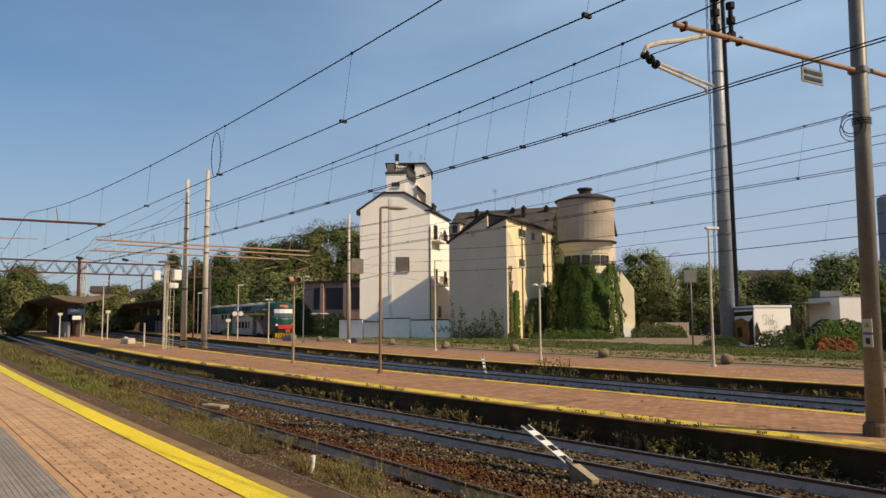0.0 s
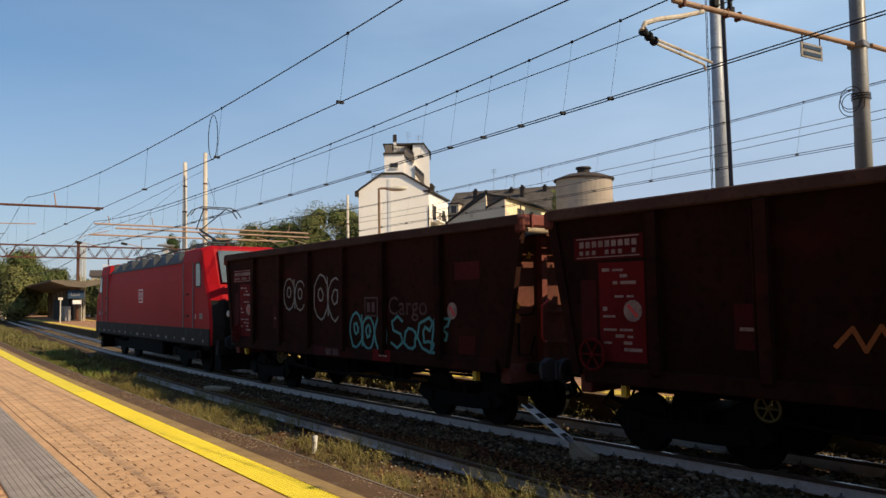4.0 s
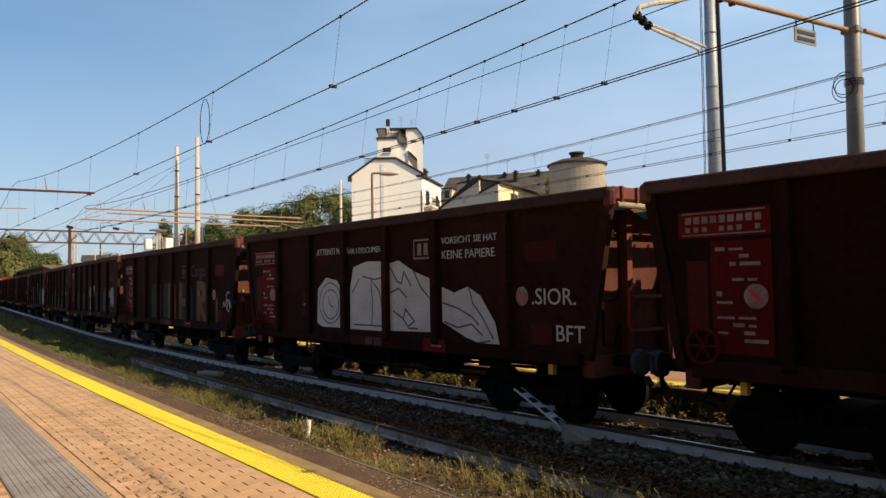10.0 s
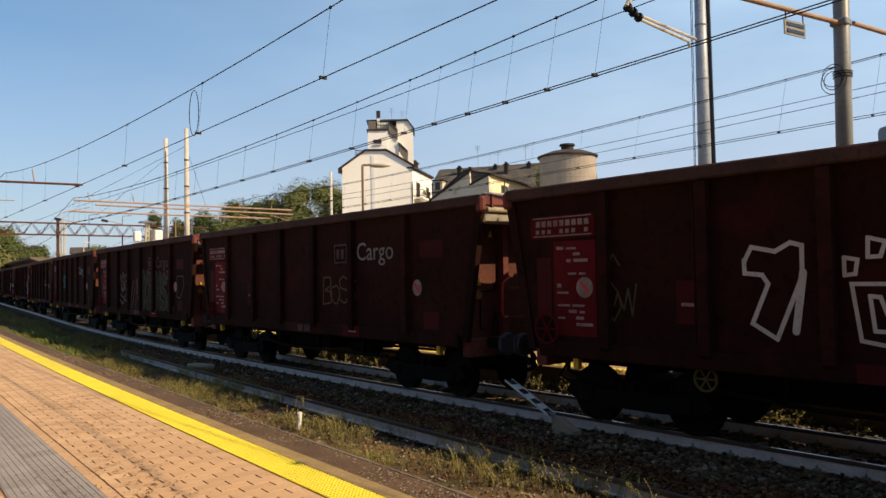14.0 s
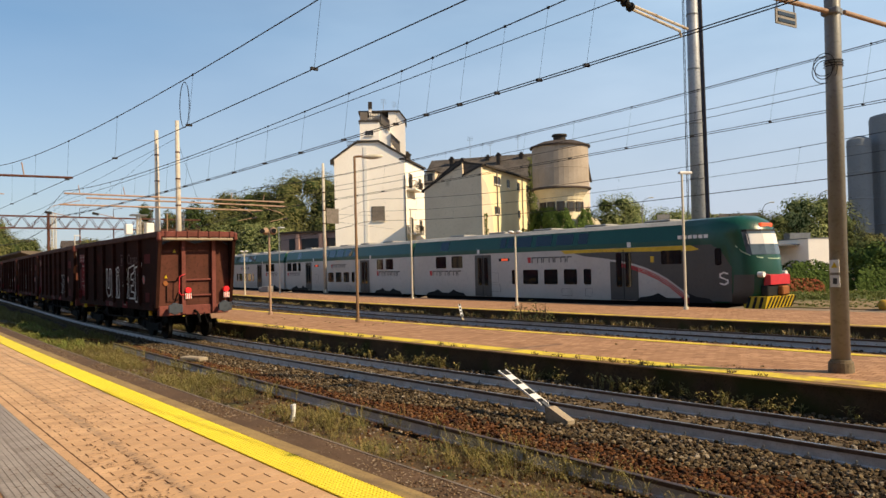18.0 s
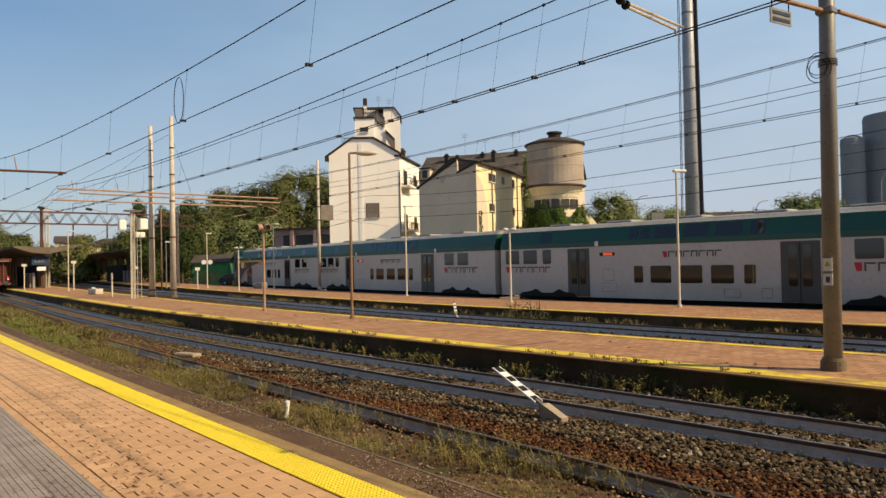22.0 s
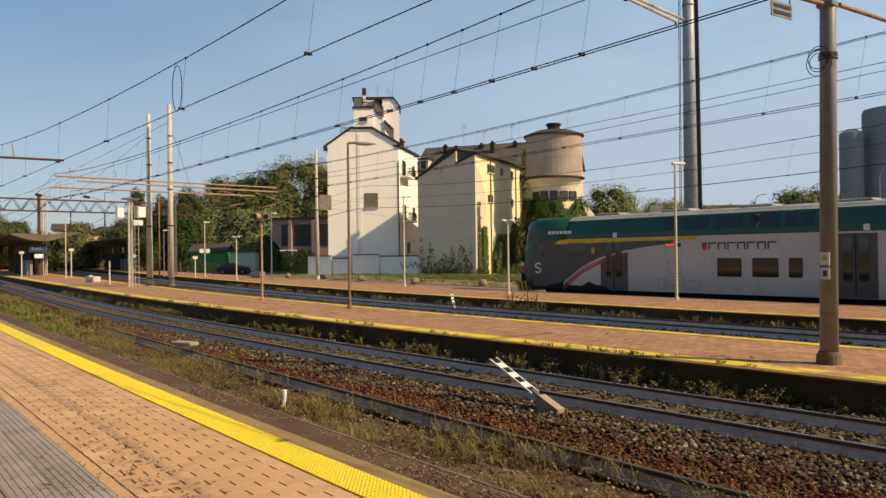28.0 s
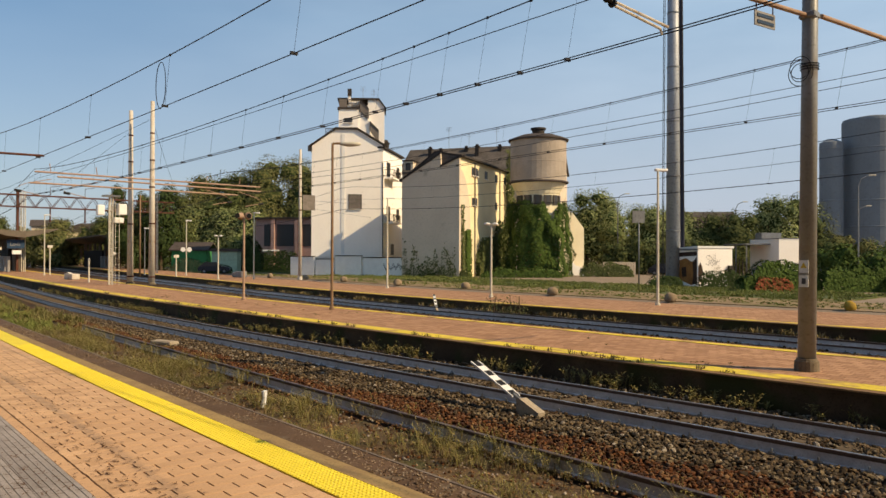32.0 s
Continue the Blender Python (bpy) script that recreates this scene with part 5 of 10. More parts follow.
# big trees left of the white house, their tops by height
for x, y, h, r, mt in ((-119.5, 69.0, 20.5, 7.6, M_LEAFB), (-115.0, 74.0, 20.0, 7.0, M_LEAFB), (-124.0, 63.5, 17.5, 6.0, M_LEAFA), (-121.5, 66.0, 18.0, 6.0, M_LEAFA), (-113.0, 76.5, 19.0, 6.0, M_LEAFA), (-127.0, 60.0, 17.5, 5.5, M_LEAFB), 
                      (-124.0, 57.0, 11.0, 5.0, M_LEAFC), (-118.0, 60.5, 10.5, 4.8, M_LEAFC), (-113.5, 62.0, 10.5, 4.5, M_LEAFC)):
    tree(x, y, h, r, mt, 15000 if h > 14 else 8000, 0.19, 0.4)
for x, y, h, r, mt in ((-142, 20.5, 11.0, 4.2, M_LEAFA), (-147, 26.5, 12.0, 4.6, M_LEAFA), (-137, 24.0, 9.0, 3.4, M_LEAFB), (-173, 26.0, 11.5, 4.5, M_LEAFA), (-169, 31.0, 14.0, 5.0, M_LEAFB), (-166, 36.0, 10.0, 4.0, M_LEAFA), (-176, 20.0, 12.5, 4.5, M_LEAFB), (-158, 45.0, 9.5, 4.0, M_LEAFB), (-152, 52.0, 10.0, 4.2, M_LEAFA), (-163, 57.0, 10.0, 4.0, M_LEAFB)):
    tree(x, y, h, r, mt, 6000, 0.22, 0.3)
for x, y, h, r in ((-112.9, 40.7, 13.0, 2.3), (-117.5, 45.6, 12.5, 3.0), (-114.5, 47.6, 13.5, 3.2), (-118.0, 51.0, 13.0, 3.0)):
    tree(x, y, h, r, M_LEAFD if x > -115 else M_LEAFA, 6000, 0.19, 0.3, True, "tall dark green conifer")
for k in range(16):
    tree(-172 + 1.9 * k + lr.uniform(-3, 3), 33 + 1.75 * k + lr.uniform(-1.5, 1.5), 5.5 + 3.5 * lr.random(), 2.6 + lr.random(), M_LEAFB if k % 2 else M_LEAFA, 2600, 0.2, 0.2, label="small distant leafy tree")
# right of the tower
for x, y, h, r, mt in ((-72.0, 95.0, 10.5, 4.4, M_LEAFC), (-69.0, 97.0, 13.0, 4.6, M_LEAFC), (-66.0, 99.5, 11.8, 4.6, M_LEAFC), (-63.0, 103.0, 10.5, 4.4, M_LEAFC), (-60.0, 107.0, 10.0, 4.4, M_LEAFC), (-70.5, 88.5, 7.5, 3.4, M_LEAFC)):
    tree(x, y, h, r, mt, 9000, 0.17, 0.25, False, "soft mid green tree")
for k in range(11):
    x, y = -56 + 3.3 * k, 94 + 2.6 * k + lr.uniform(-2, 2)
    tree(x, y, 7.5 + 3.0 * lr.random() + 0.18 * k if k < 6 else 4.2 + lr.random(), 4.2 if k < 6 else 2.6, M_LEAFA if k in (2, 3, 5) else M_LEAFC if k < 6 else M_LEAFB, 7500, 0.18, 0.25)
for k in range(5):
    tree(-56 + 2.3 * k, 86 + 1.5 * k, 4.0 + lr.random(), 2.2, M_LEAFA, 2600, 0.18, 0.15, label="dense dark green shrub tree")
for x, y, h, r in ((-22.0, 66.5, 3.3, 1.8), (-19.5, 69.5, 3.0, 2.1), (-16.5, 70.5, 3.0, 2.0), (-18.0, 63.0, 2.4, 1.8), (-13.5, 66.0, 2.6, 1.9)):
    tree(x, y, h, r, M_LEAFI, 3600, 0.15, 0.12, label="dense bright green bush", group="bushes")


def shrub(name, x, y, lx, ly, h, rz, material, n, size, label, category):
    """A clipped or wild mass of leaves with stems inside."""
    th = thing(name, label, category, Matrix.Translation((x, y, 0.03)) @ Matrix.Rotation(radians(rz), 4, 'Z'))
    bm = B()
    for k in range(max(3, int(lx / 0.7))):
        px = lr.uniform(-lx / 2, lx / 2) * 0.9
        tube(bm, (px, lr.uniform(-ly / 3, ly / 3), 0), (px + lr.uniform(-0.2, 0.2), 0, h * 0.8), 0.035, 0.012, 5)
    part("stems", bm, M_BARK, th)
    pts = []
    for _ in range(n):
        px, py, pz = lr.uniform(-1, 1), lr.uniform(-1, 1), lr.random()
        top = h * (0.80 + 0.42 * noise.noise((px * lx * 0.45 + x, py, y))) * (1 - 0.55 * abs(px) ** 5) * (1 - 0.3 * py * py)
        if lr.random() < 0.35:
            pz, nn = top, Vector((0, 0, 1))
        elif lr.random() < 0.6:
            py, pz, nn = -1, pz * top, Vector((0, -1, 0.4))
        else:
            py, pz, nn = lr.uniform(-1, 1), pz * top, Vector((lr.uniform(-1, 1), -0.4, 0.5))
        pts.append((Vector((px * lx / 2, py * ly / 2 * (1 - 0.25 * pz / h), pz)), nn.normalized()))
    part("foliage", leaves(pts, size, material, "foliage"), None, th)
    return th


shrub("hedge", -21.4, 52.6, 5.4, 1.8, 2.3, 50, M_LEAFI, 7000, 0.12, "overgrown green hedge along the yard", "hedge")
shrub("hedge", -17.6, 56.4, 5.5, 2.0, 2.2, 50, M_LEAFI, 4200, 0.12, "overgrown green hedge along the yard", "hedge")
shrub("hedge", -13.3, 59.6, 7.5, 3.0, 1.7, 40, M_LEAFI, 4800, 0.13, "overgrown green hedge along the yard", "hedge")
shrub("red_creeper", -21.3, 51.6, 2.6, 0.8, 1.25, 50, M_LEAFR, 800, 0.09, "reddening creeper on the hedge", "creeper")
shrub("bush", -26.2, 54.2, 3.6, 1.4, 1.5, 50, M_LEAFD, 2200, 0.10, "dark green bushes by the hut", "bush")
shrub("bush", -30.3, 52.9, 2.6, 1.2, 1.1, 50, M_LEAFD, 1300, 0.10, "low dark green bush by the pylon", "bush")
shrub("bush", -21.2, 23.9, 2.2, 0.5, 0.95, 5, M_LEAFB, 380, 0.045, "straggly dry bush at the platform edge", "bush")
shrub("bush", -50.0, 74.0, 6.0, 2.0, 1.9, 40, M_LEAFA, 1900, 0.16, "dark green bushes behind the tower", "bush")
shrub("bush", -97.0, 58.0, 7.0, 2.5, 3.6, 36, M_LEAFD, 3200, 0.17, "dark bushes before the pink building", "bush")
shrub("bush", -96.4, 53.4, 3.0, 2.6, 5.4, 45, M_LEAFD, 3200, 0.2, "dark conifer like bush", "bush")
shrub("bush", -98.1, 45.2, 5.6, 1.2, 2.0, 45, M_LEAFC, 2200, 0.13, "bright green bushes before the green shed", "bush")
shrub("bush", -94.6, 47.2, 4.0, 1.0, 1.2, 45, M_LEAFD, 1200, 0.13, "dark low bushes before the pale hut", "bush")
shrub("bush", -60.0, 57.8, 5.0, 1.0, 1.1, 26, M_LEAFA, 900, 0.12, "low weeds at the gable foot", "bush")
shrub("bush", -54.0, 63.5, 9.0, 2.0, 1.2, 40, M_LEAFI, 1800, 0.14, "low green weeds at the tower foot", "bush")


def ivy(name, m, pts, material, size, label, group="ivy"):
    th = thing(name, label, "ivy", m, group)
    bm = B()
    for k in range(6):
        p, _ = pts[lr.randrange(len(pts))]
        tube(bm, (p.x, p.y, 0), tuple(p), 0.03, 0.012, 5)
    part("stems", bm, M_BARK, th)
    part("foliage", leaves(pts, size, material, "foliage", 1.6), None, th)


# ivy mantle round the tower's shaft, hanging in strands
pts = []
for _ in range(15000):
    a = radians(lr.uniform(-200, 20))
    strand = 0.5 + 0.5 * noise.noise((math.cos(a) * 3.1, math.sin(a) * 3.1, 2.0))
    top = 8.9 - 1.9 * max(0, noise.noise((a * 3, 0.3, 7))) - 2.6 * max(0.0, 1 - abs(math.degrees(a) + 50) / 14)
    z = top * lr.random() ** 0.85
    bulge = 2.75 + (0.25 + 1.9 * strand) * max(0.05, 1 - z / 9.3) ** 0.4 + 0.9 * noise.noise((a * 4, z * 0.55, 1))
    d = Vector((math.cos(a), math.sin(a), 0))
    pts.append((Vector((d.x * bulge, d.y * bulge, z)), (d + Vector((0, 0, 0.25))).normalized()))
ivy("ivy", tower.matrix_basis.copy(), pts, M_LEAFI, 0.17, "thick hanging green ivy on the water tower")
pts = []
for _ in range(2200):
    z = 16.5 * lr.random() ** 1.2
    y = 16.4 + 1.6 * lr.random() + 1.2 * noise.noise((z * 0.3, 2, 2))
    pts.append((Vector((0.15 + lr.random() * 0.9, y, z)), Vector((0.8, -0.5, 0.2)).normalized()))
for _ in range(4200):
    y = 5.0 + 12.5 * lr.random()
    z = max(0.3, 3.2 + 0.35 * (y - 5) + 2.4 * noise.noise((y * 0.5, 4.0, 1.0))) * lr.random() ** 0.8
    pts.append((Vector((0.12 + 0.9 * lr.random(), y, z)), Vector((0.8, -0.5, 0.2)).normalized()))
ivy("ivy", grey.matrix_basis.copy(), pts, M_LEAFA, 0.17, "dark ivy climbing between house and tower")
pts = []
for _ in range(1300):
    z = 5.4 * lr.random() ** 0.9
    pts.append((Vector((0.1 + 0.3 * lr.random(), 1.6 + 1.6 * lr.random() * (1 - 0.3 * z / 5), z)), Vector((0.8, -0.6, 0.2)).normalized()))
ivy("ivy", grey.matrix_basis.copy(), pts, M_LEAFI, 0.13, "bright green creeper on the yellow wall")
pts = []
for _ in range(700):
    z = 8.2 * lr.random() ** 1.6
    pts.append((Vector((0.1 + 0.2 * lr.random(), 0.5 + 0.7 * lr.random() * (1 - 0.6 * z / 8.2), z)), Vector((0.8, -0.6, 0.2)).normalized()))
ivy("ivy", grey.matrix_basis.copy(), pts, M_LEAFA, 0.12, "dark creeper at the corner of the yellow wall")
pts = []
for _ in range(900):
    u = lr.random()
    top = 4.8 * max(0.0, 0.35 + noise.noise((u * 9, 0.5, 3))) + 0.4
    pts.append((Vector((-6.9 + 6.6 * u, -0.12 - 0.15 * lr.random(), top * lr.random() ** 1.3)), Vector((0, -1, 0.3)).normalized()))
ivy("ivy", grey.matrix_basis.copy(), pts, M_LEAFA, 0.11, "sparse dark creeper along the foot of the gable")

# ---- masts, wires, lamps, signs ----
def mast(name, label, x, y, z, h, r0, r1, material, category="mast", base=0.0, basemat=None, bands=(), lean=0.0):
    th = thing(name, label, category, Matrix.Translation((x, y, z)))
    bm = B()
    tube(bm, (0, 0, 0), (lean, 0, h), r0, r1, 20)
    part("pole", bm, material, th, smooth=True)
    if base:
        bm = B()
        tube(bm, (0, 0, 0), (0, 0, base), r0 * 1.38, r0 * 1.32, 20)
        tube(bm, (0, 0, base), (0, 0, base + 0.05), r0 * 1.2, r0 * 1.12, 20)
        part("footing", bm, basemat or M_CONCRETE, th, "concrete footing")
    for zb in bands:
        bm = B()
        rr = r0 + (r1 - r0) * zb / h
        tube(bm, (lean * zb / h, 0, zb - 0.05), (lean * zb / h, 0, zb + 0.05), rr * 1.13, n=20)
        part("clamp_band", bm, M_RUST, th)
    return th


M_MAST = mat("weathered grey mast paint", (0.2375, 0.2392, 0.2295), (0.171, 0.1645, 0.1461), rough=0.45, scale=1.2, fine=16, amount=0.3, stain=(0.1615, 0.1097, 0.06262), stain_at=0.6, stain_scale=1.5)
M_MASTFOOT = mat("brown grey footing concrete", (0.20, 0.16, 0.11), (0.14, 0.11, 0.075), rough=0.95, scale=2, fine=20, bump=0.006)
main = mast("catenary_mast", "grey steel catenary mast with arm on the platform", -5.47, 14.84, PLAT_Z, 11.5, 0.165, 0.125, M_MAST, base=0.19, basemat=M_MASTFOOT, lean=0.12)


def in_mast(p):
    return (p[0] + 5.47, p[1] - 14.84, p[2] - PLAT_Z)


bm = B()
pipe(bm, [in_mast((-5.40, 14.84, 7.12)), in_mast((-6.33, 10.1, 7.12))], 0.045, 12)
arm = part("cantilever_arm", bm, M_PIPE, main, "rusty tan cantilever pipe")
bm = B()
pipe(bm, [in_mast((-5.25, 15.0, 7.12)), in_mast((-4.6, 19.6, 7.16))], 0.045, 12)
part("cantilever_arm", bm, M_PIPE, main, "rusty tan cantilever pipe")
bm = B()
pts = [(-6.2, 10.75, 7.05), (-6.25, 10.2, 6.86), (-6.28, 9.6, 6.68), (-6.3, 9.28, 6.55), (-6.3, 9.2, 6.42)]
pipe(bm, [in_mast(p) for p in pts], 0.038, 8)
part("drop_arm", bm, M_CONCRETE, arm, "curved pale drop arm")
bm = B()
a_, b_ = Vector(in_mast((-6.3, 9.2, 6.42))), Vector(in_mast((-6.3, 9.48, 6.33)))
for k in range(5):
    p = a_.lerp(b_, k / 4)
    tube(bm, tuple(p), tuple(p + (b_ - a_) * 0.16), 0.07 if k % 2 == 0 else 0.045, n=10)
part("insulator", bm, M_BLACK, arm, "black ribbed insulator")
bm = B()
pipe(bm, [in_mast((-6.3, 9.5, 6.36)), in_mast((-6.28, 11.1, 6.30))], 0.022, 6)
pipe(bm, [in_mast((-6.3, 9.5, 6.30)), in_mast((-6.28, 10.85, 6.22)), in_mast((-6.28, 10.9, 6.13))], 0.022, 6)
part("steady_arm", bm, M_CONCRETE, arm)
for dy in (0.0, 0.5):
    bm = B()
    for k in range(5):
        tube(bm, in_mast((-6.15, 11.02 + dy, 7.18 + 0.13 * k)), in_mast((-6.15, 11.02 + dy, 7.28 + 0.13 * k)), 0.075 if k % 2 == 0 else 0.04, n=10)
    part("insulator", bm, M_BLACK, arm, "black ribbed insulator")
for y in (10.3, 11.3, 11.6):
    bm = B()
    box(bm, in_mast((-5.47 - 0.86 * (14.84 - y) / 4.74, y, 7.12)), (0.11, 0.06, 0.14))
    part("clamp", bm, M_RUST, arm)
bm = B()
box(bm, (0.07, -0.03, 6.81), (0.31, 0.28, 0.13), bevel=0.02)
part("clamp", bm, M_GALV, arm)
bm = B()
box(bm, in_mast((-5.70, 13.5, 6.82)), (0.02, 0.62, 0.27), rz=-10)
sg = part("warning_plate", bm, M_SILVER, main, "hanging blue and white warning plate")
for k in range(2):
    bm = B()
    box(bm, in_mast((-5.688, 13.5, 6.88 - 0.12 * k)), (0.02, 0.50, 0.06), rz=-10)
    part("text_bar", bm, M_BLUEP, sg)
for y in (13.25, 13.75):
    bm = B()
    tube(bm, in_mast((-5.70 + 0.18 * (y - 13.5), y, 6.9)), in_mast((-5.70 + 0.18 * (y - 13.5), y, 7.1)), 0.012, n=5)
    part("hanger", bm, M_RUST, sg)
# coil of cable and small plates
for k in range(3):
    bm = B()
    r = 0.16 + 0.035 * k
    pipe(bm, [(-0.06 + r * math.cos(a), -0.16 + 0.02 * k, 5.72 + 0.1 * (k % 2) + r * 1.1 * math.sin(a)) for a in [i * math.pi / 8 for i in range(17)]], 0.008, 4)
    part("cable_coil", bm, M_WIRE, main, "coil of dark cable")
    bm = B()
    pipe(bm, [(0.06 + 0.165 * math.cos(a), 0.165 * math.sin(a), 5.78 + 0.05 * k) for a in [i * math.pi / 8 for i in range(17)]], 0.010, 4)
    part("cable_tie", bm, M_WIRE, main)
for z, h, mt in ((2.0, 0.24, M_WHITE), (1.72, 0.22, M_WHITE)):
    bm = B()
    box(bm, (0.01, -0.165, z), (0.16, 0.02, h), rz=8)
    pl = part("notice_plate", bm, mt, main, "small white notice plate")
    bm = B()
    if z > 1.9:
        v = [bm.verts.new(c) for c in ((-0.045, -0.187, z - 0.03), (0.065, -0.172, z - 0.03), (0.01, -0.179, z + 0.08))]
        bm.faces.new(v)
        part("warning_triangle", bm, M_TRAINY, pl)
    else:
        box(bm, (0.012, -0.176, z), (0.07, 0.01, 0.11), rz=8)
        part("number_bar", bm, M_INKDARK, pl)

# the two pale masts with the crossing arms
for x, y, zt in ((-54.5, 21.98, 13.9), (-56.6, 21.2, 13.4)):
    mast("concrete_mast", "tall pale rust streaked concrete catenary mast", x, y, PLAT_Z, zt - PLAT_Z, 0.235, 0.14, M_CONCRETE, base=0.10, basemat=M_MASTFOOT, bands=(7.2, 9.2, 11.2, 4.5, 0.55))
arms = thing("cantilever_frame", "rusty cantilever pipes fixed to the pale masts", "cantilever", Matrix.Translation((-54.8, 21.7, 7.7)))
for y0, y1, z, dz in ((-7.6, 9.2, 0.35, 0.05), (-7.9, 7.2, -0.42, 0.05), (-6.2, 9.3, 0.1, -0.06)):
    bm = B()
    pipe(bm, [(0.3, y0, z), (0.3, y1, z + dz)], 0.06, 8)
    part("arm", bm, M_PIPE, arms, "rusty tan pipe")
for y0, s in ((-6.6, 1), (-3.6, 1), (4.5, -1), (7.3, -1)):
    bm = B()
    pipe(bm, [(0.3, y0, 0.35), (0.3, y0 - s * 0.1, 0.95)], 0.03, 6)
    pipe(bm, [(0.3, y0, -0.1), (0.3, y0 - s * 1.6, -0.5), (0.3, y0 - s * 2.2, -0.9), (0.3, y0 - s * 0.6, -1.25)], 0.028, 6)
    part("drop_arm", bm, M_PIPE, arms)
    bm = B()
    tube(bm, (0.3, y0 - s * 2.2, -0.95), (0.3, y0 - s * 1.8, -1.02), 0.09, n=8)
    part("insulator", bm, M_BLACK, arms)

# arm over the near tracks, from a mast on this platform
leftm = mast("catenary_mast", "grey steel catenary mast with a long arm", -42.0, 1.2, OWN_Z, 9.5, 0.165, 0.125, M_MAST, base=0.3)
bm = B()
pipe(bm, [(0, 0, 6.8), (0, 10.1, 7.0)], 0.06, 8)
la = part("cantilever_arm", bm, M_RUST, leftm, "dark rusty cantilever pipe")
bm = B()
pipe(bm, [(0, 7.8, 7.0), (0, 7.7, 7.65)], 0.03, 6)
pipe(bm, [(0, 5.0, 6.85), (0, 4.6, 6.3), (0, 5.2, 5.95), (0, 6.9, 6.0)], 0.026, 6)
part("drop_arm", bm, M_PIPE, la)


# -- wires --
def span(xs, z_at, y0, dy=0.0):
    return [(x, y0 + dy + wire_bend(x, y0), z_at(x)) for x in xs]


def catenary(name, y0, x_mid, z_c, k_c, z_m, k_m, lo, hi, label, twin_m=None, drop=5.2, phase=0.0, mid_c=None, twin=True, split=0.0):
    """A suspended line over one track: twin contact wires, messenger, droppers."""
    L = 52.0

    def fold(x, mid_=x_mid):
        return (x - mid_ + L / 2) % L - L / 2
    zc = lambda x: z_c + k_c * fold(x, x_mid if mid_c is None else mid_c) ** 2
    zm = lambda x: z_m + k_m * fold(x) ** 2
    th = thing(name, label, "overhead line")
    xs = [lo + 2.6 * i for i in range(int((hi - lo) / 2.6) + 1)]
    for dy in (-0.06, 0.06) if twin else (0.0,):
        bm = B()
        pipe(bm, span(xs, lambda x: zc(x) + split * (1 if dy > 0 else -1), y0, dy), 0.011, 4)
        part("contact_wire", bm, M_WIRE, th)
    bm = B()
    pipe(bm, span(xs, zm, y0), 0.014, 4)
    part("messenger_wire", bm, M_WIRE, th)
    if twin_m:
        bm = B()
        pipe(bm, span(xs, lambda x: z_m + twin_m * fold(x) ** 2, y0, 0.25), 0.010, 4)
        part("messenger_wire", bm, M_WIRE, th)
    x = lo + phase
    while x < hi:
        bm = B()
        xt = x + 0.28
        p, q = (xt, y0 + wire_bend(xt, y0), zm(xt)), (x, y0 + wire_bend(x, y0), zc(x))
        pipe(bm, [p, q], 0.0035, 4)
        box(bm, (q[0], q[1], q[2]), (0.05, 0.14, 0.05))
        box(bm, (p[0], p[1], p[2]), (0.05, 0.03, 0.05))
        if -110 < x < 30 and not (drop < 2 and (-8.0 < x < -2.5 or (x < -13 and round((x - lo) / drop) % 2))):
            part("dropper", bm, M_WIRE, th)
        else:
            bm.free()
        x += drop
    return th


o1 = catenary("overhead_line", 7.0, -20.5, 5.84, 0.0006, 7.04, 0.0022, -170, 60, "dark overhead contact line over the old track", drop=5.6, phase=2.0, mid_c=-30.0, twin=False)
o2 = catenary("overhead_line", 11.02, -27.0, 5.81, 0.0009, 6.90, 0.0017, -170, 60, "dark overhead contact line over the freight track", 0.0009, 1.15, 0.72, split=0.045)
o3 = catenary("overhead_line", 23.2, -28.0, 6.60, 0.0006, 7.96, 0.0014, -170, 60, "dark overhead contact line between the platforms", 0.00145, 2.7, 0.3, split=0.045)
o4 = catenary("overhead_line", 34.2, -26.0, 5.68, 0.0013, 7.18, 0.0019, -170, 60, "dark overhead contact line over the far track", None, 5.0, 0.7)
bm = B()
ring = [(-17.2 + 0.28 * math.cos(a) , 7.06 + wire_bend(-17.2, 7.0), 6.50 + 0.55 * math.sin(a)) for a in [i * math.pi / 10 for i in range(21)]]
pipe(bm, ring, 0.010, 4)
part("jumper_loop", bm, M_WIRE, o1, "hanging oval jumper loop")
extra = thing("feeder_lines", "thin dark feeder and stay wires", "cable")
for y0, z, k in ((23.2, 7.33, 0.0010), (23.5, 7.08, 0.0012), (34.2, 6.48, 0.0014)):
    bm = B()
    pipe(bm, span([-170 + 3 * i for i in range(77)], lambda x: z + k * ((x + 27 + 26) % 52 - 26) ** 2, y0), 0.010, 4)
    part("wire", bm, M_WIRE, extra)
bm = B()
pipe(bm, [(-54.5, 21.98, 12.6), (-62, 14.5, 7.6), (-72, 11, 5.9)], 0.012, 4)
pipe(bm, [(-54.5, 21.98, 12.4), (-68, 30, 7.4), (-78, 33, 6.0)], 0.012, 4)
pipe(bm, [(-56.6, 21.4, 12.0), (-70, 18, 6.5)], 0.012, 4)
pipe(bm, [(-56.3, 35.9, 7.4), (-75, 58.5, 9.0)], 0.012, 4)
pipe(bm, [(-56.3, 35.9, 6.8), (-74, 58.5, 7.2)], 0.012, 4)
part("stay_wire", bm, M_WIRE, extra)

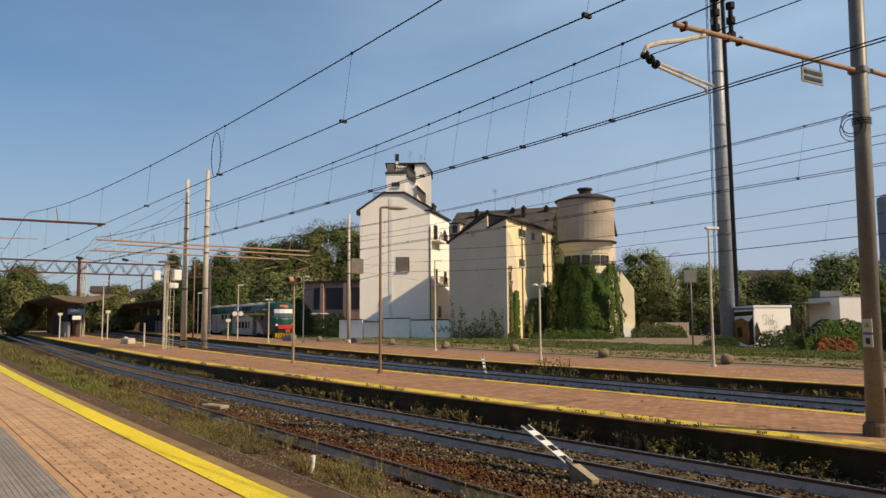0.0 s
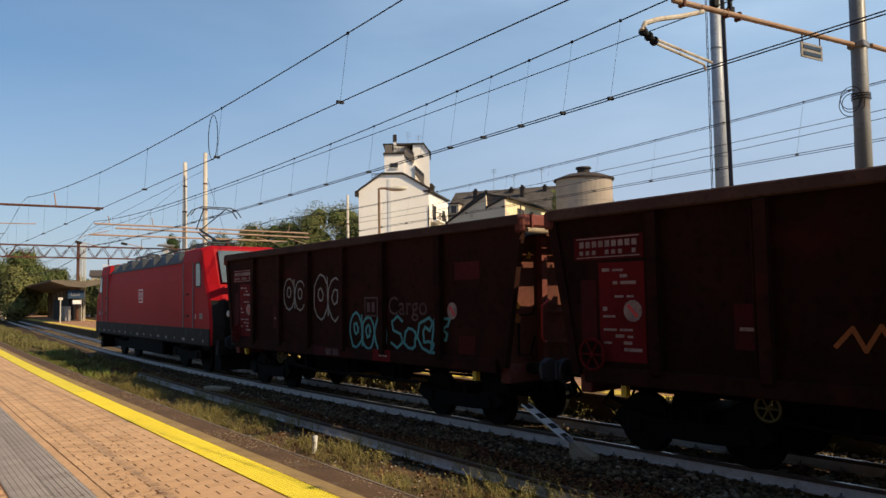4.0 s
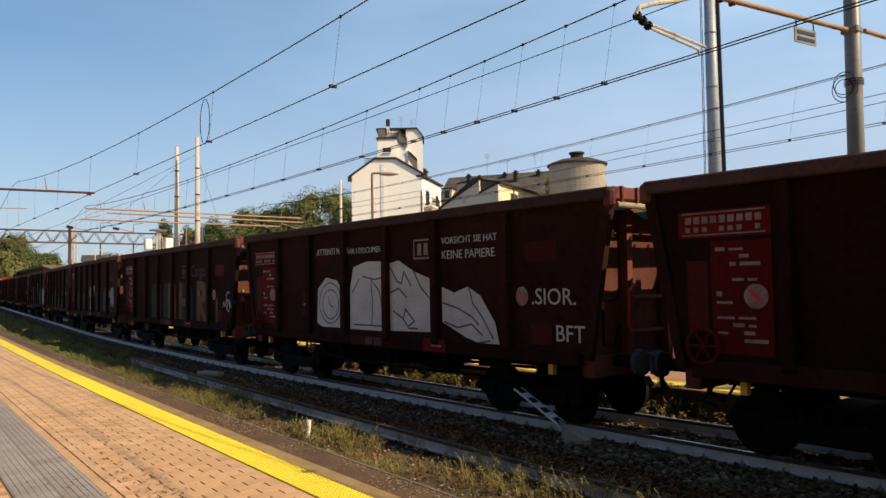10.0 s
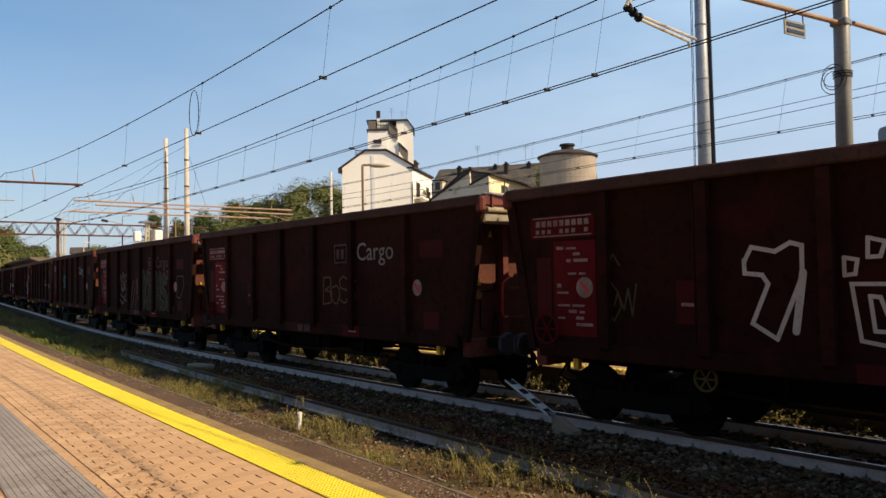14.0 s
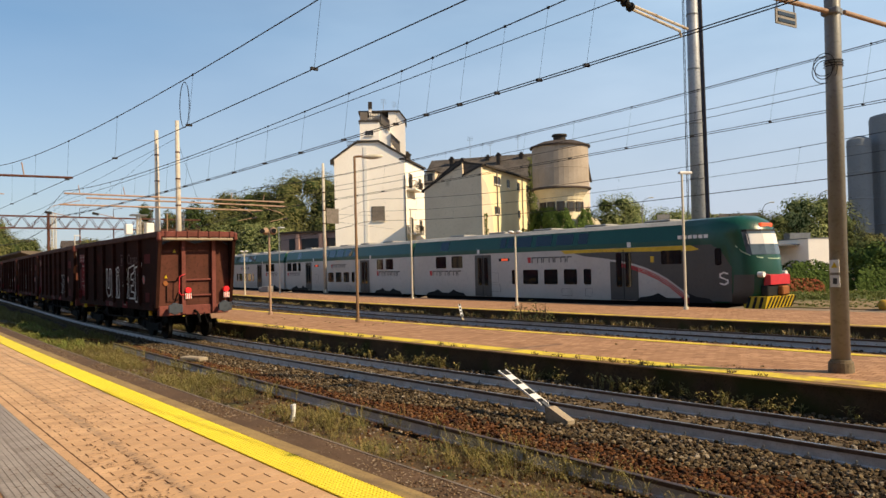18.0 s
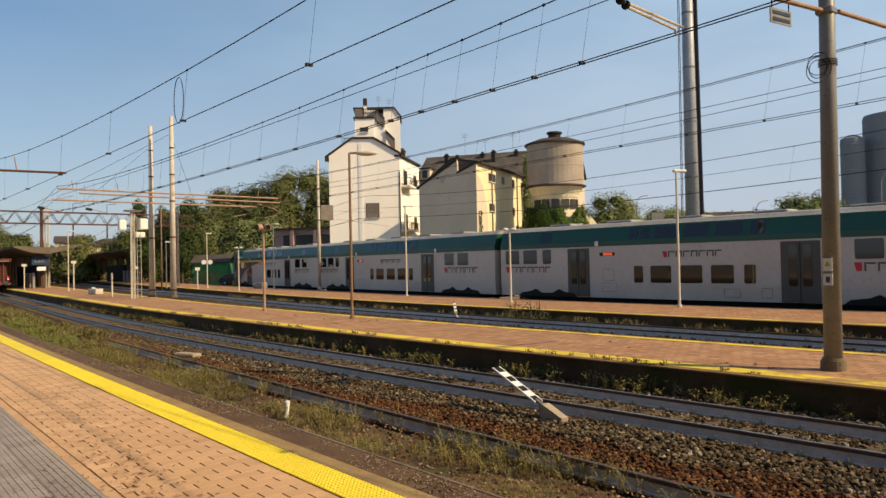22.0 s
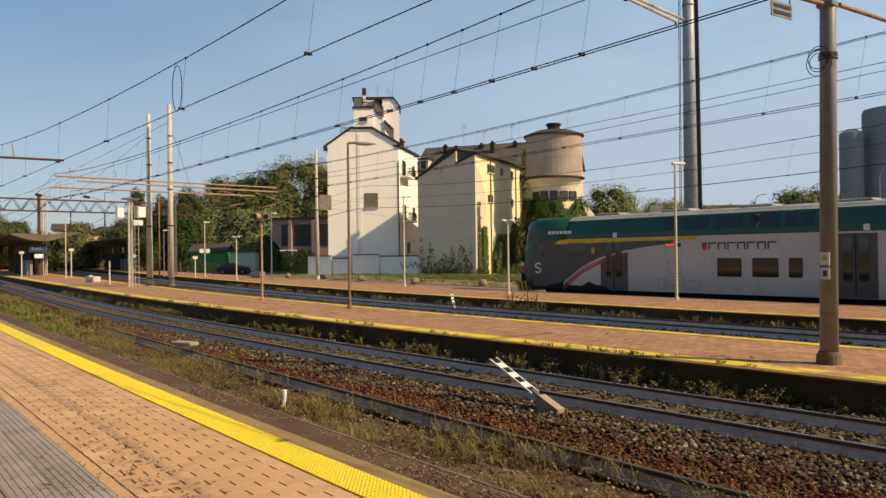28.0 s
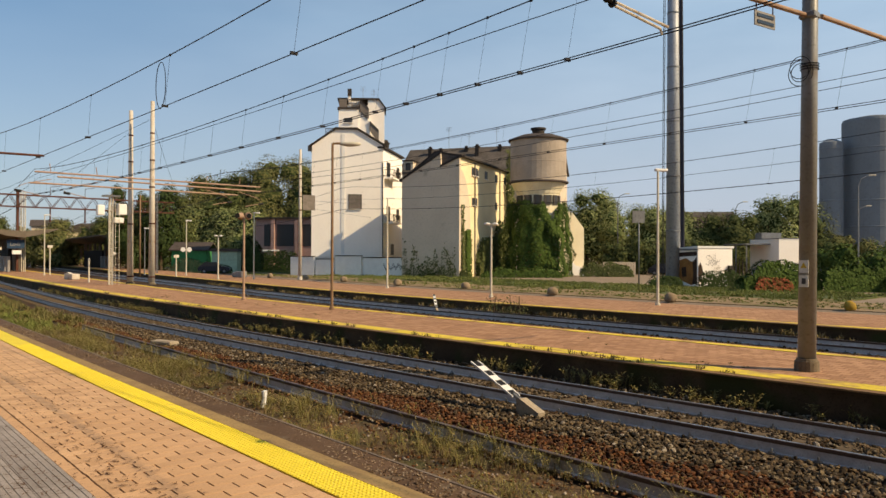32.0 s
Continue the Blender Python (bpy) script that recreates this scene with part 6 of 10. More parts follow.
# -- tall power pylon with ladder --
M_PYLON = mat("dull blue grey pylon steel", (0.35, 0.375, 0.41), (0.27, 0.29, 0.32), rough=0.5, metal=0.1, scale=0.6, fine=6)
M_DUCT = mat("dark blue cable duct", (0.03, 0.035, 0.06), rough=0.6, fine=10)
py = mast("power_pylon", "tall grey many sided tubular power pylon with ladder", -31.75, 56.94, 0.05, 34, 0.61, 0.40, M_PYLON, "pylon")
for k in range(7):
    z = 4.6 * (k + 1)
    bm = B()
    rr = 0.62 - 0.21 * z / 34
    tube(bm, (0, 0, z - 0.06), (0, 0, z + 0.06), rr * 1.06, n=20)
    part("joint_ring", bm, M_GALV, py)
ux = Vector((0.64, 0.77, 0)) * 1.0
for sgn in (-1, 1):
    bm = B()
    off = Vector((0.64, 0.77, 0)) * sgn * 0.90
    a, b = off + Vector((0.1, -0.2, 0.5)), off * 0.72 + Vector((0.05, -0.15, 33.5))
    for e in (-0.16, 0.16):
        d = Vector((0.77, -0.64, 0)) * e
        tube(bm, tuple(a + d), tuple(b + d), 0.03, n=5)
    for k in range(66):
        p = a.lerp(b, k / 66)
        d = Vector((0.77, -0.64, 0)) * 0.16
        tube(bm, tuple(p - d), tuple(p + d), 0.014, n=4)
    part("ladder", bm, M_TRIM, py, "dark steel ladder")
bm = B()
off = Vector((0.64, 0.77, 0))
pipe(bm, [tuple(off * 0.80 + Vector((0, 0, 0.4))), tuple(off * 0.58 + Vector((0, 0, 33.6)))], 0.2, 6)
part("cable_duct", bm, M_DUCT, py, "dark cable duct up the side")
bm = B()
box(bm, (0, 0, 0.2), (1.7, 1.7, 0.4), rz=40)
part("footing", bm, M_CONCRETE, py)


# -- platform lamps --
def lamp(x, y, h, style, pole, label, tilt=0.0):
    th = thing("platform_lamp", label, "lamp", Matrix.Translation((x, y, PLAT_Z)) @ Matrix.Rotation(radians(tilt), 4, 'Z'), "platform lamps")
    bm = B()
    tube(bm, (0, 0, 0), (0, 0, h), 0.062, 0.048, 10)
    p = part("post", bm, pole, th)
    bm = B()
    tube(bm, (0, 0, 0), (0, 0, 0.12), 0.12, 0.1, 10)
    part("base", bm, pole, th)
    if style == "arm":
        bm = B()
        pipe(bm, [(0, 0, h), (0.35, 0.05, h + 0.02)], 0.045, 8)
        part("arm", bm, pole, th)
        bm = B()
        lathe(bm, [(0.05, -0.10), (0.13, -0.06), (0.16, 0.02), (0.12, 0.07), (0.03, 0.09)], 12)
        bmesh.ops.scale(bm, vec=(3.0, 1.0, 1.0), verts=bm.verts[:])
        bmesh.ops.translate(bm, vec=(0.7, 0.08, h), verts=bm.verts[:])
        part("lamp_head", bm, M_LAMPPOLE, th, "oval pale lamp head", smooth=True)
    elif style == "box":
        bm = B()
        box(bm, (0.22, 0.1, h + 0.05), (0.62, 0.2, 0.12), bevel=0.03)
        part("lamp_head", bm, M_WHITE, th, "small box lamp head")
    elif style == "horn":
        for s in (-1, 1):
            bm = B()
            bmesh.ops.create_cone(bm, cap_ends=True, segments=14, radius1=0.19, radius2=0.07, depth=0.3,
                                  matrix=Matrix.Translation((s * 0.24, 0.0, h + 0.05)) @ Matrix.Rotation(radians(90), 4, 'X') @ Matrix.Rotation(radians(s * 25), 4, 'Y'))
            hn = part("loudspeaker", bm, M_PIPE, th, "round brown horn loudspeaker")
            bm = B()
            bmesh.ops.create_cone(bm, cap_ends=True, segments=12, radius1=0.12, radius2=0.12, depth=0.03, matrix=Matrix.Translation((s * 0.28, -0.19, h + 0.05)) @ Matrix.Rotation(radians(90), 4, 'X'))
            part("speaker_mouth", bm, M_BLACK, hn)
    elif style == "twin":
        for s in (-1, 1):
            bm = B()
            bmesh.ops.create_icosphere(bm, subdivisions=2, radius=0.13, matrix=Matrix.Translation((s * 0.22, 0, h + 0.02)) @ Matrix.Diagonal((1.3, 1.3, 0.6, 1)))
            part("globe", bm, M_WHITE, th, "round white lamp globe", smooth=True)
        bm = B()
        pipe(bm, [(-0.22, 0, h - 0.05), (0.22, 0, h - 0.05)], 0.03, 6)
        part("bracket", bm, pole, th)
    return th


lamp(-24.64, 17.23, 6.7, "arm", M_BROWNPOLE, "tall brown platform lamp with oval head", 50)
lamp(-32.8, 17.74, 4.05, "horn", M_PIPE, "rusty post with two horn loudspeakers", 50)
lamp(-38.52, 31.42, 6.0, "box", M_LAMPPOLE, "cream platform lamp post", 60)
lamp(-26.47, 28.65, 3.85, "twin", M_LAMPPOLE, "short cream post with two globe lamps", 50)
lamp(-17.25, 29.6, 6.0, "box", M_LAMPPOLE, "cream platform lamp post", 60)
lamp(-60.66, 33.81, 6.0, "box", M_LAMPPOLE, "cream platform lamp post", 60)
twinpost = lamp(-76.0, 34.35, 5.8, "box", M_LAMPPOLE, "cream platform lamp post with two white discs", 60)
for sx in (-0.32, 0.32):
    bm = B()
    tube(bm, (sx, -0.09, 2.75), (sx, -0.03, 2.75), 0.25, n=16)
    part("round_sign", bm, M_WHITE, twinpost, "round white disc")

lamp(-85.1, 23.0, 6.3, "box", M_LAMPPOLE, "cream platform lamp post", 60)
lamp(-62.0, 31.0, 3.9, "twin", M_LAMPPOLE, "short cream post with two globe lamps", 50)
lamp(-80.0, 31.5, 5.0, "box", M_GALV, "slim grey platform lamp post", 60)
pl = mast("rusty_mast", "rust streaked pale mast with a wire screen board", -56.29, 35.92, PLAT_Z, 11.6, 0.16, 0.11, M_CONCRETE, base=0.25, bands=(6.2, 7.4, 9))
bm = B()
for a in range(7):
    box(bm, (0.02, 0.28 + 0.2 * a, 6.9), (0.03, 0.02, 1.35))
    box(bm, (0.02, 0.88, 6.25 + 0.22 * a), (0.03, 1.3, 0.02))
box(bm, (0.05, 0.88, 6.9), (0.01, 1.3, 1.35))
part("screen_board", bm, M_SHUTTER, pl, "grey wire screen board")
mast("rusty_mast", "slim rust brown pole", -74.6, 28.9, PLAT_Z, 8.2, 0.085, 0.06, M_BROWNPOLE, bands=(5.0,))
lat = thing("lattice_mast", "dark lattice steel mast beside the far platform", "mast", Matrix.Translation((-88.0, 35.9, 0)))
for dx, dy in ((-0.22, -0.22), (0.22, -0.22), (0.22, 0.22), (-0.22, 0.22)):
    bm = B()
    tube(bm, (dx, dy, 0), (dx * 0.8, dy * 0.8, 9.8), 0.05, n=6)
    part("leg", bm, M_GALV, lat)
for k in range(16):
    bm = B()
    z = 0.2 + 0.6 * k
    for sy in (-0.2, 0.2):
        pipe(bm, [(-0.2, sy, z), (0.2, sy, z + 0.3), (-0.2, sy, z + 0.6)], 0.03, 4)
    part("brace", bm, M_GALV, lat)
sb = mast("sign_mast", "slim mast with a grey board", -33.1, 53.8, 0.05, 6.3, 0.06, 0.05, M_GALV, "sign")
bm = B()
box(bm, (0, -0.05, 5.7), (1.0, 0.06, 1.0), rz=45)
part("board", bm, M_SILVER, sb)
for x, y, h in ((-60, 91.9, 11.5), (-24.5, 79.7, 10.5), (-22.0, 83.5, 8.0), (-32.0, 104.0, 9.0), (-49.0, 106.0, 10.5), (-43.5, 112.0, 12.0)):
    th = thing("street_lamp", "tall grey curved street lamp", "lamp", Matrix.Translation((x, y, 0)) @ Matrix.Rotation(radians(40), 4, 'Z'), "street lamps")
    bm = B()
    tube(bm, (0, 0, 0), (0, 0, h - 1.0), 0.10, 0.07, 8)
    pipe(bm, [(0, 0, h - 1.0), (0.3, 0, h - 0.3), (1.0, 0, h)], 0.05, 6)
    part("post", bm, M_GALV, th)
    bm = B()
    box(bm, (1.3, 0, h + 0.02), (0.7, 0.25, 0.13), bevel=0.04)
    part("lamp_head", bm, M_LAMPPOLE, th)

# -- signal post with boxes --
sgn_ = thing("signal_mast", "pale lattice signal mast with boxes and ladder", "signal", Matrix.Translation((-55.5, 19.4, PLAT_Z)))
for dx, dy in ((-0.11, -0.11), (0.11, -0.11), (0.11, 0.11), (-0.11, 0.11)):
    bm = B()
    tube(bm, (dx, dy, 0), (dx, dy, 6.4), 0.04, n=6)
    part("leg", bm, M_LAMPPOLE, sgn_)
bm = B()
for k in range(16):
    z = 0.3 + 0.4 * k
    pipe(bm, [(-0.11, -0.11, z), (0.11, 0.11, z + 0.2), (-0.11, -0.11, z + 0.4)], 0.03, 4)
    tube(bm, (0.3, 0.20, z), (0.3, 0.48, z), 0.010, n=4)
for y in (0.20, 0.48):
    tube(bm, (0.3, y, 0), (0.3, y, 6.0), 0.018, n=5)
part("lattice_and_ladder", bm, M_LAMPPOLE, sgn_)
for dy, dz, sz in ((-0.75, 5.4, (0.4, 0.5, 0.75)), (0.75, 5.5, (0.5, 0.6, 0.8)), (0.5, 4.7, (0.4, 0.7, 0.4))):
    bm = B()
    box(bm, (0, dy, dz), sz, bevel=0.05)
    part("signal_box", bm, M_WHITE, sgn_, "white signal box")
bm = B()
box(bm, (0, 0, 6.45), (0.7, 1.1, 0.12))
part("top_platform", bm, M_LAMPPOLE, sgn_)

# -- lattice portal over the tracks --
gantry = thing("lattice_gantry", "rusty lattice steel catenary portal over the tracks", "gantry", Matrix.Translation((-104, 0, 0)))
for z in (8.5, 10.0):
    for dx in (-0.4, 0.4):
        bm = B()
        box(bm, (dx, 19, z), (0.14, 52, 0.14))
        part("chord", bm, M_RUST, gantry)
for k in range(26):
    bm = B()
    y = -7 + 2 * k
    for dx in (-0.4, 0.4):
        pipe(bm, [(dx, y, 8.5), (dx, y + 1, 10.0), (dx, y + 2, 8.5)], 0.05, 5)
    part("brace", bm, M_RUST, gantry)
for y in (-6.5, 25.6, 42.4):
    bm = B()
    for dx in (-0.35, 0.35):
        for dy in (-0.2, 0.2):
            tube(bm, (dx, y + dy, 0), (dx, y + dy, 8.6 if y in (-6.5, 42.4) else 10.4), 0.06, n=6)
    for k in range(14):
        pipe(bm, [(-0.35, y - 0.2, 0.3 + 0.6 * k), (0.35, y - 0.2, 0.6 + 0.6 * k), (-0.35, y - 0.2, 0.9 + 0.6 * k)], 0.025, 4)
    part("leg", bm, M_LAMPPOLE if y == 25.6 else M_RUST, gantry)
bm = B()
box(bm, (0.0, 25.0, 5.2), (0.3, 0.3, 10.4))
part("leg", bm, M_RUST, gantry, "rusty steel leg")
for y in (9, 15.5, 28.75, 33, 38):
    bm = B()
    pipe(bm, [(0, y, 8.5), (0, y, 7.0)], 0.09, 5)
    pipe(bm, [(0, y, 10), (0, y, 11.2), (0, y + 1.2, 11.4)], 0.04, 5)
    tube(bm, (0, y, 6.7), (0, y, 7.0), 0.12, n=8)
    part("hanger", bm, M_RUST, gantry)

def lettering(body, size, depth=0.002):
    """A mesh of words in the built-in font, standing in the x-z plane and read from -y."""
    cu = bpy.data.curves.new("text", "FONT")
    cu.body, cu.size, cu.extrude, cu.resolution_u = body, size, depth, 3
    tmp = bpy.data.objects.new("text", cu)
    scene.collection.objects.link(tmp)
    me = bpy.data.meshes.new_from_object(tmp.evaluated_get(bpy.context.evaluated_depsgraph_get()))
    bpy.data.objects.remove(tmp)
    me.transform(Matrix.Rotation(radians(90), 4, 'X'))
    return me


# -- platform canopies far down the line --
M_CANOPY = mat("grey brown concrete canopy", (0.165, 0.135, 0.105), (0.12, 0.0975, 0.075), rough=0.9, scale=0.6, fine=8)
def canopy(x0, x1, y0, w, label):
    th = thing("platform_canopy", label, "canopy", None, "canopies")
    bm = B()
    strip(bm, [(y0 - w / 2, 5.35), (y0 - w / 2, 5.55), (y0, 5.35), (y0 + w / 2, 5.75), (y0 + w / 2, 5.6), (y0 + w / 4, 5.0), (y0, 4.55), (y0 - w / 4, 4.75)], x0, x1)
    part("roof", bm, M_CANOPY, th, "thin upturned concrete roof")
    x = x0 + 2
    while x < x1:
        bm = B()
        p = on(x, y0)
        tube(bm, (p.x, p.y, PLAT_Z), (p.x, p.y, 4.7), 0.22, 0.3, 10)
        part("column", bm, M_CANOPY, th)
        x += 5.0
    bm = B()
    p = on((x0 + x1) / 2 + 6, y0)
    box(bm, (p.x, p.y, 1.75), (9, 1.8, 2.9))
    part("shelter_wall", bm, M_LOCOGREY, th, "dark shelter wall under the roof")
    for k in range(3):
        p = on(x1 - 2.2 - 3 * k, y0 - 1.1)
        bm = B()
        box(bm, (p.x, p.y, 1.3), (0.8, 0.3, 1.9), bevel=0.03)
        part("kiosk", bm, M_SILVER, th)
    p = on(x1 - 1.0, y0 - 0.6)
    bm = B()
    box(bm, (p.x, p.y, 3.75), (0.1, 1.9, 1.05))
    sgp = part("station_sign", bm, M_BLUEP, th, "dark blue station name board")
    name = part("station_name", lettering("Lodi", 0.62), None, sgp, "white station name")
    name.data.materials.append(M_SILVER)
    name.matrix_basis = Matrix.Translation((p.x + 0.06, p.y - 0.65, 3.55)) @ Matrix.Rotation(radians(90), 4, 'Z')
    bm = B()
    box(bm, (p.x, p.y + 0.1, 2.75), (0.2, 1.0, 0.5), bevel=0.03)
    part("notice_case", bm, M_WHITE, th, "white lit notice case")


canopy(-146, -100, 16.4, 5.6, "grey concrete butterfly canopy on the island platform")
canopy(-165, -117, 28.2, 5.6, "grey concrete butterfly canopy on the far platform")

# -- small things on the platforms and beside the tracks --
M_BOULDER = mat("tan boulder stone", (0.30, 0.22, 0.14), (0.22, 0.16, 0.10), rough=0.95, scale=3, fine=18, bump=0.02)
M_BOULDERY = mat("worn ochre painted stone", (0.40, 0.25, 0.03), (0.26, 0.17, 0.04), rough=0.9, scale=4, fine=20, bump=0.01)
for x, y in ((-71.4, 41.8), (-57.0, 41.2), (-47.2, 39.6), (-38.8, 39.2), (-29.4, 37.6), (-20.8, 37.0), (-64.0, 41.5)):
    bm = B()
    bmesh.ops.create_icosphere(bm, subdivisions=3, radius=0.34)
    for v in bm.verts:
        v.co *= 1 + 0.22 * noise.noise(v.co * 3 + Vector((x, y, 0)))
        v.co.z = max(v.co.z, -0.2) * 0.95
    solid("boulder", bm, M_BOULDER, "rounded tan boulder on the verge", "boulder", Matrix.Translation((x, y, 0.20)), "boulders along the track", smooth=True)
bm = B()
bmesh.ops.create_icosphere(bm, subdivisions=3, radius=0.27)
for v in bm.verts:
    v.co *= 1 + 0.2 * noise.noise(v.co * 3)
    v.co.z = max(v.co.z, -0.2)
solid("boulder", bm, M_BOULDERY, "rounded yellow painted boulder", "boulder", Matrix.Translation((-11.8, 37.2, 0.20)), "boulders along the track", smooth=True)


M_PALEBLOCK = mat("weathered pale concrete", (0.40, 0.33, 0.24), (0.30, 0.24, 0.17), rough=0.95, scale=4, fine=30, bump=0.004)


def clearance_bar(x, y, z, rz, size, pitch, label):
    """A slanted black and white striped marker on a concrete block."""
    th = thing("track_marker", label, "marker", Matrix.Translation((x, y, z)) @ Matrix.Rotation(radians(rz), 4, 'Z'))
    bm = B()
    prism(bm, [(-0.44 * size, -0.08), (0.06 * size, -0.08), (0.08 * size, 0.03), (-0.36 * size, 0.21 * size), (-0.44 * size, 0.19 * size)], "y", -0.085 * size, 0.085 * size)
    part("concrete_block", bm, M_PALEBLOCK, th)
    holder = part("stem", B(), M_GALV, th)
    bm = bmesh.new()
    ca, sa = math.cos(radians(pitch)), math.sin(radians(pitch))
    P = lambda d, o=0.0: (-0.3 * size - d * ca - o * sa * 0, 0, 0.12 * size + d * sa + o)
    tube(bm, P(0), P(0.3 * size), 0.04 * size, n=6)
    bm.to_mesh(holder.data)
    bm.free()
    n = 7
    for k in range(n):
        bm = B()
        a, b = 0.25 * size + 1.15 * size * k / n, 0.25 * size + 1.15 * size * (k + 1) / n
        v = box(bm, (0, 0, 0), ((b - a), 0.16 * size, 0.025))
        bmesh.ops.rotate(bm, cent=(0, 0, 0), matrix=Matrix.Rotation(radians(pitch), 3, 'Y'), verts=v)
        c = P((a + b) / 2)
        bmesh.ops.translate(bm, vec=(c[0], 0, c[2]), verts=v)
        part("stripe", bm, M_WHITE if k % 2 else M_BLACK, th)
    bm = B()
    for o in (-0.085, 0.085):
        v = box(bm, (0, o * size, 0), (1.18 * size, 0.02 * size, 0.03))
        bmesh.ops.rotate(bm, cent=(0, 0, 0), matrix=Matrix.Rotation(radians(pitch), 3, 'Y'), verts=v)
        c = P(0.83 * size)
        bmesh.ops.translate(bm, vec=(c[0], 0, c[2]), verts=v)
    part("edge_frame", bm, M_WHITE, th)


clearance_bar(-7.85, 9.66, -0.14, -4, 1.0, 24, "tilted black and white striped fouling marker between tracks")
clearance_bar(-25.7, 24.05, -0.14, -30, 0.62, 50, "tilted black and white striped fouling marker by the far platform")
bm = B()
v = tube(bm, (0, 0, 0), (0.05, 0.02, 0.30), 0.045, 0.03, 7)
box(bm, (0.03, 0, 0.24), (0.09, 0.06, 0.12), bevel=0.02)
solid("white_stake", bm, M_WHITE, "short white painted stake in the weeds", "stake", Matrix.Translation((-11.5, 6.6, -0.16)))
bm = B()
box(bm, (0, 0, 0), (0.9, 0.35, 0.12), rz=15, bevel=0.03)
solid("concrete_slab", bm, M_PALEBLOCK, "broken pale concrete slab on the ballast", "slab", Matrix.Translation((-21.7, 9.15, -0.12)))
bm = B()
box(bm, (0, 0, 0.25), (1.5, 0.7, 0.5), rz=8, bevel=0.05)
tube(bm, (-1.0, 0, 0.05), (-0.8, 0.1, 0.55), 0.2, n=10)
solid("concrete_block", bm, M_CONCRETE, "pale concrete block with a pipe end on the platform", "block", Matrix.Translation((-69.5, 21.0, PLAT_Z)))
bm = B()
box(bm, (0, 0, 0.3), (1.3, 0.6, 0.6), bevel=0.05)
box(bm, (-1.1, 0, 0.25), (0.7, 0.5, 0.5), bevel=0.1)
solid("concrete_block", bm, M_SILVER, "pale block and grey sack on the far platform", "block", Matrix.Translation((-65.8, 35.3, PLAT_Z)))
for x, y, h in ((-61.4, 19.8, 1.9), (-86.8, 24.0, 3.2), (-95.0, 21.0, 3.0), (-72.0, 31.5, 2.2)):
    bm = B()
    tube(bm, (0, 0, 0), (0, 0, h), 0.07, n=8)
    box(bm, (0, 0, h - 0.15), (0.1, 0.5 if h > 2 else 0.12, 0.3))
    solid("sign_post", bm, M_LAMPPOLE, "short pale post with a small plate", "post", Matrix.Translation((x, y, PLAT_Z)), "sign posts")

# ---- trains ----
def words(parent, name, body, size, x, z, y, material, label=""):
    me = lettering(body, size)
    me.materials.clear()
    me.materials.append(material)
    return part(name, me, None, parent, label, m=Matrix.Translation((x, y, z)))


def wheel_mesh(r=0.46):
    bm = B()
    m = Matrix.Rotation(radians(90), 4, 'X')
    for rr, d, off in ((r + 0.03, 0.03, 0.06), (r, 0.12, 0.0), (r * 0.72, 0.14, 0.0), (0.14, 0.2, 0.0)):
        bmesh.ops.create_cone(bm, cap_ends=True, segments=20, radius1=rr, radius2=rr, depth=d, matrix=Matrix.Translation((0, off, 0)) @ m)
    return finish("wheel", bm, M_WHEEL)


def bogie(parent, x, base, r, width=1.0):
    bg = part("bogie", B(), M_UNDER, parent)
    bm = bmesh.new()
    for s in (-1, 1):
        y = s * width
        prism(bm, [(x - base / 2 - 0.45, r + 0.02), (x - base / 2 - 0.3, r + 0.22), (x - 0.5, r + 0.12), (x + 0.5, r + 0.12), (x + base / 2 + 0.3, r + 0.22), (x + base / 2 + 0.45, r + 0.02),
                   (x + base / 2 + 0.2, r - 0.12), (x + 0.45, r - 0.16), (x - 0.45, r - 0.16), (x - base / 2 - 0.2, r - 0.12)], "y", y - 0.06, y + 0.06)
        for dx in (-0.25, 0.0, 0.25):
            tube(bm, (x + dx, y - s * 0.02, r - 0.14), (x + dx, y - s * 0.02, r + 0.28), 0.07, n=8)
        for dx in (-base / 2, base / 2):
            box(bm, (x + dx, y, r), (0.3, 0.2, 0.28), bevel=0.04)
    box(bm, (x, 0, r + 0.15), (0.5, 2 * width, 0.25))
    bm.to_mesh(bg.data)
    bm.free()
    for dx in (-base / 2, base / 2):
        for s in (-1, 1):
            me = WHEELS[r]
            w = part("wheel", me, None, bg)
            w.matrix_basis = Matrix.Translation((x + dx, s * 0.76, r)) @ Matrix.Rotation(radians(0 if s < 0 else 180), 4, 'Z')
    return bg


WHEELS = {0.46: wheel_mesh(0.46), 0.6: wheel_mesh(0.6)}


def buffers(parent, x, s, z=1.18, material=None):
    for y in (-0.92, 0.92):
        bm = B()
        tube(bm, (x - s * 0.55, y, z), (x - s * 0.12, y, z), 0.10, n=12)
        bf = part("buffer", bm, material or M_UNDER, parent)
        bm = B()
        bmesh.ops.create_cone(bm, cap_ends=True, segments=16, radius1=0.22, radius2=0.20, depth=0.10,
                              matrix=Matrix.Translation((x - s * 0.06, y, z)) @ Matrix.Rotation(radians(90), 4, 'Y'))
        box(bm, (x - s * 0.03, y, z), (0.05, 0.5, 0.3), bevel=0.02)
        part("buffer_head", bm, M_LOCOROOF, bf, "worn grey buffer head")


# -- locomotive: its front towards -x; d counts from its tail --
LOCO_L, WAGON_L, WAGONS = 18.9, 13.9, 18
CAR_L = 26.5


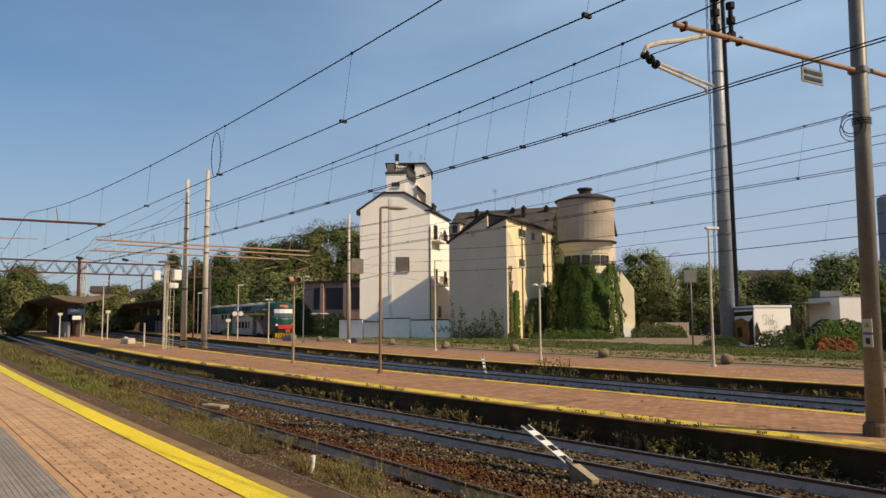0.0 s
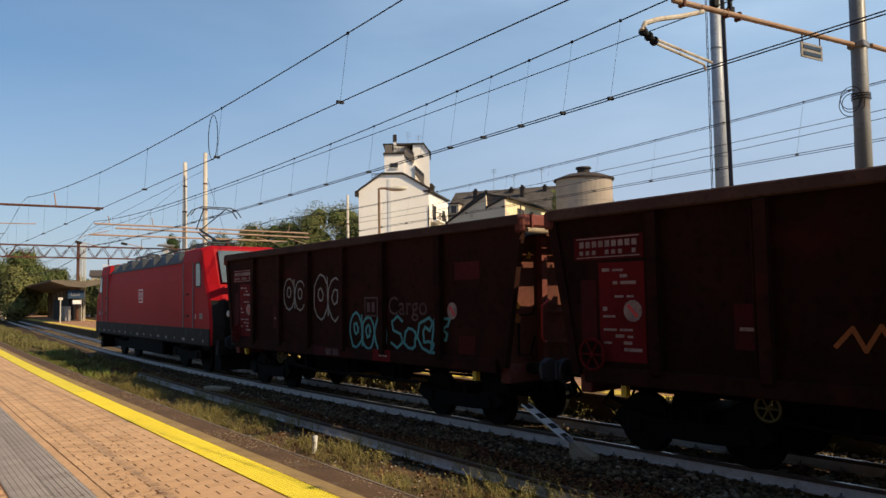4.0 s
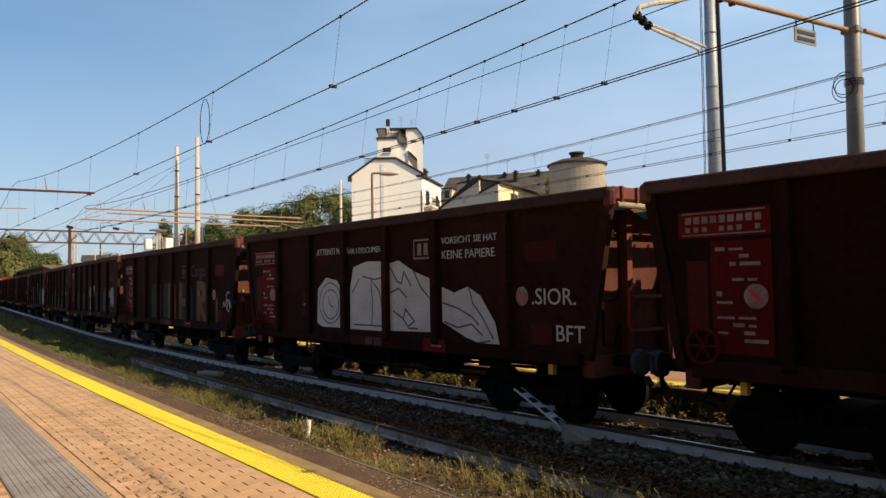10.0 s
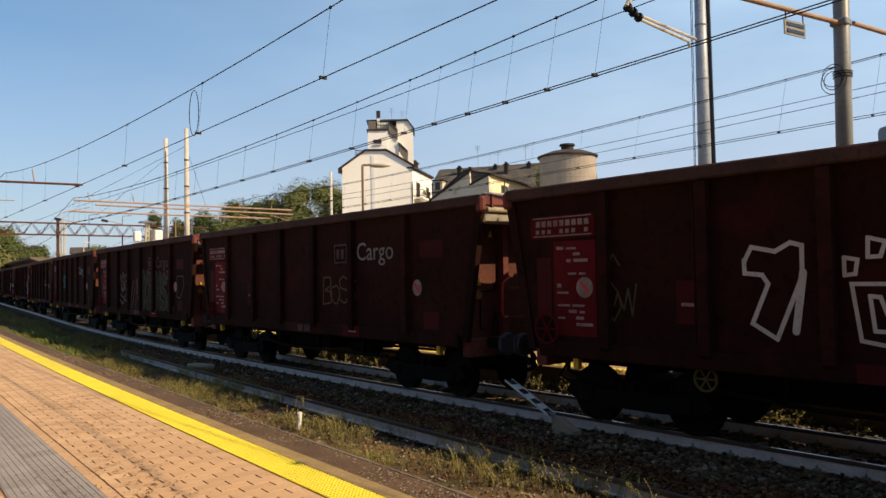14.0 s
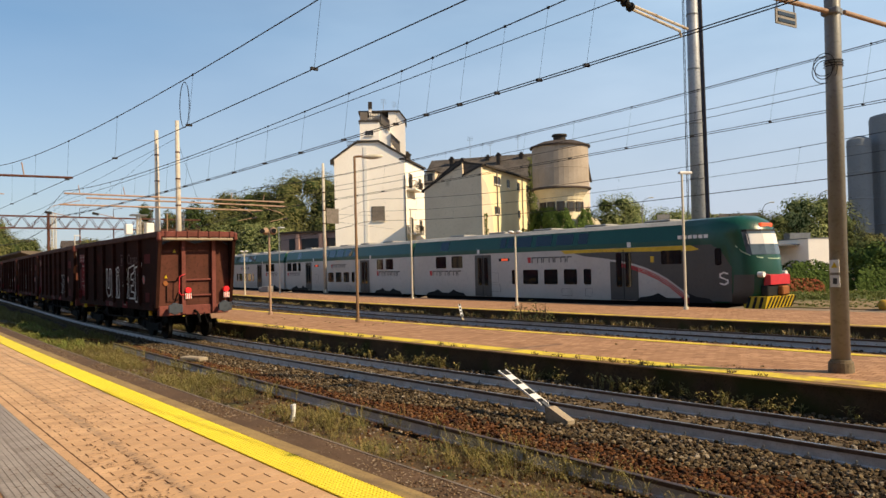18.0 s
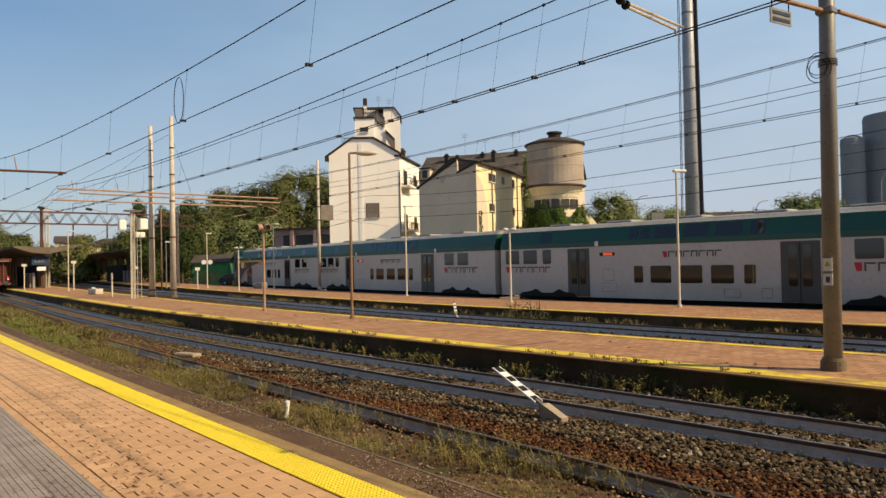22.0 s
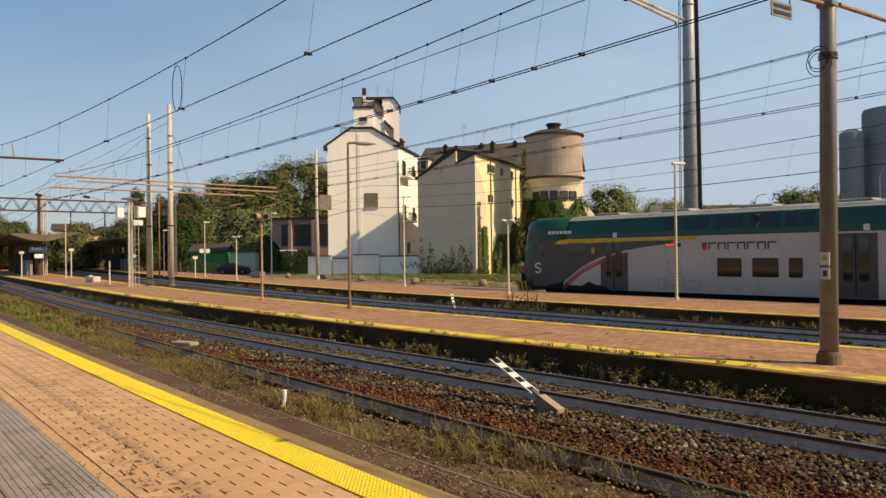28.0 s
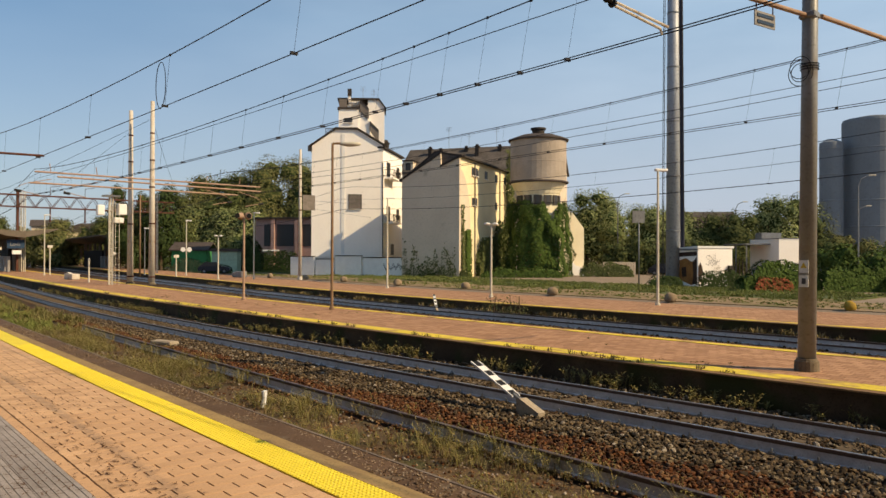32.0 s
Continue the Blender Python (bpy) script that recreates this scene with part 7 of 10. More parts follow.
def make_loco():
    th = thing("locomotive", "red electric freight locomotive with grey roof and raised pantograph", "locomotive")

    def X(d):
        return LOCO_L / 2 - d
    bm = B()
    prism(bm, [(-1.49, 1.6), (-1.49, 3.3), (-1.44, 3.95), (1.44, 3.95), (1.49, 3.3), (1.49, 1.6)], "x", X(15.4), X(3.5))
    part("body", bm, M_RED, th)
    bm = B()
    prism(bm, [(-1.455, 3.95), (-1.12, 4.36), (-1.0, 4.42), (1.0, 4.42), (1.12, 4.36), (1.455, 3.95)], "x", X(15.4), X(3.5))
    part("roof", bm, M_LOCOROOF, th, "slate grey roof")
    bm = B()
    for y in (-1.47, 1.47):
        box(bm, (0, y, 3.955), (11.9, 0.05, 0.05))
        for k in range(7):
            box(bm, (X(4.2 + k * 1.75), y * 0.85, 4.2), (0.05, 0.35, 0.34))
    part("roof_seam", bm, M_LOCOROOF, th)
    for s, d0 in ((-1, 15.4), (1, 3.5)):
        # the cab, lofted across from one side profile to the other
        sgn = s

        def prof(cut):
            e = X(d0)
            return [(e, 1.05), (e + sgn * (3.25 - cut), 1.05), (e + sgn * (3.32 - cut), 1.7), (e + sgn * (3.15 - cut), 2.55), (e + sgn * (2.75 - cut * 0.9), 3.1), (e + sgn * (2.1 - cut * 0.5), 4.33), (e + sgn * (1.9 - cut * 0.4), 4.44), (e, 4.44)]
        bm = B()
        rings = []
        for y, cut, drop in ((-1.49, 0.42, 0.50), (-1.42, 0.30, 0.10), (-1.10, 0.06, 0.0), (-0.5, 0.0, 0.0), (0.5, 0.0, 0.0), (1.10, 0.06, 0.0), (1.42, 0.30, 0.10), (1.49, 0.42, 0.50)):
            rings.append([bm.verts.new((px, y, pz - (drop if pz > 4.0 else 0))) for px, pz in prof(cut)])
        fs = [bm.faces.new(rings[0]), bm.faces.new(rings[-1][::-1])]
        for a, b in zip(rings, rings[1:]):
            for i in range(len(a)):
                fs.append(bm.faces.new((a[i], b[i], b[(i + 1) % len(a)], a[(i + 1) % len(a)])))
        bmesh.ops.recalc_face_normals(bm, faces=fs)
        cab = part("cab", bm, [M_RED, M_LOCOGREY], th)
        # The lower nose takes the dark skirt grey: its shade is put into the colour.
        for pf in cab.data.polygons:
            if pf.center.z < 2.2 and abs(pf.center.y) < 1.3:
                pf.material_index = 1
        e = X(d0)
        bm = B()
        v = [bm.verts.new(c) for c in ((e + sgn * 2.77, -1.02, 3.14), (e + sgn * 2.77, 1.02, 3.14), (e + sgn * 2.18, 0.98, 4.24), (e + sgn * 2.18, -0.98, 4.24))]
        bm.faces.new(v)
        r = bmesh.ops.extrude_face_region(bm, geom=bm.faces[:])
        bmesh.ops.translate(bm, vec=(sgn * 0.03, 0, 0.015), verts=[q for q in r["geom"] if isinstance(q, bmesh.types.BMVert)])
        bmesh.ops.recalc_face_normals(bm, faces=bm.faces[:])
        part("windscreen", bm, M_WSCREEN, cab, "grey windscreen with wipers")
        for y in (-0.45, 0.4):
            bm = B()
            tube(bm, (e + sgn * 2.83, y, 3.15), (e + sgn * 2.5, y + 0.3, 3.85), 0.018, n=5)
            part("wiper", bm, M_BLACK, cab)
        bm = B()
        box(bm, (e + sgn * 3.18, 0, 2.35), (0.10, 1.9, 0.55), bevel=0.05)
        part("front_panel", bm, M_BLACK, cab, "dark front panel")
        for y in (-0.78, 0.78):
            bm = B()
            box(bm, (e + sgn * 3.24, y, 2.1), (0.12, 0.5, 0.2), bevel=0.04)
            part("headlight", bm, M_WHITE, cab)
        for side in (-1, 1):
            y = side * 1.492
            bm = B()
            # the leading cab has a raked window, the trailing one a narrow rounded one
            if sgn < 0:
                outer = ((1.45, 3.02), (2.12, 3.02), (2.17, 3.08), (2.15, 3.32), (1.88, 3.82), (1.80, 3.87), (1.50, 3.87), (1.43, 3.80))
                inner = ((1.50, 3.08), (2.07, 3.08), (2.10, 3.12), (2.08, 3.30), (1.82, 3.77), (1.77, 3.80), (1.53, 3.80), (1.49, 3.76))
            else:
                outer = ((1.50, 3.00), (1.96, 3.00), (2.04, 3.08), (2.02, 3.50), (1.96, 3.80), (1.88, 3.88), (1.50, 3.88), (1.43, 3.81), (1.43, 3.07))
                inner = ((1.53, 3.06), (1.93, 3.06), (1.98, 3.12), (1.96, 3.50), (1.91, 3.78), (1.86, 3.82), (1.53, 3.82), (1.49, 3.78), (1.49, 3.10))
            plate(bm, [(X(d0) + sgn * u, z) for u, z in outer], y)
            frame_ = part("cab_window", bm, M_BLACK, cab, "cab side window in a black frame")
            bm = B()
            plate(bm, [(X(d0) + sgn * u, z) for u, z in inner], y + side * 0.006)
            part("pane", bm, M_GLASS, frame_)
            bm = B()
            plate(bm, rect(min(X(d0) + sgn * 0.32, X(d0) + sgn * 1.2), max(X(d0) + sgn * 0.32, X(d0) + sgn * 1.2), 1.62, 3.9), y * 1.001)
            door = part("cab_door", bm, M_RED, cab)
            for dx in (0.2, 1.32):
                bm = B()
                tube(bm, (X(d0) + sgn * dx, y + side * 0.05, 1.6), (X(d0) + sgn * dx, y + side * 0.05, 3.88), 0.022, n=6)
                part("handrail", bm, M_GALV, door)
            for z in (2.78, 2.02):
                bm = B()
                box(bm, (X(d0) + sgn * 0.6, y + side * 0.04, z), (0.28, 0.05, 0.05))
                part("door_handle", bm, M_BLACK, door)
            bm = B()
            plate(bm, rect(min(X(d0) + sgn * 1.9, X(d0) + sgn * 2.2), max(X(d0) + sgn * 1.9, X(d0) + sgn * 2.2), 1.93, 2.12), y * 1.002)
            part("data_plate", bm, M_SILVER, cab)
            bm = B()
            plate(bm, rect(min(X(d0) + sgn * 1.42, X(d0) + sgn * 1.47), max(X(d0) + sgn * 1.42, X(d0) + sgn * 1.47), 1.92, 2.1), y * 1.002)
            part("cab_mark", bm, M_WHITE, cab)
        bm = B()
        box(bm, (e + sgn * 3.05, 0, 1.0), (0.3, 2.6, 0.5), bevel=0.03)
        part("headstock", bm, M_LOCOGREY, th)
        buffers(th, e + sgn * 3.5, sgn, 1.18)
        bm = B()
        prism(bm, [(e + sgn * 2.6, 0.25), (e + sgn * 3.2, 0.25), (e + sgn * 3.1, 0.8), (e + sgn * 2.6, 0.8)], "y", -1.2, 1.2)
        part("snowplough", bm, M_UNDER, th)
    for side in (-1, 1):
        bm = B()
        prism(bm, [(X(15.4) - 2.9, 1.6), (X(15.4) - 2.9, 1.05), (X(3.5) + 2.9, 1.05), (X(3.5) + 2.9, 1.6)], "y", side * 1.485 - 0.02, side * 1.485 + 0.02)
        skirt = part("skirt", bm, M_LOCOGREY, th, "dark grey lower skirt")
        for d in (1.4, 3.0, 6.9, 9.3, 11.9, 14.6, 17.4):
            bm = B()
            plate(bm, rrect(X(d) - 0.16, X(d) + 0.16, 1.36, 1.55, 0.03), side * 1.508)
            part("skirt_recess", bm, M_BLACK, skirt)
        for k in range(16):
            d = 1.2 + 1.08 * k
            bm = B()
            w_ = 0.05 + 0.05 * (k % 3)
            plate(bm, rect(X(d) - w_, X(d) + w_, 1.14 + 0.03 * (k % 2), 1.24), side * 1.508)
            part("stencil_bar", bm, M_SILVER, skirt)
        # the maker's square emblem, as plain shapes
        bm = B()
        plate(bm, rect(X(9.70), X(9.02), 2.52, 3.08), side * 1.496)
        em = part("emblem", bm, M_WHITE, th, "white square emblem outline")
        bm = B()
        plate(bm, rect(X(9.65), X(9.07), 2.57, 3.03), side * 1.499)
        part("emblem_field", bm, M_RED, em)
        for dd in (9.52, 9.27):
            bm = B()
            plate(bm, rect(X(dd) - 0.085, X(dd) + 0.085, 2.65, 2.95), side * 1.502)
            part("emblem_bar", bm, M_WHITE, em)
            bm = B()
            plate(bm, rect(X(dd) - 0.03, X(dd) + 0.035, 2.70, 2.9), side * 1.505)
            part("emblem_bar", bm, M_RED, em)
    bm = B()
    box(bm, (0, 0, 0.85), (5.5, 2.6, 0.8), bevel=0.05)
    part("transformer_tank", bm, M_UNDER, th)
    bm = B()
    box(bm, (0, 0, 1.2), (16.5, 2.5, 0.5))
    part("underframe", bm, M_UNDER, th)
    bogie(th, X(14.0), 2.6, 0.6, 1.08)
    bogie(th, X(4.2), 2.6, 0.6, 1.08)
    # roof gear
    bm = B()
    pipe(bm, [(X(3.6), 0.35, 4.85), (X(6.5), 0.3, 4.85), (X(11), 0.25, 4.8), (X(15), 0.3, 4.75)], 0.025)
    line = part("roof_cable", bm, M_BLACK, th)
    for d in (3.9, 5.6, 7.3, 9.0, 10.6, 12.2, 13.9):
        bm = B()
        for k in range(5):
            lathe_z = 4.42 + 0.08 * k
            tube(bm, (X(d), 0.3, lathe_z), (X(d), 0.3, lathe_z + 0.06), 0.075 if k % 2 else 0.05, n=8)
        part("insulator", bm, M_WAGONRIM, line)
    for d, h in ((4.0, 0.14), (6.6, 0.1), (8.4, 0.12), (12.0, 0.1), (14.4, 0.15)):
        bm = B()
        box(bm, (X(d), -0.45, 4.42 + h / 2), (0.9, 0.7, h), bevel=0.03)
        part("roof_box", bm, M_LOCOROOF, th)

    def panto(d, up):
        bm = B()
        for y in (-0.5, 0.5):
            pipe(bm, [(X(d - 0.6), y, 4.72), (X(d + 1.5), y, 4.72)], 0.022)
        for dx in (-0.6, 0.5, 1.5):
            pipe(bm, [(X(d + dx), -0.5, 4.72), (X(d + dx), 0.5, 4.72)], 0.03)
            for y in (-0.5, 0.5):
                pipe(bm, [(X(d + dx), y, 4.42), (X(d + dx), y, 4.72)], 0.05)
        pt = part("pantograph", bm, M_LOCOROOF, th, "raised pantograph" if up else "folded pantograph")
        base, knee, head = ((d, 4.78), (d + 2.1, 5.45), (d + 0.2, 6.08)) if up else ((d, 4.78), (d + 1.7, 4.92), (d - 0.2, 5.02))
        bm = B()
        pipe(bm, [(X(base[0]), 0.12, base[1]), (X(knee[0]), 0.05, knee[1])], 0.042)
        pipe(bm, [(X(base[0] + 0.4), -0.1, base[1]), (X(knee[0] - 0.1), -0.02, knee[1] - 0.15)], 0.03)
        part("lower_arm", bm, M_LOCOROOF, pt)
        bm = B()
        pipe(bm, [(X(knee[0]), -0.1, knee[1]), (X(head[0]), -0.42, head[1])], 0.022)
        pipe(bm, [(X(knee[0]), 0.1, knee[1]), (X(head[0]), 0.42, head[1])], 0.022)
        part("upper_arm", bm, M_LOCOROOF, pt)
        for dx in (-0.22, 0.22):
            bm = B()
            pipe(bm, [(X(head[0] + dx), -0.98, head[1] - 0.3), (X(head[0] + dx), -0.8, head[1] - 0.05), (X(head[0] + dx), -0.55, head[1] + 0.05),
                      (X(head[0] + dx), 0.55, head[1] + 0.05), (X(head[0] + dx), 0.8, head[1] - 0.05), (X(head[0] + dx), 0.98, head[1] - 0.3)], 0.022)
            part("contact_strip", bm, M_LOCOROOF, pt)
    panto(4.3, True)
    panto(12.75, False)
    return th


loco = make_loco()

# -- freight wagon: 13.9 m from gap to gap --
HB, HT = 6.05, 6.62         # half lengths of the tub below and above
RIBS = (-4.55, -2.85, -1.20, 0.53, 2.25, 4.30)


def make_wagon():
    th = thing("freight_wagon", "oxide red high sided open freight wagon with graffiti", "freight wagon", group="wagons of the freight train")
    for s in (-1, 1):
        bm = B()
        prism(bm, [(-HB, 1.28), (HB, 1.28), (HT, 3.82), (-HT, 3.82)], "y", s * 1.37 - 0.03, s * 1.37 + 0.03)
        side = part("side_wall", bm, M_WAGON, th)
        bm = B()
        box(bm, (0, s * 1.41, 3.88), (2 * HT + 0.08, 0.17, 0.2), bevel=0.025)
        part("top_rim", bm, M_WAGONTOP, side)
        bm = B()
        box(bm, (0, s * 1.38, 1.22), (2 * HB - 0.2, 0.15, 0.26), bevel=0.02)
        part("solebar", bm, M_WAGON, side)
        bm = B()
        prism(bm, [(s * 1.40, 1.2), (s * 1.52, 1.3), (s * 1.52, 3.74), (s * 1.40, 3.80)], "x", -0.085, 0.085)
        me = finish("rib", bm, M_WAGON)
        for x in RIBS:
            part("rib", me, None, side, m=Matrix.Translation((x, 0, 0)))
        for e in (-1, 1):
            bm = B()
            prism(bm, [(e * HB, 1.2), (e * (HB + 0.14), 1.2), (e * (HT + 0.07), 3.82), (e * (HT - 0.12), 3.82)], "y", s * 1.38 - 0.06, s * 1.38 + 0.06)
            part("corner_post", bm, M_WAGON, side)
        # hinged door leaves with bars
        for x in (-3.0, -2.9):
            bm = B()
            tube(bm, (x, s * 1.43, 1.45), (x, s * 1.43, 3.66), 0.025, n=6)
            part("door_bar", bm, M_WAGON, side)
        for x0, x1, z0, z1 in ((-6.0, -5.68, 1.75, 2.75), (-3.32, -2.95, 1.72, 2.35), (4.75, 5.5, 2.85, 3.2), (4.85, 5.35, 1.4, 1.75)):
            bm = B()
            plate(bm, rect(x0, x1, z0, z1), s * 1.402)
            part("marking_panel", bm, M_WAGONDIM, side, "fresher red painted patch")
        bm = B()
        plate(bm, rect(-5.62, -4.75, 1.45, 3.02), s * 1.402)
        pan = part("marking_panel", bm, M_WAGONNEW, side, "fresher red panel with pale data bars")
        rnd = random.Random(4)
        for k in range(13):
            z = 2.88 - 0.105 * k
            x = -5.55
            while x < -4.95:
                w_ = rnd.uniform(0.08, 0.34)
                if rnd.random() < 0.72 and not (-5.3 < x + w_ and x < -4.75 and 2.02 < z < 2.45):
                    bm = B()
                    plate(bm, rect(x, min(x + w_, -4.8), z, z + rnd.choice((0.035, 0.05, 0.065))), s * 1.407)
                    part("data_bar", bm, M_DATA, pan)
                x += w_ + 0.06
        # number board with a pale frame
        bm = B()
        plate(bm, rect(-6.12, -4.75, 3.08, 3.46), s * 1.402)
        board = part("number_board", bm, M_WAGONNEW, side, "red number board with pale bars")
        for z in (3.11, 3.42):
            bm = B()
            plate(bm, rect(-6.06, -4.82, z, z + 0.018), s * 1.407)
            part("frame_line", bm, M_DATA, board)
        for k in range(9):
            bm = B()
            plate(bm, rect(-6.0 + 0.13 * k, -5.91 + 0.13 * k, 3.28, 3.38), s * 1.407)
            part("number_bar", bm, M_DATA, board)
            if k % 4 != 3:
                bm = B()
                plate(bm, rect(-6.0 + 0.13 * k, -5.93 + 0.13 * k, 3.16, 3.23), s * 1.407)
                part("number_bar", bm, M_DATA, board)
        bm = B()
        plate(bm, rect(-3.24, -3.03, 1.98, 2.03), s * 1.407)
        part("data_bar", bm, M_DATA, side)
        bm = B()
        plate(bm, oval(-4.98, 2.25, 0.17, 0.17, 14)[:-1], s * 1.407)
        disc = part("notice_disc", bm, M_DATA, pan, "white disc with a red slash")
        bm = B()
        plate(bm, [(-5.09, 2.32), (-5.05, 2.36), (-4.87, 2.18), (-4.91, 2.14)], s * 1.411)
        part("slash", bm, M_SIGNRED, disc)
        bm = B()
        plate(bm, oval(4.66, 2.24, 0.15, 0.17, 14)[:-1], s * 1.407)
        disc = part("notice_disc", bm, M_DATA, side, "white disc with a red slash")
        bm = B()
        plate(bm, [(4.56, 2.31), (4.61, 2.35), (4.76, 2.17), (4.71, 2.13)], s * 1.411)
        part("slash", bm, M_SIGNRED, disc)
        bm = B()
        plate(bm, rect(-0.9, 0.4, 1.11, 1.33), s * 1.458)
        low = part("lower_panel", bm, M_WAGONDIM, side, "fresher red sill panel")
        for x in (-0.28, 0.06):
            bm = B()
            plate(bm, rect(x, x + 0.26, 1.14, 1.30), s * 1.462)
            part("data_frame", bm, M_FAINT, low)
        bm = B()
        plate(bm, rect(1.85, 2.55, 1.11, 1.37), s * 1.458)
        low = part("lower_panel", bm, M_WAGONNEW, side, "fresher red sill panel")
        bm = B()
        plate(bm, rect(2.1, 2.42, 1.22, 1.25), s * 1.462)
        part("data_bar", bm, M_DATA, low)
        bm = B()
        pipe(bm, [(-2.9 + 0.17 * math.cos(a * 0.3927), s * 1.40, 0.96 + 0.17 * math.sin(a * 0.3927)) for a in range(17)], 0.02)
        for a in range(3):
            ca, sa = 0.17 * math.cos(a * 1.047), 0.17 * math.sin(a * 1.047)
            tube(bm, (-2.9 - ca, s * 1.40, 0.96 - sa), (-2.9 + ca, s * 1.40, 0.96 + sa), 0.014, n=5)
        tube(bm, (-2.9, s * 1.20, 0.96), (-2.9, s * 1.42, 0.96), 0.03, n=6)
        part("brake_changeover", bm, M_YELLP, th, "worn yellow spoked handwheel")
        bm = B()
        pipe(bm, [(-5.75 + 0.25 * math.cos(a * 0.3927), s * 1.47, 1.55 + 0.25 * math.sin(a * 0.3927)) for a in range(17)], 0.022)
        for a in range(3):
            ca, sa = 0.25 * math.cos(a * 1.047), 0.25 * math.sin(a * 1.047)
            tube(bm, (-5.75 - ca, s * 1.47, 1.55 - sa), (-5.75 + ca, s * 1.47, 1.55 + sa), 0.016, n=5)
        tube(bm, (-5.75, s * 1.40, 1.55), (-5.75, s * 1.49, 1.55), 0.045, n=8)
        part("brake_wheel", bm, M_WAGONNEW, th, "red spoked handbrake wheel")
        for x in (-5.2, 5.3):
            bm = B()
            box(bm, (x, s * 1.36, 1.02), (0.1, 0.1, 0.22))
            part("step_bracket", bm, M_TRAINY, th, "yellow step bracket")
    for e in (-1, 1):
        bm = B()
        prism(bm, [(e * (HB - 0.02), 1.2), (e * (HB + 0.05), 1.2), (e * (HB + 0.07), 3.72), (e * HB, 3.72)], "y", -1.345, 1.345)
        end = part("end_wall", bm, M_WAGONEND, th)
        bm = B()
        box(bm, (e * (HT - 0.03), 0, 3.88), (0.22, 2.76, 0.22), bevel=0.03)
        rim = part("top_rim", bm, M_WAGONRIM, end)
        bm = B()
        tube(bm, (e * (HT + 0.06), -1.3, 3.70), (e * (HT + 0.06), 1.3, 3.70), 0.05, n=10)
        part("rim_pipe", bm, M_PALEBLOCK, end, "pale worn pipe under the rim")
        for y in (-1.42, 1.42):
            bm = B()
            box(bm, (e * (HT + 0.02), y, 3.80), (0.20, 0.14, 0.30), bevel=0.04)
            part("corner_lug", bm, M_WAGONRIM, end)
        for k in range(7):
            bm = B()
            box(bm, (e * (HT + 0.02), -1.2 + 0.4 * k, 3.87), (0.2, 0.04, 0.25))
            part("rim_rib", bm, M_WAGONRIM, end)
        for y in (-0.42, 0.72):
            bm = B()
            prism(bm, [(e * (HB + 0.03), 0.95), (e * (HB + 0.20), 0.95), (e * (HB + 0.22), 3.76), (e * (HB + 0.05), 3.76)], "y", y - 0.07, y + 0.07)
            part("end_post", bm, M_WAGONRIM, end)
        for z in (2.20, 1.62):
            bm = B()
            box(bm, (e * (HB + 0.10), 0.15, z), (0.09, 1.0, 0.07), bevel=0.015)
            part("end_beam", bm, M_WAGONRIM, end)
        bm = B()
        pipe(bm, [(e * (HB + 0.09), -1.02, 2.0), (e * (HB + 0.09), -1.02, 1.42), (e * (HB + 0.09), -0.72, 1.40), (e * (HB + 0.09), -0.60, 1.75)], 0.018)
        pipe(bm, [(e * (HB + 0.09), -1.0, 2.16), (e * (HB + 0.09), -0.66, 2.16), (e * (HB + 0.09), -0.60, 2.3)], 0.018)
        part("brake_pipe", bm, M_UNDER, end, "thin dark pipe")
        bm = B()
        box(bm, (e * (HB - 0.02), 0, 1.08), (0.25, 2.6, 0.36), bevel=0.02)
        part("headstock", bm, M_WAGONRIM, th)
        buffers(th, e * 6.85, e)
        bm = B()
        pipe(bm, [(e * 6.15, 0, 1.05), (e * 6.5, 0, 0.95), (e * 6.55, 0.05, 0.65), (e * 6.3, 0.1, 0.55)], 0.05)
        pipe(bm, [(e * 6.15, 0.35, 0.95), (e * 6.4, 0.4, 0.6), (e * 6.2, 0.45, 0.5)], 0.025)
        pipe(bm, [(e * 6.15, -0.35, 0.95), (e * 6.4, -0.4, 0.6), (e * 6.2, -0.3, 0.5)], 0.025)
        part("coupling", bm, M_UNDER, th)
        bm = B()
        pipe(bm, [(e * 6.22, -0.36, 2.42), (e * 6.34, -0.42, 2.42), (e * 6.36, -0.62, 2.32), (e * 6.36, -0.64, 1.75), (e * 6.34, -0.56, 1.65), (e * 6.22, -0.36, 1.65)], 0.022)
        part("grab_rail", bm, M_SIGNRED, th)
        for y, z in ((-0.72, 3.22), (-1.04, 2.28)):
            bm = B()
            xx = e * (HB + 0.08)
            v = [bm.verts.new((xx, y - 0.06, z)), bm.verts.new((xx, y + 0.06, z)), bm.verts.new((xx + e * 0.02, y, z + 0.13))]
            bm.faces.new(v)
            r = bmesh.ops.extrude_face_region(bm, geom=bm.faces[:])
            bmesh.ops.translate(bm, vec=(e * 0.012, 0, 0), verts=[q for q in r["geom"] if isinstance(q, bmesh.types.BMVert)])
            part("warning_sign", bm, M_TRAINY, end, "yellow triangle warning sign")
        bm = B()
        xx = e * (HB + 0.08)
        bmesh.ops.create_cone(bm, cap_ends=True, segments=16, radius1=0.09, radius2=0.09, depth=0.02, matrix=Matrix.Translation((xx, -1.05, 2.1)) @ Matrix.Rotation(radians(90), 4, 'Y'))
        part("warning_disc", bm, M_ORANGE, end, "orange round warning disc")
        bogie(th, e * 4.35, 1.8, 0.46, 1.0)
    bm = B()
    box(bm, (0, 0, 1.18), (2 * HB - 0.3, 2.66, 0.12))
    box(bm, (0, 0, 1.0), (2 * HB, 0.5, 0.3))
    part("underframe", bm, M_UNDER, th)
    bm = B()
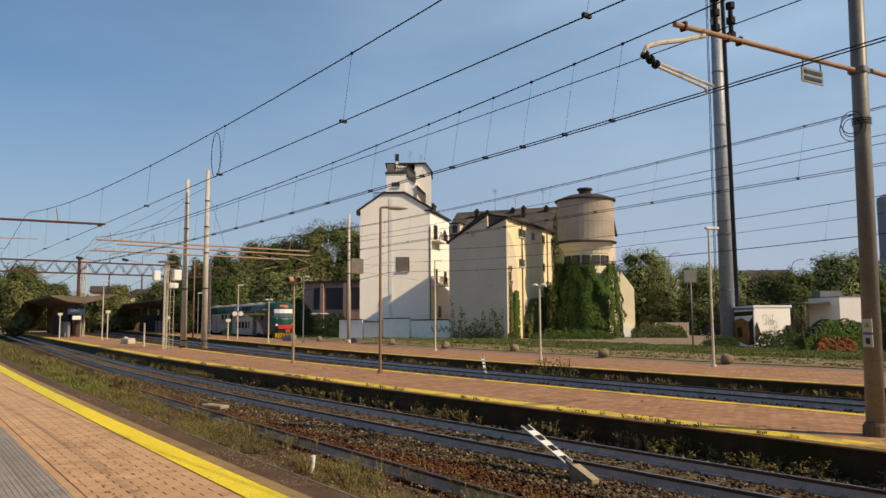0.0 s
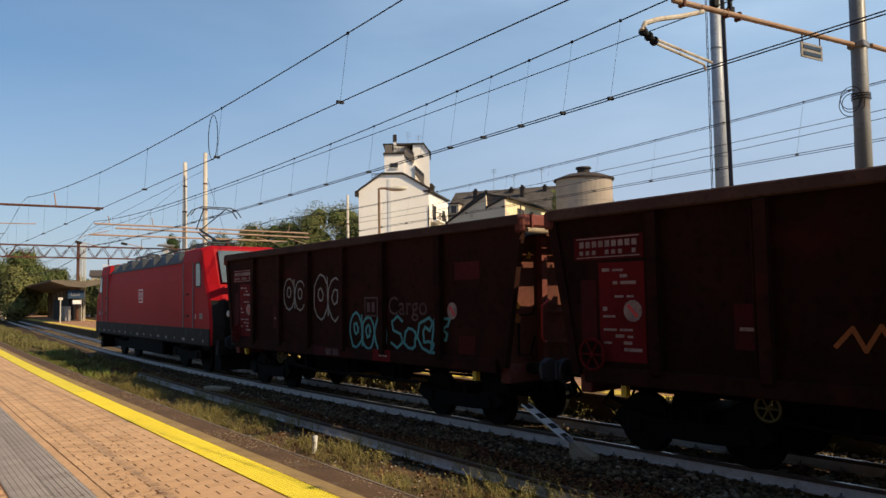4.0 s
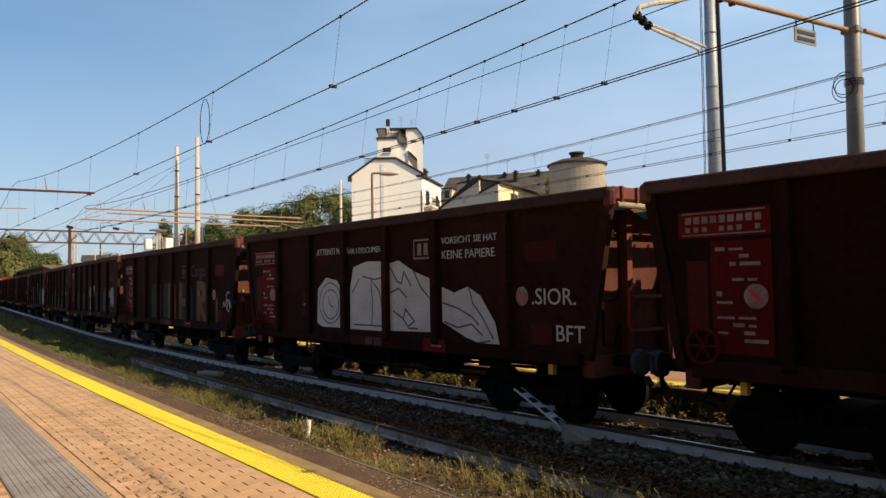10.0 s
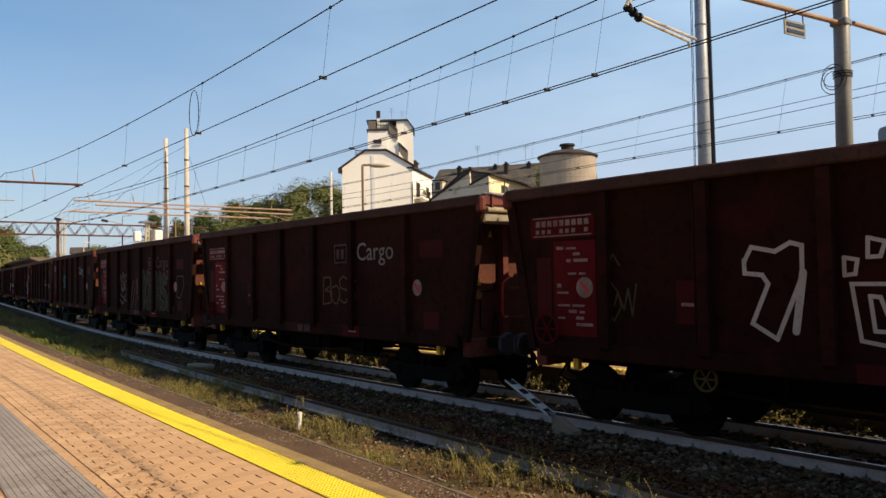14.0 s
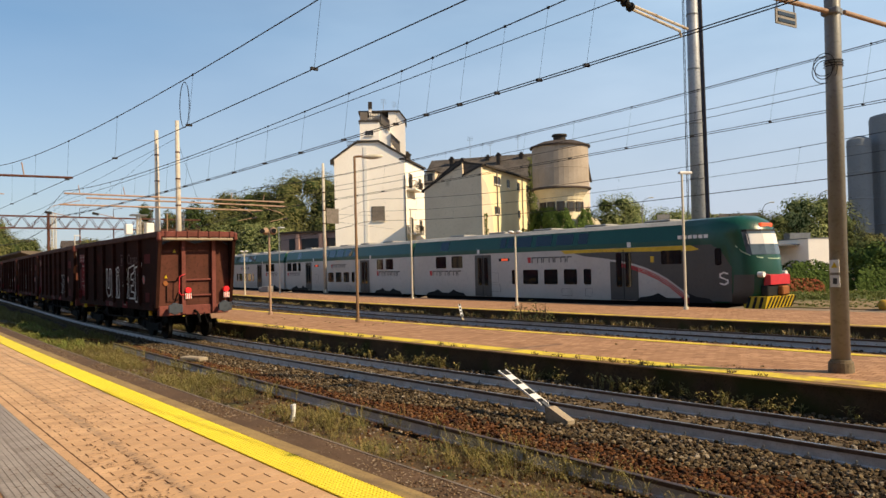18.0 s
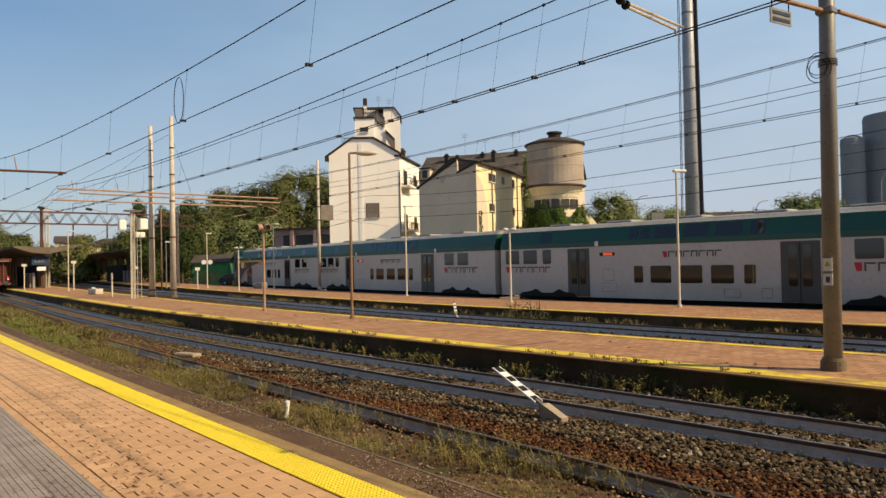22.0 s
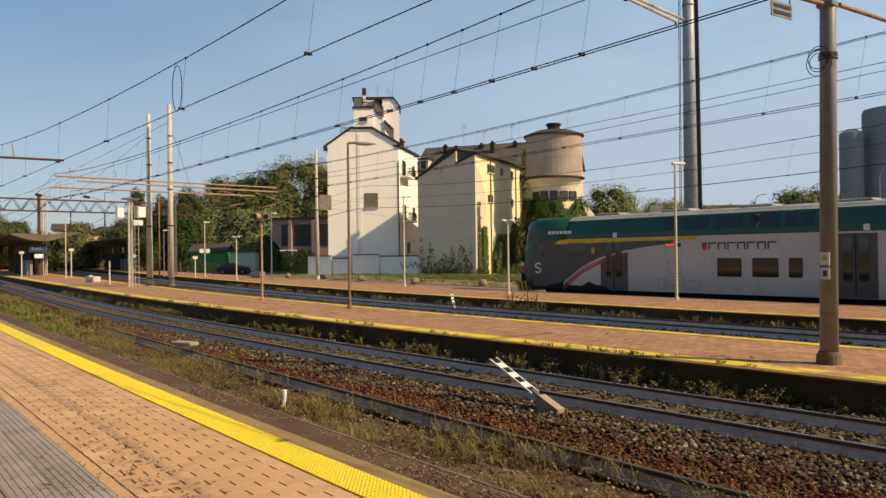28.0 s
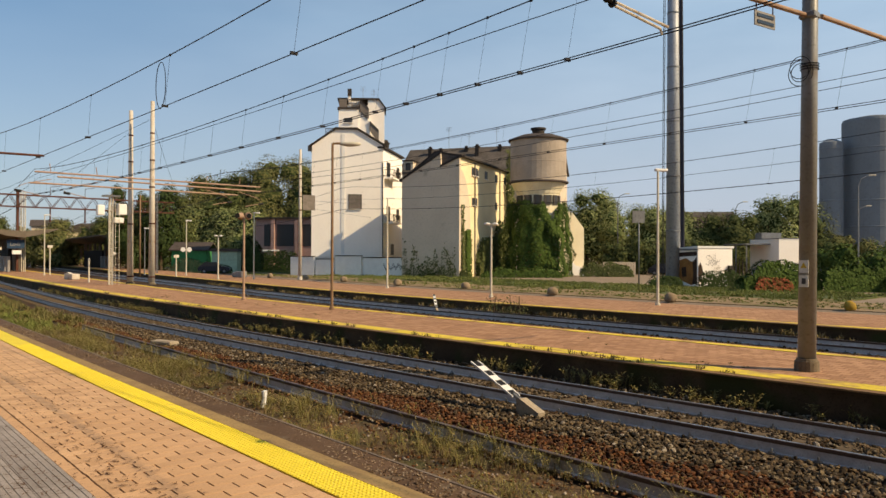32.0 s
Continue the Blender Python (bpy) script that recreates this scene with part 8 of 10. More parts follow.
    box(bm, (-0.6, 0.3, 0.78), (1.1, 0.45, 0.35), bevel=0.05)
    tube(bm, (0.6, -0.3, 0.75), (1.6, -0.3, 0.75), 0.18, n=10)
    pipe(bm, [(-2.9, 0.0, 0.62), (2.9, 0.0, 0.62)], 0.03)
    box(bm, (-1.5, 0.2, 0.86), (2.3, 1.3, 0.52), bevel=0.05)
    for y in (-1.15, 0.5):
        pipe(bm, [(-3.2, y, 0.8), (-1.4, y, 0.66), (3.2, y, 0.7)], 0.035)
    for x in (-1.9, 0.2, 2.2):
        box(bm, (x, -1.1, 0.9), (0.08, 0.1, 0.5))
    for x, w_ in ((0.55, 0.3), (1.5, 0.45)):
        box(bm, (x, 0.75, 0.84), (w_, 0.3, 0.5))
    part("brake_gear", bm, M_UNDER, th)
    # the uneven load that shows above the rim
    bm = B()
    rnd = random.Random(9)
    nx, ny = 27, 6
    grid = [[bm.verts.new((-6.3 + 12.6 * i / nx, -1.3 + 2.6 * j / ny, 3.66 + (0.25 * rnd.random() + 0.16 if 0 < j < ny else 0.1) - (0.3 if i in (0, nx) else 0))) for j in range(ny + 1)] for i in range(nx + 1)]
    for i in range(nx):
        for j in range(ny):
            bm.faces.new((grid[i][j], grid[i + 1][j], grid[i + 1][j + 1], grid[i][j + 1]))
    part("scrap_load", bm, M_LOAD, th, "heaped dark scrap load")
    return th


def tarp(w):
    bm = B()
    box(bm, (5.95, 0, 3.86), (1.1, 2.7, 0.32), bevel=0.1)
    box(bm, (6.6, 0, 3.74), (0.12, 2.72, 0.6), bevel=0.04)
    part("tarpaulin", bm, M_TARP, w, "grey beige tarpaulin over the end")


wagons = [make_wagon()]
for _ in range(1, WAGONS):
    wagons.append(copy_thing(wagons[0], Matrix.Identity(4)))

GY = -1.404


def tag(w, lines, width, material, x=0.0, z=1.4, sx=1.0, sz=1.0, label="", jitter=0.0, y=GY - 0.003, name="graffiti"):
    bm = B()
    strokes(bm, lines, width, y, x, z, sx, sz, jitter)
    return part(name, bm, material, w, label)


def blob(w, outline, material, x=0.0, z=1.4, sx=1.0, sz=1.0, label="", y=GY):
    bm = B()
    plate(bm, [(x + sx * a, z + sz * b) for a, b in outline], y, 0.004)
    return part("graffiti_fill", bm, material, w, label)


def cargo(w, x=2.7, z=2.86, size=0.56, material=None):
    x, size = 2.40, 0.58
    bm = B()
    plate(bm, rect(x - 0.95, x - 0.40, z - 0.05, z + 0.40), GY - 0.003)
    em = part("emblem", bm, M_FAINT, w, "worn pale square emblem")
    bm = B()
    plate(bm, rect(x - 0.91, x - 0.44, z - 0.01, z + 0.36), GY - 0.006)
    part("emblem_field", bm, M_WAGON, em)
    for dx in (-0.84, -0.64):
        bm = B()
        plate(bm, rect(x + dx, x + dx + 0.12, z + 0.05, z + 0.28), GY - 0.009)
        part("emblem_bar", bm, M_FAINT, em)
    words(w, "lettering", "Cargo", size, x, z, GY - 0.004, material or M_FAINT, "worn pale painted word")


# letters drawn as single lines, to be painted fat
BONES = {
    "U": [[(0, 1), (0, 0.25), (0.15, 0), (0.45, 0), (0.6, 0.25), (0.6, 1)]], "N": [[(0, 0), (0.05, 1), (0.55, 0), (0.6, 1)]], "I": [[(0.2, 0), (0.2, 1)]],
    "C": [[(0.6, 0.85), (0.35, 1), (0.05, 0.75), (0.05, 0.25), (0.35, 0), (0.6, 0.15)]], "E": [[(0.55, 1), (0, 1), (0, 0), (0.55, 0)], [(0, 0.5), (0.45, 0.5)]],
    "P": [[(0, 0), (0.05, 1), (0.5, 0.95), (0.55, 0.6), (0.1, 0.45)]], "W": [[(0, 1), (0.15, 0), (0.32, 0.7), (0.5, 0), (0.65, 1)]], "O": [oval(0.3, 0.5, 0.28, 0.48, 10)],
    "M": [[(0, 0), (0.05, 1), (0.32, 0.35), (0.6, 1), (0.65, 0)]], "H": [[(0, 0), (0, 1)], [(0.55, 0), (0.55, 1)], [(0, 0.5), (0.55, 0.5)]], "R": [[(0, 0), (0, 1), (0.45, 0.95), (0.5, 0.62), (0.05, 0.5), (0.6, 0)]],
    "K": [[(0, 0), (0, 1)], [(0.6, 1), (0.05, 0.45), (0.6, 0)]], "S": [[(0.55, 0.85), (0.3, 1), (0.05, 0.8), (0.15, 0.55), (0.5, 0.42), (0.55, 0.15), (0.3, 0), (0, 0.15)]],
    "G": [[(0.6, 0.85), (0.35, 1), (0.05, 0.75), (0.05, 0.25), (0.35, 0), (0.6, 0.2), (0.6, 0.5), (0.35, 0.5)]], "Z": [[(0, 1), (0.6, 0.95), (0.05, 0.05), (0.65, 0)]], "J": [[(0.1, 1), (0.6, 1), (0.45, 0.15), (0.2, 0), (0, 0.2)]],
}


def fat(w, word, x0, x1, z0, z1, width, material, y=GY - 0.002, label="", lean=0.0, seed=1, pitch=0.8):
    """A word between x0 and x1 as broad rounded paint strokes, each lifted a hair over the last."""
    rnd = random.Random(seed)
    bm = B()
    sx = (x1 - x0) / (len(word) * pitch - 0.2)
    lift = y
    for i, c in enumerate(word):
        dz, k = rnd.uniform(-0.06, 0.06), rnd.uniform(0.9, 1.1)
        for ln in BONES[c]:
            pts = [Vector((x0 + sx * (i * pitch + a + lean * b), z0 + dz + (z1 - z0) * b * k)) for a, b in ln]
            for j, p in enumerate(pts):
                lift -= 0.00012
                r = width / 2 * rnd.uniform(0.85, 1.15)
                bm.faces.new([bm.verts.new((p.x + r * math.cos(q * 0.6283), lift, p.y + r * math.sin(q * 0.6283))) for q in range(10)])
                if j:
                    o = pts[j - 1]
                    d = (p - o).normalized()
                    n = Vector((-d.y, d.x)) * width / 2
                    lift -= 0.00012
                    bm.faces.new([bm.verts.new((v.x, lift, v.y)) for v in (o - n, p - n, p + n, o + n)])
    return part("graffiti", bm, material, w, label)


M_BEIGEP = mat("pale beige graffiti paint", (0.30, 0.27, 0.20), (0.22, 0.195, 0.14), rough=0.8, scale=1.5, fine=9)
M_OCHREP = mat("brassy ochre graffiti paint", (0.16, 0.085, 0.030), (0.10, 0.055, 0.022), rough=0.75, scale=1.2, fine=8, stain=(0.26, 0.21, 0.13), stain_at=0.6, stain_scale=2.0)
M_GREENP = mat("dark moss graffiti paint", (0.030, 0.036, 0.020), (0.018, 0.022, 0.014), rough=0.8, scale=1.2, fine=8)
M_BLUEF = mat("deep blue graffiti fill", (0.018, 0.035, 0.075), (0.012, 0.022, 0.05), rough=0.75, scale=1.5, fine=8)
bubble = [oval(0.3, 0.5, 0.28, 0.45, 12), oval(0.85, 0.45, 0.26, 0.42, 12), oval(0.3, 0.55, 0.1, 0.15, 8), oval(0.85, 0.5, 0.1, 0.15, 8), [(0.55, 0.9), (0.6, 0.1)]]
# wagon by wagon, the painted sides that face the near platform
w = wagons[0]
tag(w, bubble, 0.045, M_SILVER, -2.7, 2.2, 1.15, 0.95, "pale outline bubble graffiti")
tag(w, bubble, 0.045, M_SILVER, -1.0, 1.95, 1.3, 1.25, "pale outline bubble graffiti", 0.03)
tag(w, bubble + [oval(1.4, 0.45, 0.25, 0.4, 12)], 0.06, M_CYAN, 0.78, 1.32, 0.95, 0.9, "pale cyan bubble graffiti", 0.02)
tag(w, scrawl("SoCK", 0.55), 0.06, M_CYAN, 2.5, 1.4, 0.9, 0.7, "cyan scrawled tag", 0.03)
cargo(w, 2.61, 2.15)
w = wagons[1]
tag(w, scrawl("KMS", 0.6), 0.05, M_CHALK, 2.9, 1.6, 0.7, 0.8, "white scrawled tag", 0.03)
tag(w, scrawl("~o~", 0.6), 0.06, M_ORANGE, -2.0, 1.6, 1.2, 1.0, "orange scrawl", 0.05)
cargo(w)
w = wagons[2]
for i, m_ in enumerate((M_CYAN, M_CHALK, M_CYAN)):
    blob(w, oval(0.3, 0.5, 0.32, 0.55, 9)[:-1], m_, -2.9 + 0.75 * i, 1.45, 1, 1.1, "faded pale blue graffiti fill")
tag(w, scrawl("NMK", 0.75), 0.06, M_BLUEP, -3.0, 1.5, 1.0, 1.0, "dark blue graffiti outline", 0.03)
blob(w, [(0, 0.2), (0.3, 0), (0.7, 0.3), (0.6, 0.9), (0.2, 0.8)], M_OLIVE, 0.2, 1.7, 1, 1.2, "olive graffiti fill")
tag(w, scrawl("SK", 0.5), 0.05, M_CHALK, 2.6, 1.6, 0.8, 0.9, "white scrawled tag", 0.04)
w = wagons[3]
tag(w, scrawl("CB", 0.55), 0.045, M_OLIVE, -1.9, 1.45, 1.2, 1.1, "faint outline tag", 0.03)
cargo(w, 2.3, 2.05)
w = wagons[4]
fat(w, "CPK", -4.75, -1.85, 1.55, 2.75, 0.42, M_INKDARK, GY - 0.001, "dark letter shadow", 0.05, 3)
fat(w, "CPK", -4.75, -1.85, 1.58, 2.78, 0.30, M_SILVER, GY - 0.004, "silver bubble letters", 0.05, 3)
fat(w, "SNJZ", -0.75, 2.0, 1.50, 2.85, 0.38, M_CHALK, GY - 0.001, "white letter outline", 0.1, 5)
fat(w, "SNJZ", -0.75, 2.0, 1.50, 2.85, 0.29, M_BLUEF, GY - 0.006, "deep blue graffiti letters", 0.1, 5)
fat(w, "PWNIG", 2.75, 5.8, 1.50, 2.52, 0.40, M_INKDARK, GY - 0.001, "dark letter shadow", 0.05, 7)
fat(w, "PWNIG", 2.75, 5.8, 1.53, 2.55, 0.29, M_SILVER, GY - 0.006, "silver bubble letters", 0.05, 7)
w = wagons[5]
blob(w, [(0, 0.1), (0.5, 0), (1.6, 0.05), (2.6, 0), (3.6, 0.1), (3.4, 0.7), (3.0, 0.9), (2.4, 0.7), (2.0, 1.2), (1.3, 1.25), (0.9, 0.8), (0.4, 0.95), (0.05, 0.7)], M_OLIVE, -2.95, 1.25, 1.6, 1.0, "pale olive graffiti fill")
tag(w, scrawl("~oC~o", 0.75), 0.04, M_FAINT, -2.8, 1.35, 1.4, 0.9, "pale outline", 0.03, GY - 0.006)
for k in range(4):
    tag(w, scrawl("~~~", 0.75), 0.025, M_FAINT, -1.4, 3.2 - 0.2 * k, 1.2, 0.16, "small illegible scrawl")
cargo(w, 2.05, 2.1)
tag(w, scrawl("~S", 0.6), 0.05, M_YELLP, 3.6, 1.8, 0.9, 0.9, "mustard scrawl", 0.03)
w = wagons[6]
blob(w, [(-0.60, 2.06), (-0.52, 2.58), (0.91, 2.66), (0.87, 2.40), (0.65, 2.08), (0.24, 2.04), (0.12, 1.41), (-0.50, 1.40), (-0.30, 2.09)], M_BEIGEP, 0.0, 0.0, 1.0, 1.0, "large pale beige painted letter")
tag(w, scrawl("oBMKS", 0.6), 0.022, M_FAINT, -0.45, 2.22, 0.42, 0.28, "faint dark scrawl on the paint", 0.02)
for x0, x1 in ((-4.3, -3.3), (-2.5, -1.1), (1.1, 2.6), (2.95, 4.4)):
    blob(w, [(x0, 1.40), (x1, 1.40), (x1, 2.25 + 0.1 * (x0 > 0)), (x0, 2.30)], M_GREENP, 0.0, 0.0, 1.0, 1.0, "dull repainted patch")
fat(w, "SC", 3.3, 4.4, 1.5, 2.3, 0.16, M_FAINT, GY - 0.008, "pale faded letters", 0.1, 2)
blob(w, [(4.75, 1.6), (5.5, 1.6), (5.45, 2.55), (4.85, 2.5)], M_SILVER, 0.0, 0.0, 1.0, 1.0, "pale graffiti shape")
w = wagons[7]
for x0, x1 in ((-2.25, -0.95), (-0.72, 0.75), (1.1, 2.6), (2.95, 4.4)):
    blob(w, [(x0, 1.30), (x1, 1.30), (x1, 2.35), (x1 - 0.3, 2.62), (x0 + 0.2, 2.66), (x0, 2.3)], M_GREENP, 0.0, 0.0, 1.0, 1.0, "dark moss graffiti ground")
fat(w, "I", -1.30, -0.95, 1.35, 2.55, 0.30, M_OCHREP, GY - 0.006, "brassy ochre letter", 0.0, 3)
fat(w, "M", -0.02, 0.62, 1.35, 2.55, 0.27, M_OCHREP, GY - 0.006, "brassy ochre letter", 0.0, 3)
fat(w, "H", 1.32, 2.15, 1.40, 2.58, 0.28, M_OCHREP, GY - 0.006, "brassy ochre letter", 0.0, 3)
fat(w, "R", 3.16, 3.85, 1.45, 2.6, 0.30, M_OCHREP, GY - 0.006, "brassy ochre letter", 0.0, 3)
blob(w, [(4.78, 1.10), (4.97, 1.10), (4.97, 2.12), (4.82, 2.12)], M_YELLP, 0.0, 0.0, 1.0, 1.0, "mustard paint run")
cargo(w)
tag(w, scrawl("~S~", 0.45), 0.03, M_CHALK, 5.45, 1.75, 0.55, 0.6, "white scrawled tag", 0.04)
w = wagons[8]
for x, z, s_, body in ((-2.55, 3.24, 0.22, "ATTENTI NON"), (-1.05, 3.22, 0.19, "HA I DOCUMENTI"), (2.42, 3.28, 0.19, "VORSICHT SIE HAT"), (2.42, 2.98, 0.24, "KEINE PAPIERE")):
    words(w, "lettering", body, s_, x, z, GY - 0.004, M_CHALK, "white hand painted words")
words(w, "lettering", ".SIOR.", 0.40, 4.88, 2.10, GY - 0.004, M_CHALK, "white scrawled letters")
words(w, "lettering", "BFT..", 0.40, 5.42, 1.48, GY - 0.004, M_CHALK, "white scrawled letters")
blob(w, [(-2.55, 1.55), (-2.3, 1.46), (-1.3, 1.46), (-1.28, 2.3), (-1.6, 2.6), (-2.1, 2.68), (-2.5, 2.4)], M_CHALK, 0.0, 0.0, 1.0, 1.0, "white painted ground of a drawing")
blob(w, [(-1.0, 1.45), (0.42, 1.45), (0.42, 3.0), (-0.3, 3.02), (-0.85, 2.9), (-1.0, 2.4)], M_CHALK, 0.0, 0.0, 1.0, 1.0, "white painted ground of a drawing")
blob(w, [(0.62, 1.47), (2.15, 1.5), (2.2, 2.55), (1.5, 2.75), (0.95, 3.0), (0.62, 2.95)], M_CHALK, 0.0, 0.0, 1.0, 1.0, "white painted ground of a drawing")
blob(w, [(2.42, 1.72), (3.1, 1.45), (3.9, 1.25), (4.1, 1.2), (3.95, 1.75), (3.55, 2.25), (3.2, 2.42), (2.8, 2.3), (2.42, 2.42)], M_CHALK, 0.0, 0.0, 1.0, 1.0, "white painted ground of a drawing")
tag(w, [oval(-1.9, 2.05, 0.52, 0.50, 18), oval(-1.88, 2.02, 0.38, 0.36, 16), [(-2.0, 2.2), (-1.9, 2.0), (-1.75, 1.95)]], 0.03, M_INKDARK, 0.0, 0.0, 1.0, 1.0, "black line drawing", 0, GY - 0.008)
tag(w, [[(-0.85, 1.56), (0.4, 1.56)], [(-0.1, 1.56), (-0.05, 2.1), (-0.12, 2.55)], [(-0.45, 2.68), (0.05, 2.60), (0.42, 2.66)], [(-0.1, 2.6), (0.2, 2.35), (0.32, 2.0)], [(-0.9, 2.3), (-0.6, 2.62)]], 0.035, M_INKDARK, 0.0, 0.0, 1.0, 1.0, "black line drawing", 0, GY - 0.008)
tag(w, [[(0.65, 2.85), (0.9, 2.55), (1.05, 2.5), (1.15, 2.75), (1.4, 2.45)], [(0.65, 2.3), (0.95, 2.4), (1.25, 2.2)], [(0.75, 1.9), (1.1, 1.75), (1.2, 1.95), (1.5, 1.7), (1.3, 1.6)], [(1.1, 1.75), (1.3, 1.55), (1.6, 1.55)], [(1.5, 2.75), (1.75, 2.4), (2.15, 2.1)]], 0.04, M_INKDARK, 0.0, 0.0, 1.0, 1.0, "black line drawing", 0, GY - 0.008)
tag(w, [[(2.45, 2.1), (2.9, 2.0), (3.3, 1.85), (3.5, 1.7)], [(3.25, 2.38), (3.35, 2.1), (3.6, 1.85), (3.9, 1.45)], [(2.5, 1.72), (2.9, 1.62), (3.3, 1.7), (3.6, 1.5)], [(3.5, 1.35), (3.8, 1.4)]], 0.035, M_INKDARK, 0.0, 0.0, 1.0, 1.0, "black line drawing", 0, GY - 0.008)
bm = B()
plate(bm, rect(1.50, 2.12, 3.0, 3.42), GY - 0.003)
em = part("emblem", bm, M_DATA, w, "worn pale square emblem")
bm = B()
plate(bm, rect(1.54, 2.08, 3.04, 3.38), GY - 0.006)
part("emblem_field", bm, M_WAGON, em)
for dx in (1.64, 1.86):
    bm = B()
    plate(bm, rect(dx, dx + 0.13, 3.08, 3.33), GY - 0.009)
    part("emblem_bar", bm, M_DATA, em)
w = wagons[9]
for i, (x, s_) in enumerate(((-2.5, 0.75), (-0.7, 0.8), (1.1, 1.0), (2.98, 1.15))):
    tag(w, scrawl(("SoMNK", "SoMNK", "SEMNK", "SoMNK")[i], 0.27), 0.028, M_CHALK, x, 1.72, 0.85 * s_, 0.78 * s_, "white scrawled tag", 0.03)
tag(w, [oval(0.5, 0.5, 0.4, 0.35, 14), [(0.3, 0.6), (0.5, 0.4), (0.7, 0.6)], [(0.9, 0.9), (1.3, 1.4)], [(0.9, 1.3), (1.4, 1.0)], [(0, 0.0), (0.7, -0.2), (1.3, 0.1)]], 0.045, M_CHALK, 4.6, 1.75, 1.0, 0.9, "white line drawing")
cargo(w, 2.4, 2.85, 0.54)
w = wagons[10]
tag(w, scrawl("MiNK", 0.55), 0.045, M_OLIVE, -2.15, 1.5, 0.7, 0.7, "faint mustard tag", 0.03)
cargo(w, 3.15, 2.2, 0.6, M_SILVER)
w = wagons[11]
tag(w, scrawl("SKEB", 0.4), 0.045, M_CYAN, -2.6, 2.15, 0.6, 0.65, "blue scrawled tag", 0.04)
cargo(w, 2.83, 2.86, 0.58, M_SILVER)
w = wagons[12]
tag(w, [oval(-2.25, 2.25, 0.26, 0.22, 12), oval(-2.2, 2.22, 0.13, 0.11, 8), oval(-1.72, 2.3, 0.18, 0.2, 10), [(-2.7, 2.45), (-2.55, 2.75), (-2.4, 2.5), (-2.2, 2.85), (-2.0, 2.55), (-1.8, 2.75), (-1.6, 2.5)], [(-2.7, 1.7), (-2.3, 1.5), (-1.9, 1.72), (-1.55, 1.55)], [(-2.6, 1.9), (-2.1, 1.75), (-1.6, 1.95)], [(-1.45, 2.2), (-1.38, 1.6)]], 0.035, M_DATA, 0.0, 0.0, 1.0, 1.0, "pale outline creature graffiti", 0.015)
tag(w, [[(-1.15, 1.3), (-0.9, 2.0), (-0.6, 2.5)], [(-0.9, 1.3), (-0.6, 1.9), (-0.45, 2.2)], oval(-0.15, 2.25, 0.1, 0.3, 10), [(-0.25, 1.9), (-0.3, 1.3)], [(0.0, 1.9), (0.15, 1.3)], [(0.0, 2.6), (0.25, 2.75)], [(0.05, 2.45), (0.28, 2.5)]], 0.035, M_DATA, 0.0, 0.0, 1.0, 1.0, "pale outline graffiti", 0.015)
fat(w, "KR", 0.75, 2.1, 1.45, 2.65, 0.34, M_YELLP, GY - 0.001, "mustard graffiti outline", 0.0, 6)
fat(w, "KR", 0.75, 2.1, 1.45, 2.65, 0.25, M_GREENP, GY - 0.006, "dark graffiti fill", 0.0, 6)
fat(w, "HSZ", 2.4, 4.25, 1.45, 2.60, 0.32, M_YELLP, GY - 0.001, "mustard graffiti outline", 0.0, 8)
fat(w, "HSZ", 2.4, 4.25, 1.45, 2.60, 0.23, M_GREENP, GY - 0.006, "dark graffiti fill", 0.0, 8)
tag(w, [[(4.8, 1.9), (4.82, 2.6), (5.45, 2.6), (5.55, 2.4), (5.4, 2.1), (5.1, 1.85), (4.8, 1.9)]], 0.04, M_YELLP, 0.0, 0.0, 1.0, 1.0, "mustard outline", 0.015)
cargo(w, 2.95, 2.95, 0.5)
w = wagons[13]
tag(w, scrawl("BoSS", 0.45), 0.04, M_YELLP, 0.9, 1.85, 0.8, 0.65, "mustard tag", 0.03)
cargo(w, 2.61, 2.86, 0.56, M_SILVER)
w = wagons[14]
tag(w, [[(-3.04, 2.62), (-2.95, 2.80), (-2.62, 2.72), (-2.42, 2.84), (-2.28, 2.80), (-2.28, 2.40), (-2.62, 1.58), (-2.95, 1.78), (-2.72, 2.30), (-2.80, 2.42), (-3.04, 2.45), (-3.04, 2.62)]], 0.06, M_CHALK, 0.76, 0.0, 1.0, 1.0, "white outline graffiti numeral", 0.01)
fat(w, "I", -1.66, -1.54, 1.72, 2.55, 0.10, M_CHALK, GY - 0.004, "broad white side stroke", 0.55, 4)
tag(w, [[(-1.38, 2.62), (-1.22, 2.60), (-1.25, 2.42), (-1.38, 2.40), (-1.38, 2.62)], [(-1.1, 2.85), (-0.92, 2.80), (-0.98, 2.62), (-1.12, 2.62), (-1.1, 2.85)], [(-1.30, 2.3), (-0.92, 2.3), (-0.50, 1.50), (-1.2, 1.62), (-1.30, 2.3)], [(-1.1, 2.15), (-0.98, 2.15), (-0.85, 1.72), (-1.05, 1.74), (-1.1, 2.15)]], 0.05, M_CHALK, 0.36, 0.0, 1.0, 1.0, "white outline graffiti", 0.01)
tag(w, [[(0.42, 1.52), (0.62, 2.70), (0.95, 2.74), (1.02, 2.50), (1.45, 2.72), (1.50, 2.32), (1.1, 2.10), (0.85, 2.12), (0.78, 1.55)]], 0.055, M_CHALK, 0.24, 0.0, 1.0, 1.0, "white outline graffiti", 0.01)
fat(w, "I", 1.02, 1.24, 1.60, 2.05, 0.16, M_CHALK, GY - 0.004, "broad white side stroke", 0.1, 4)
tag(w, scrawl("SooK", 0.35), 0.035, M_CHALK, 2.72, 1.78, 0.62, 0.45, "white tag", 0.03)
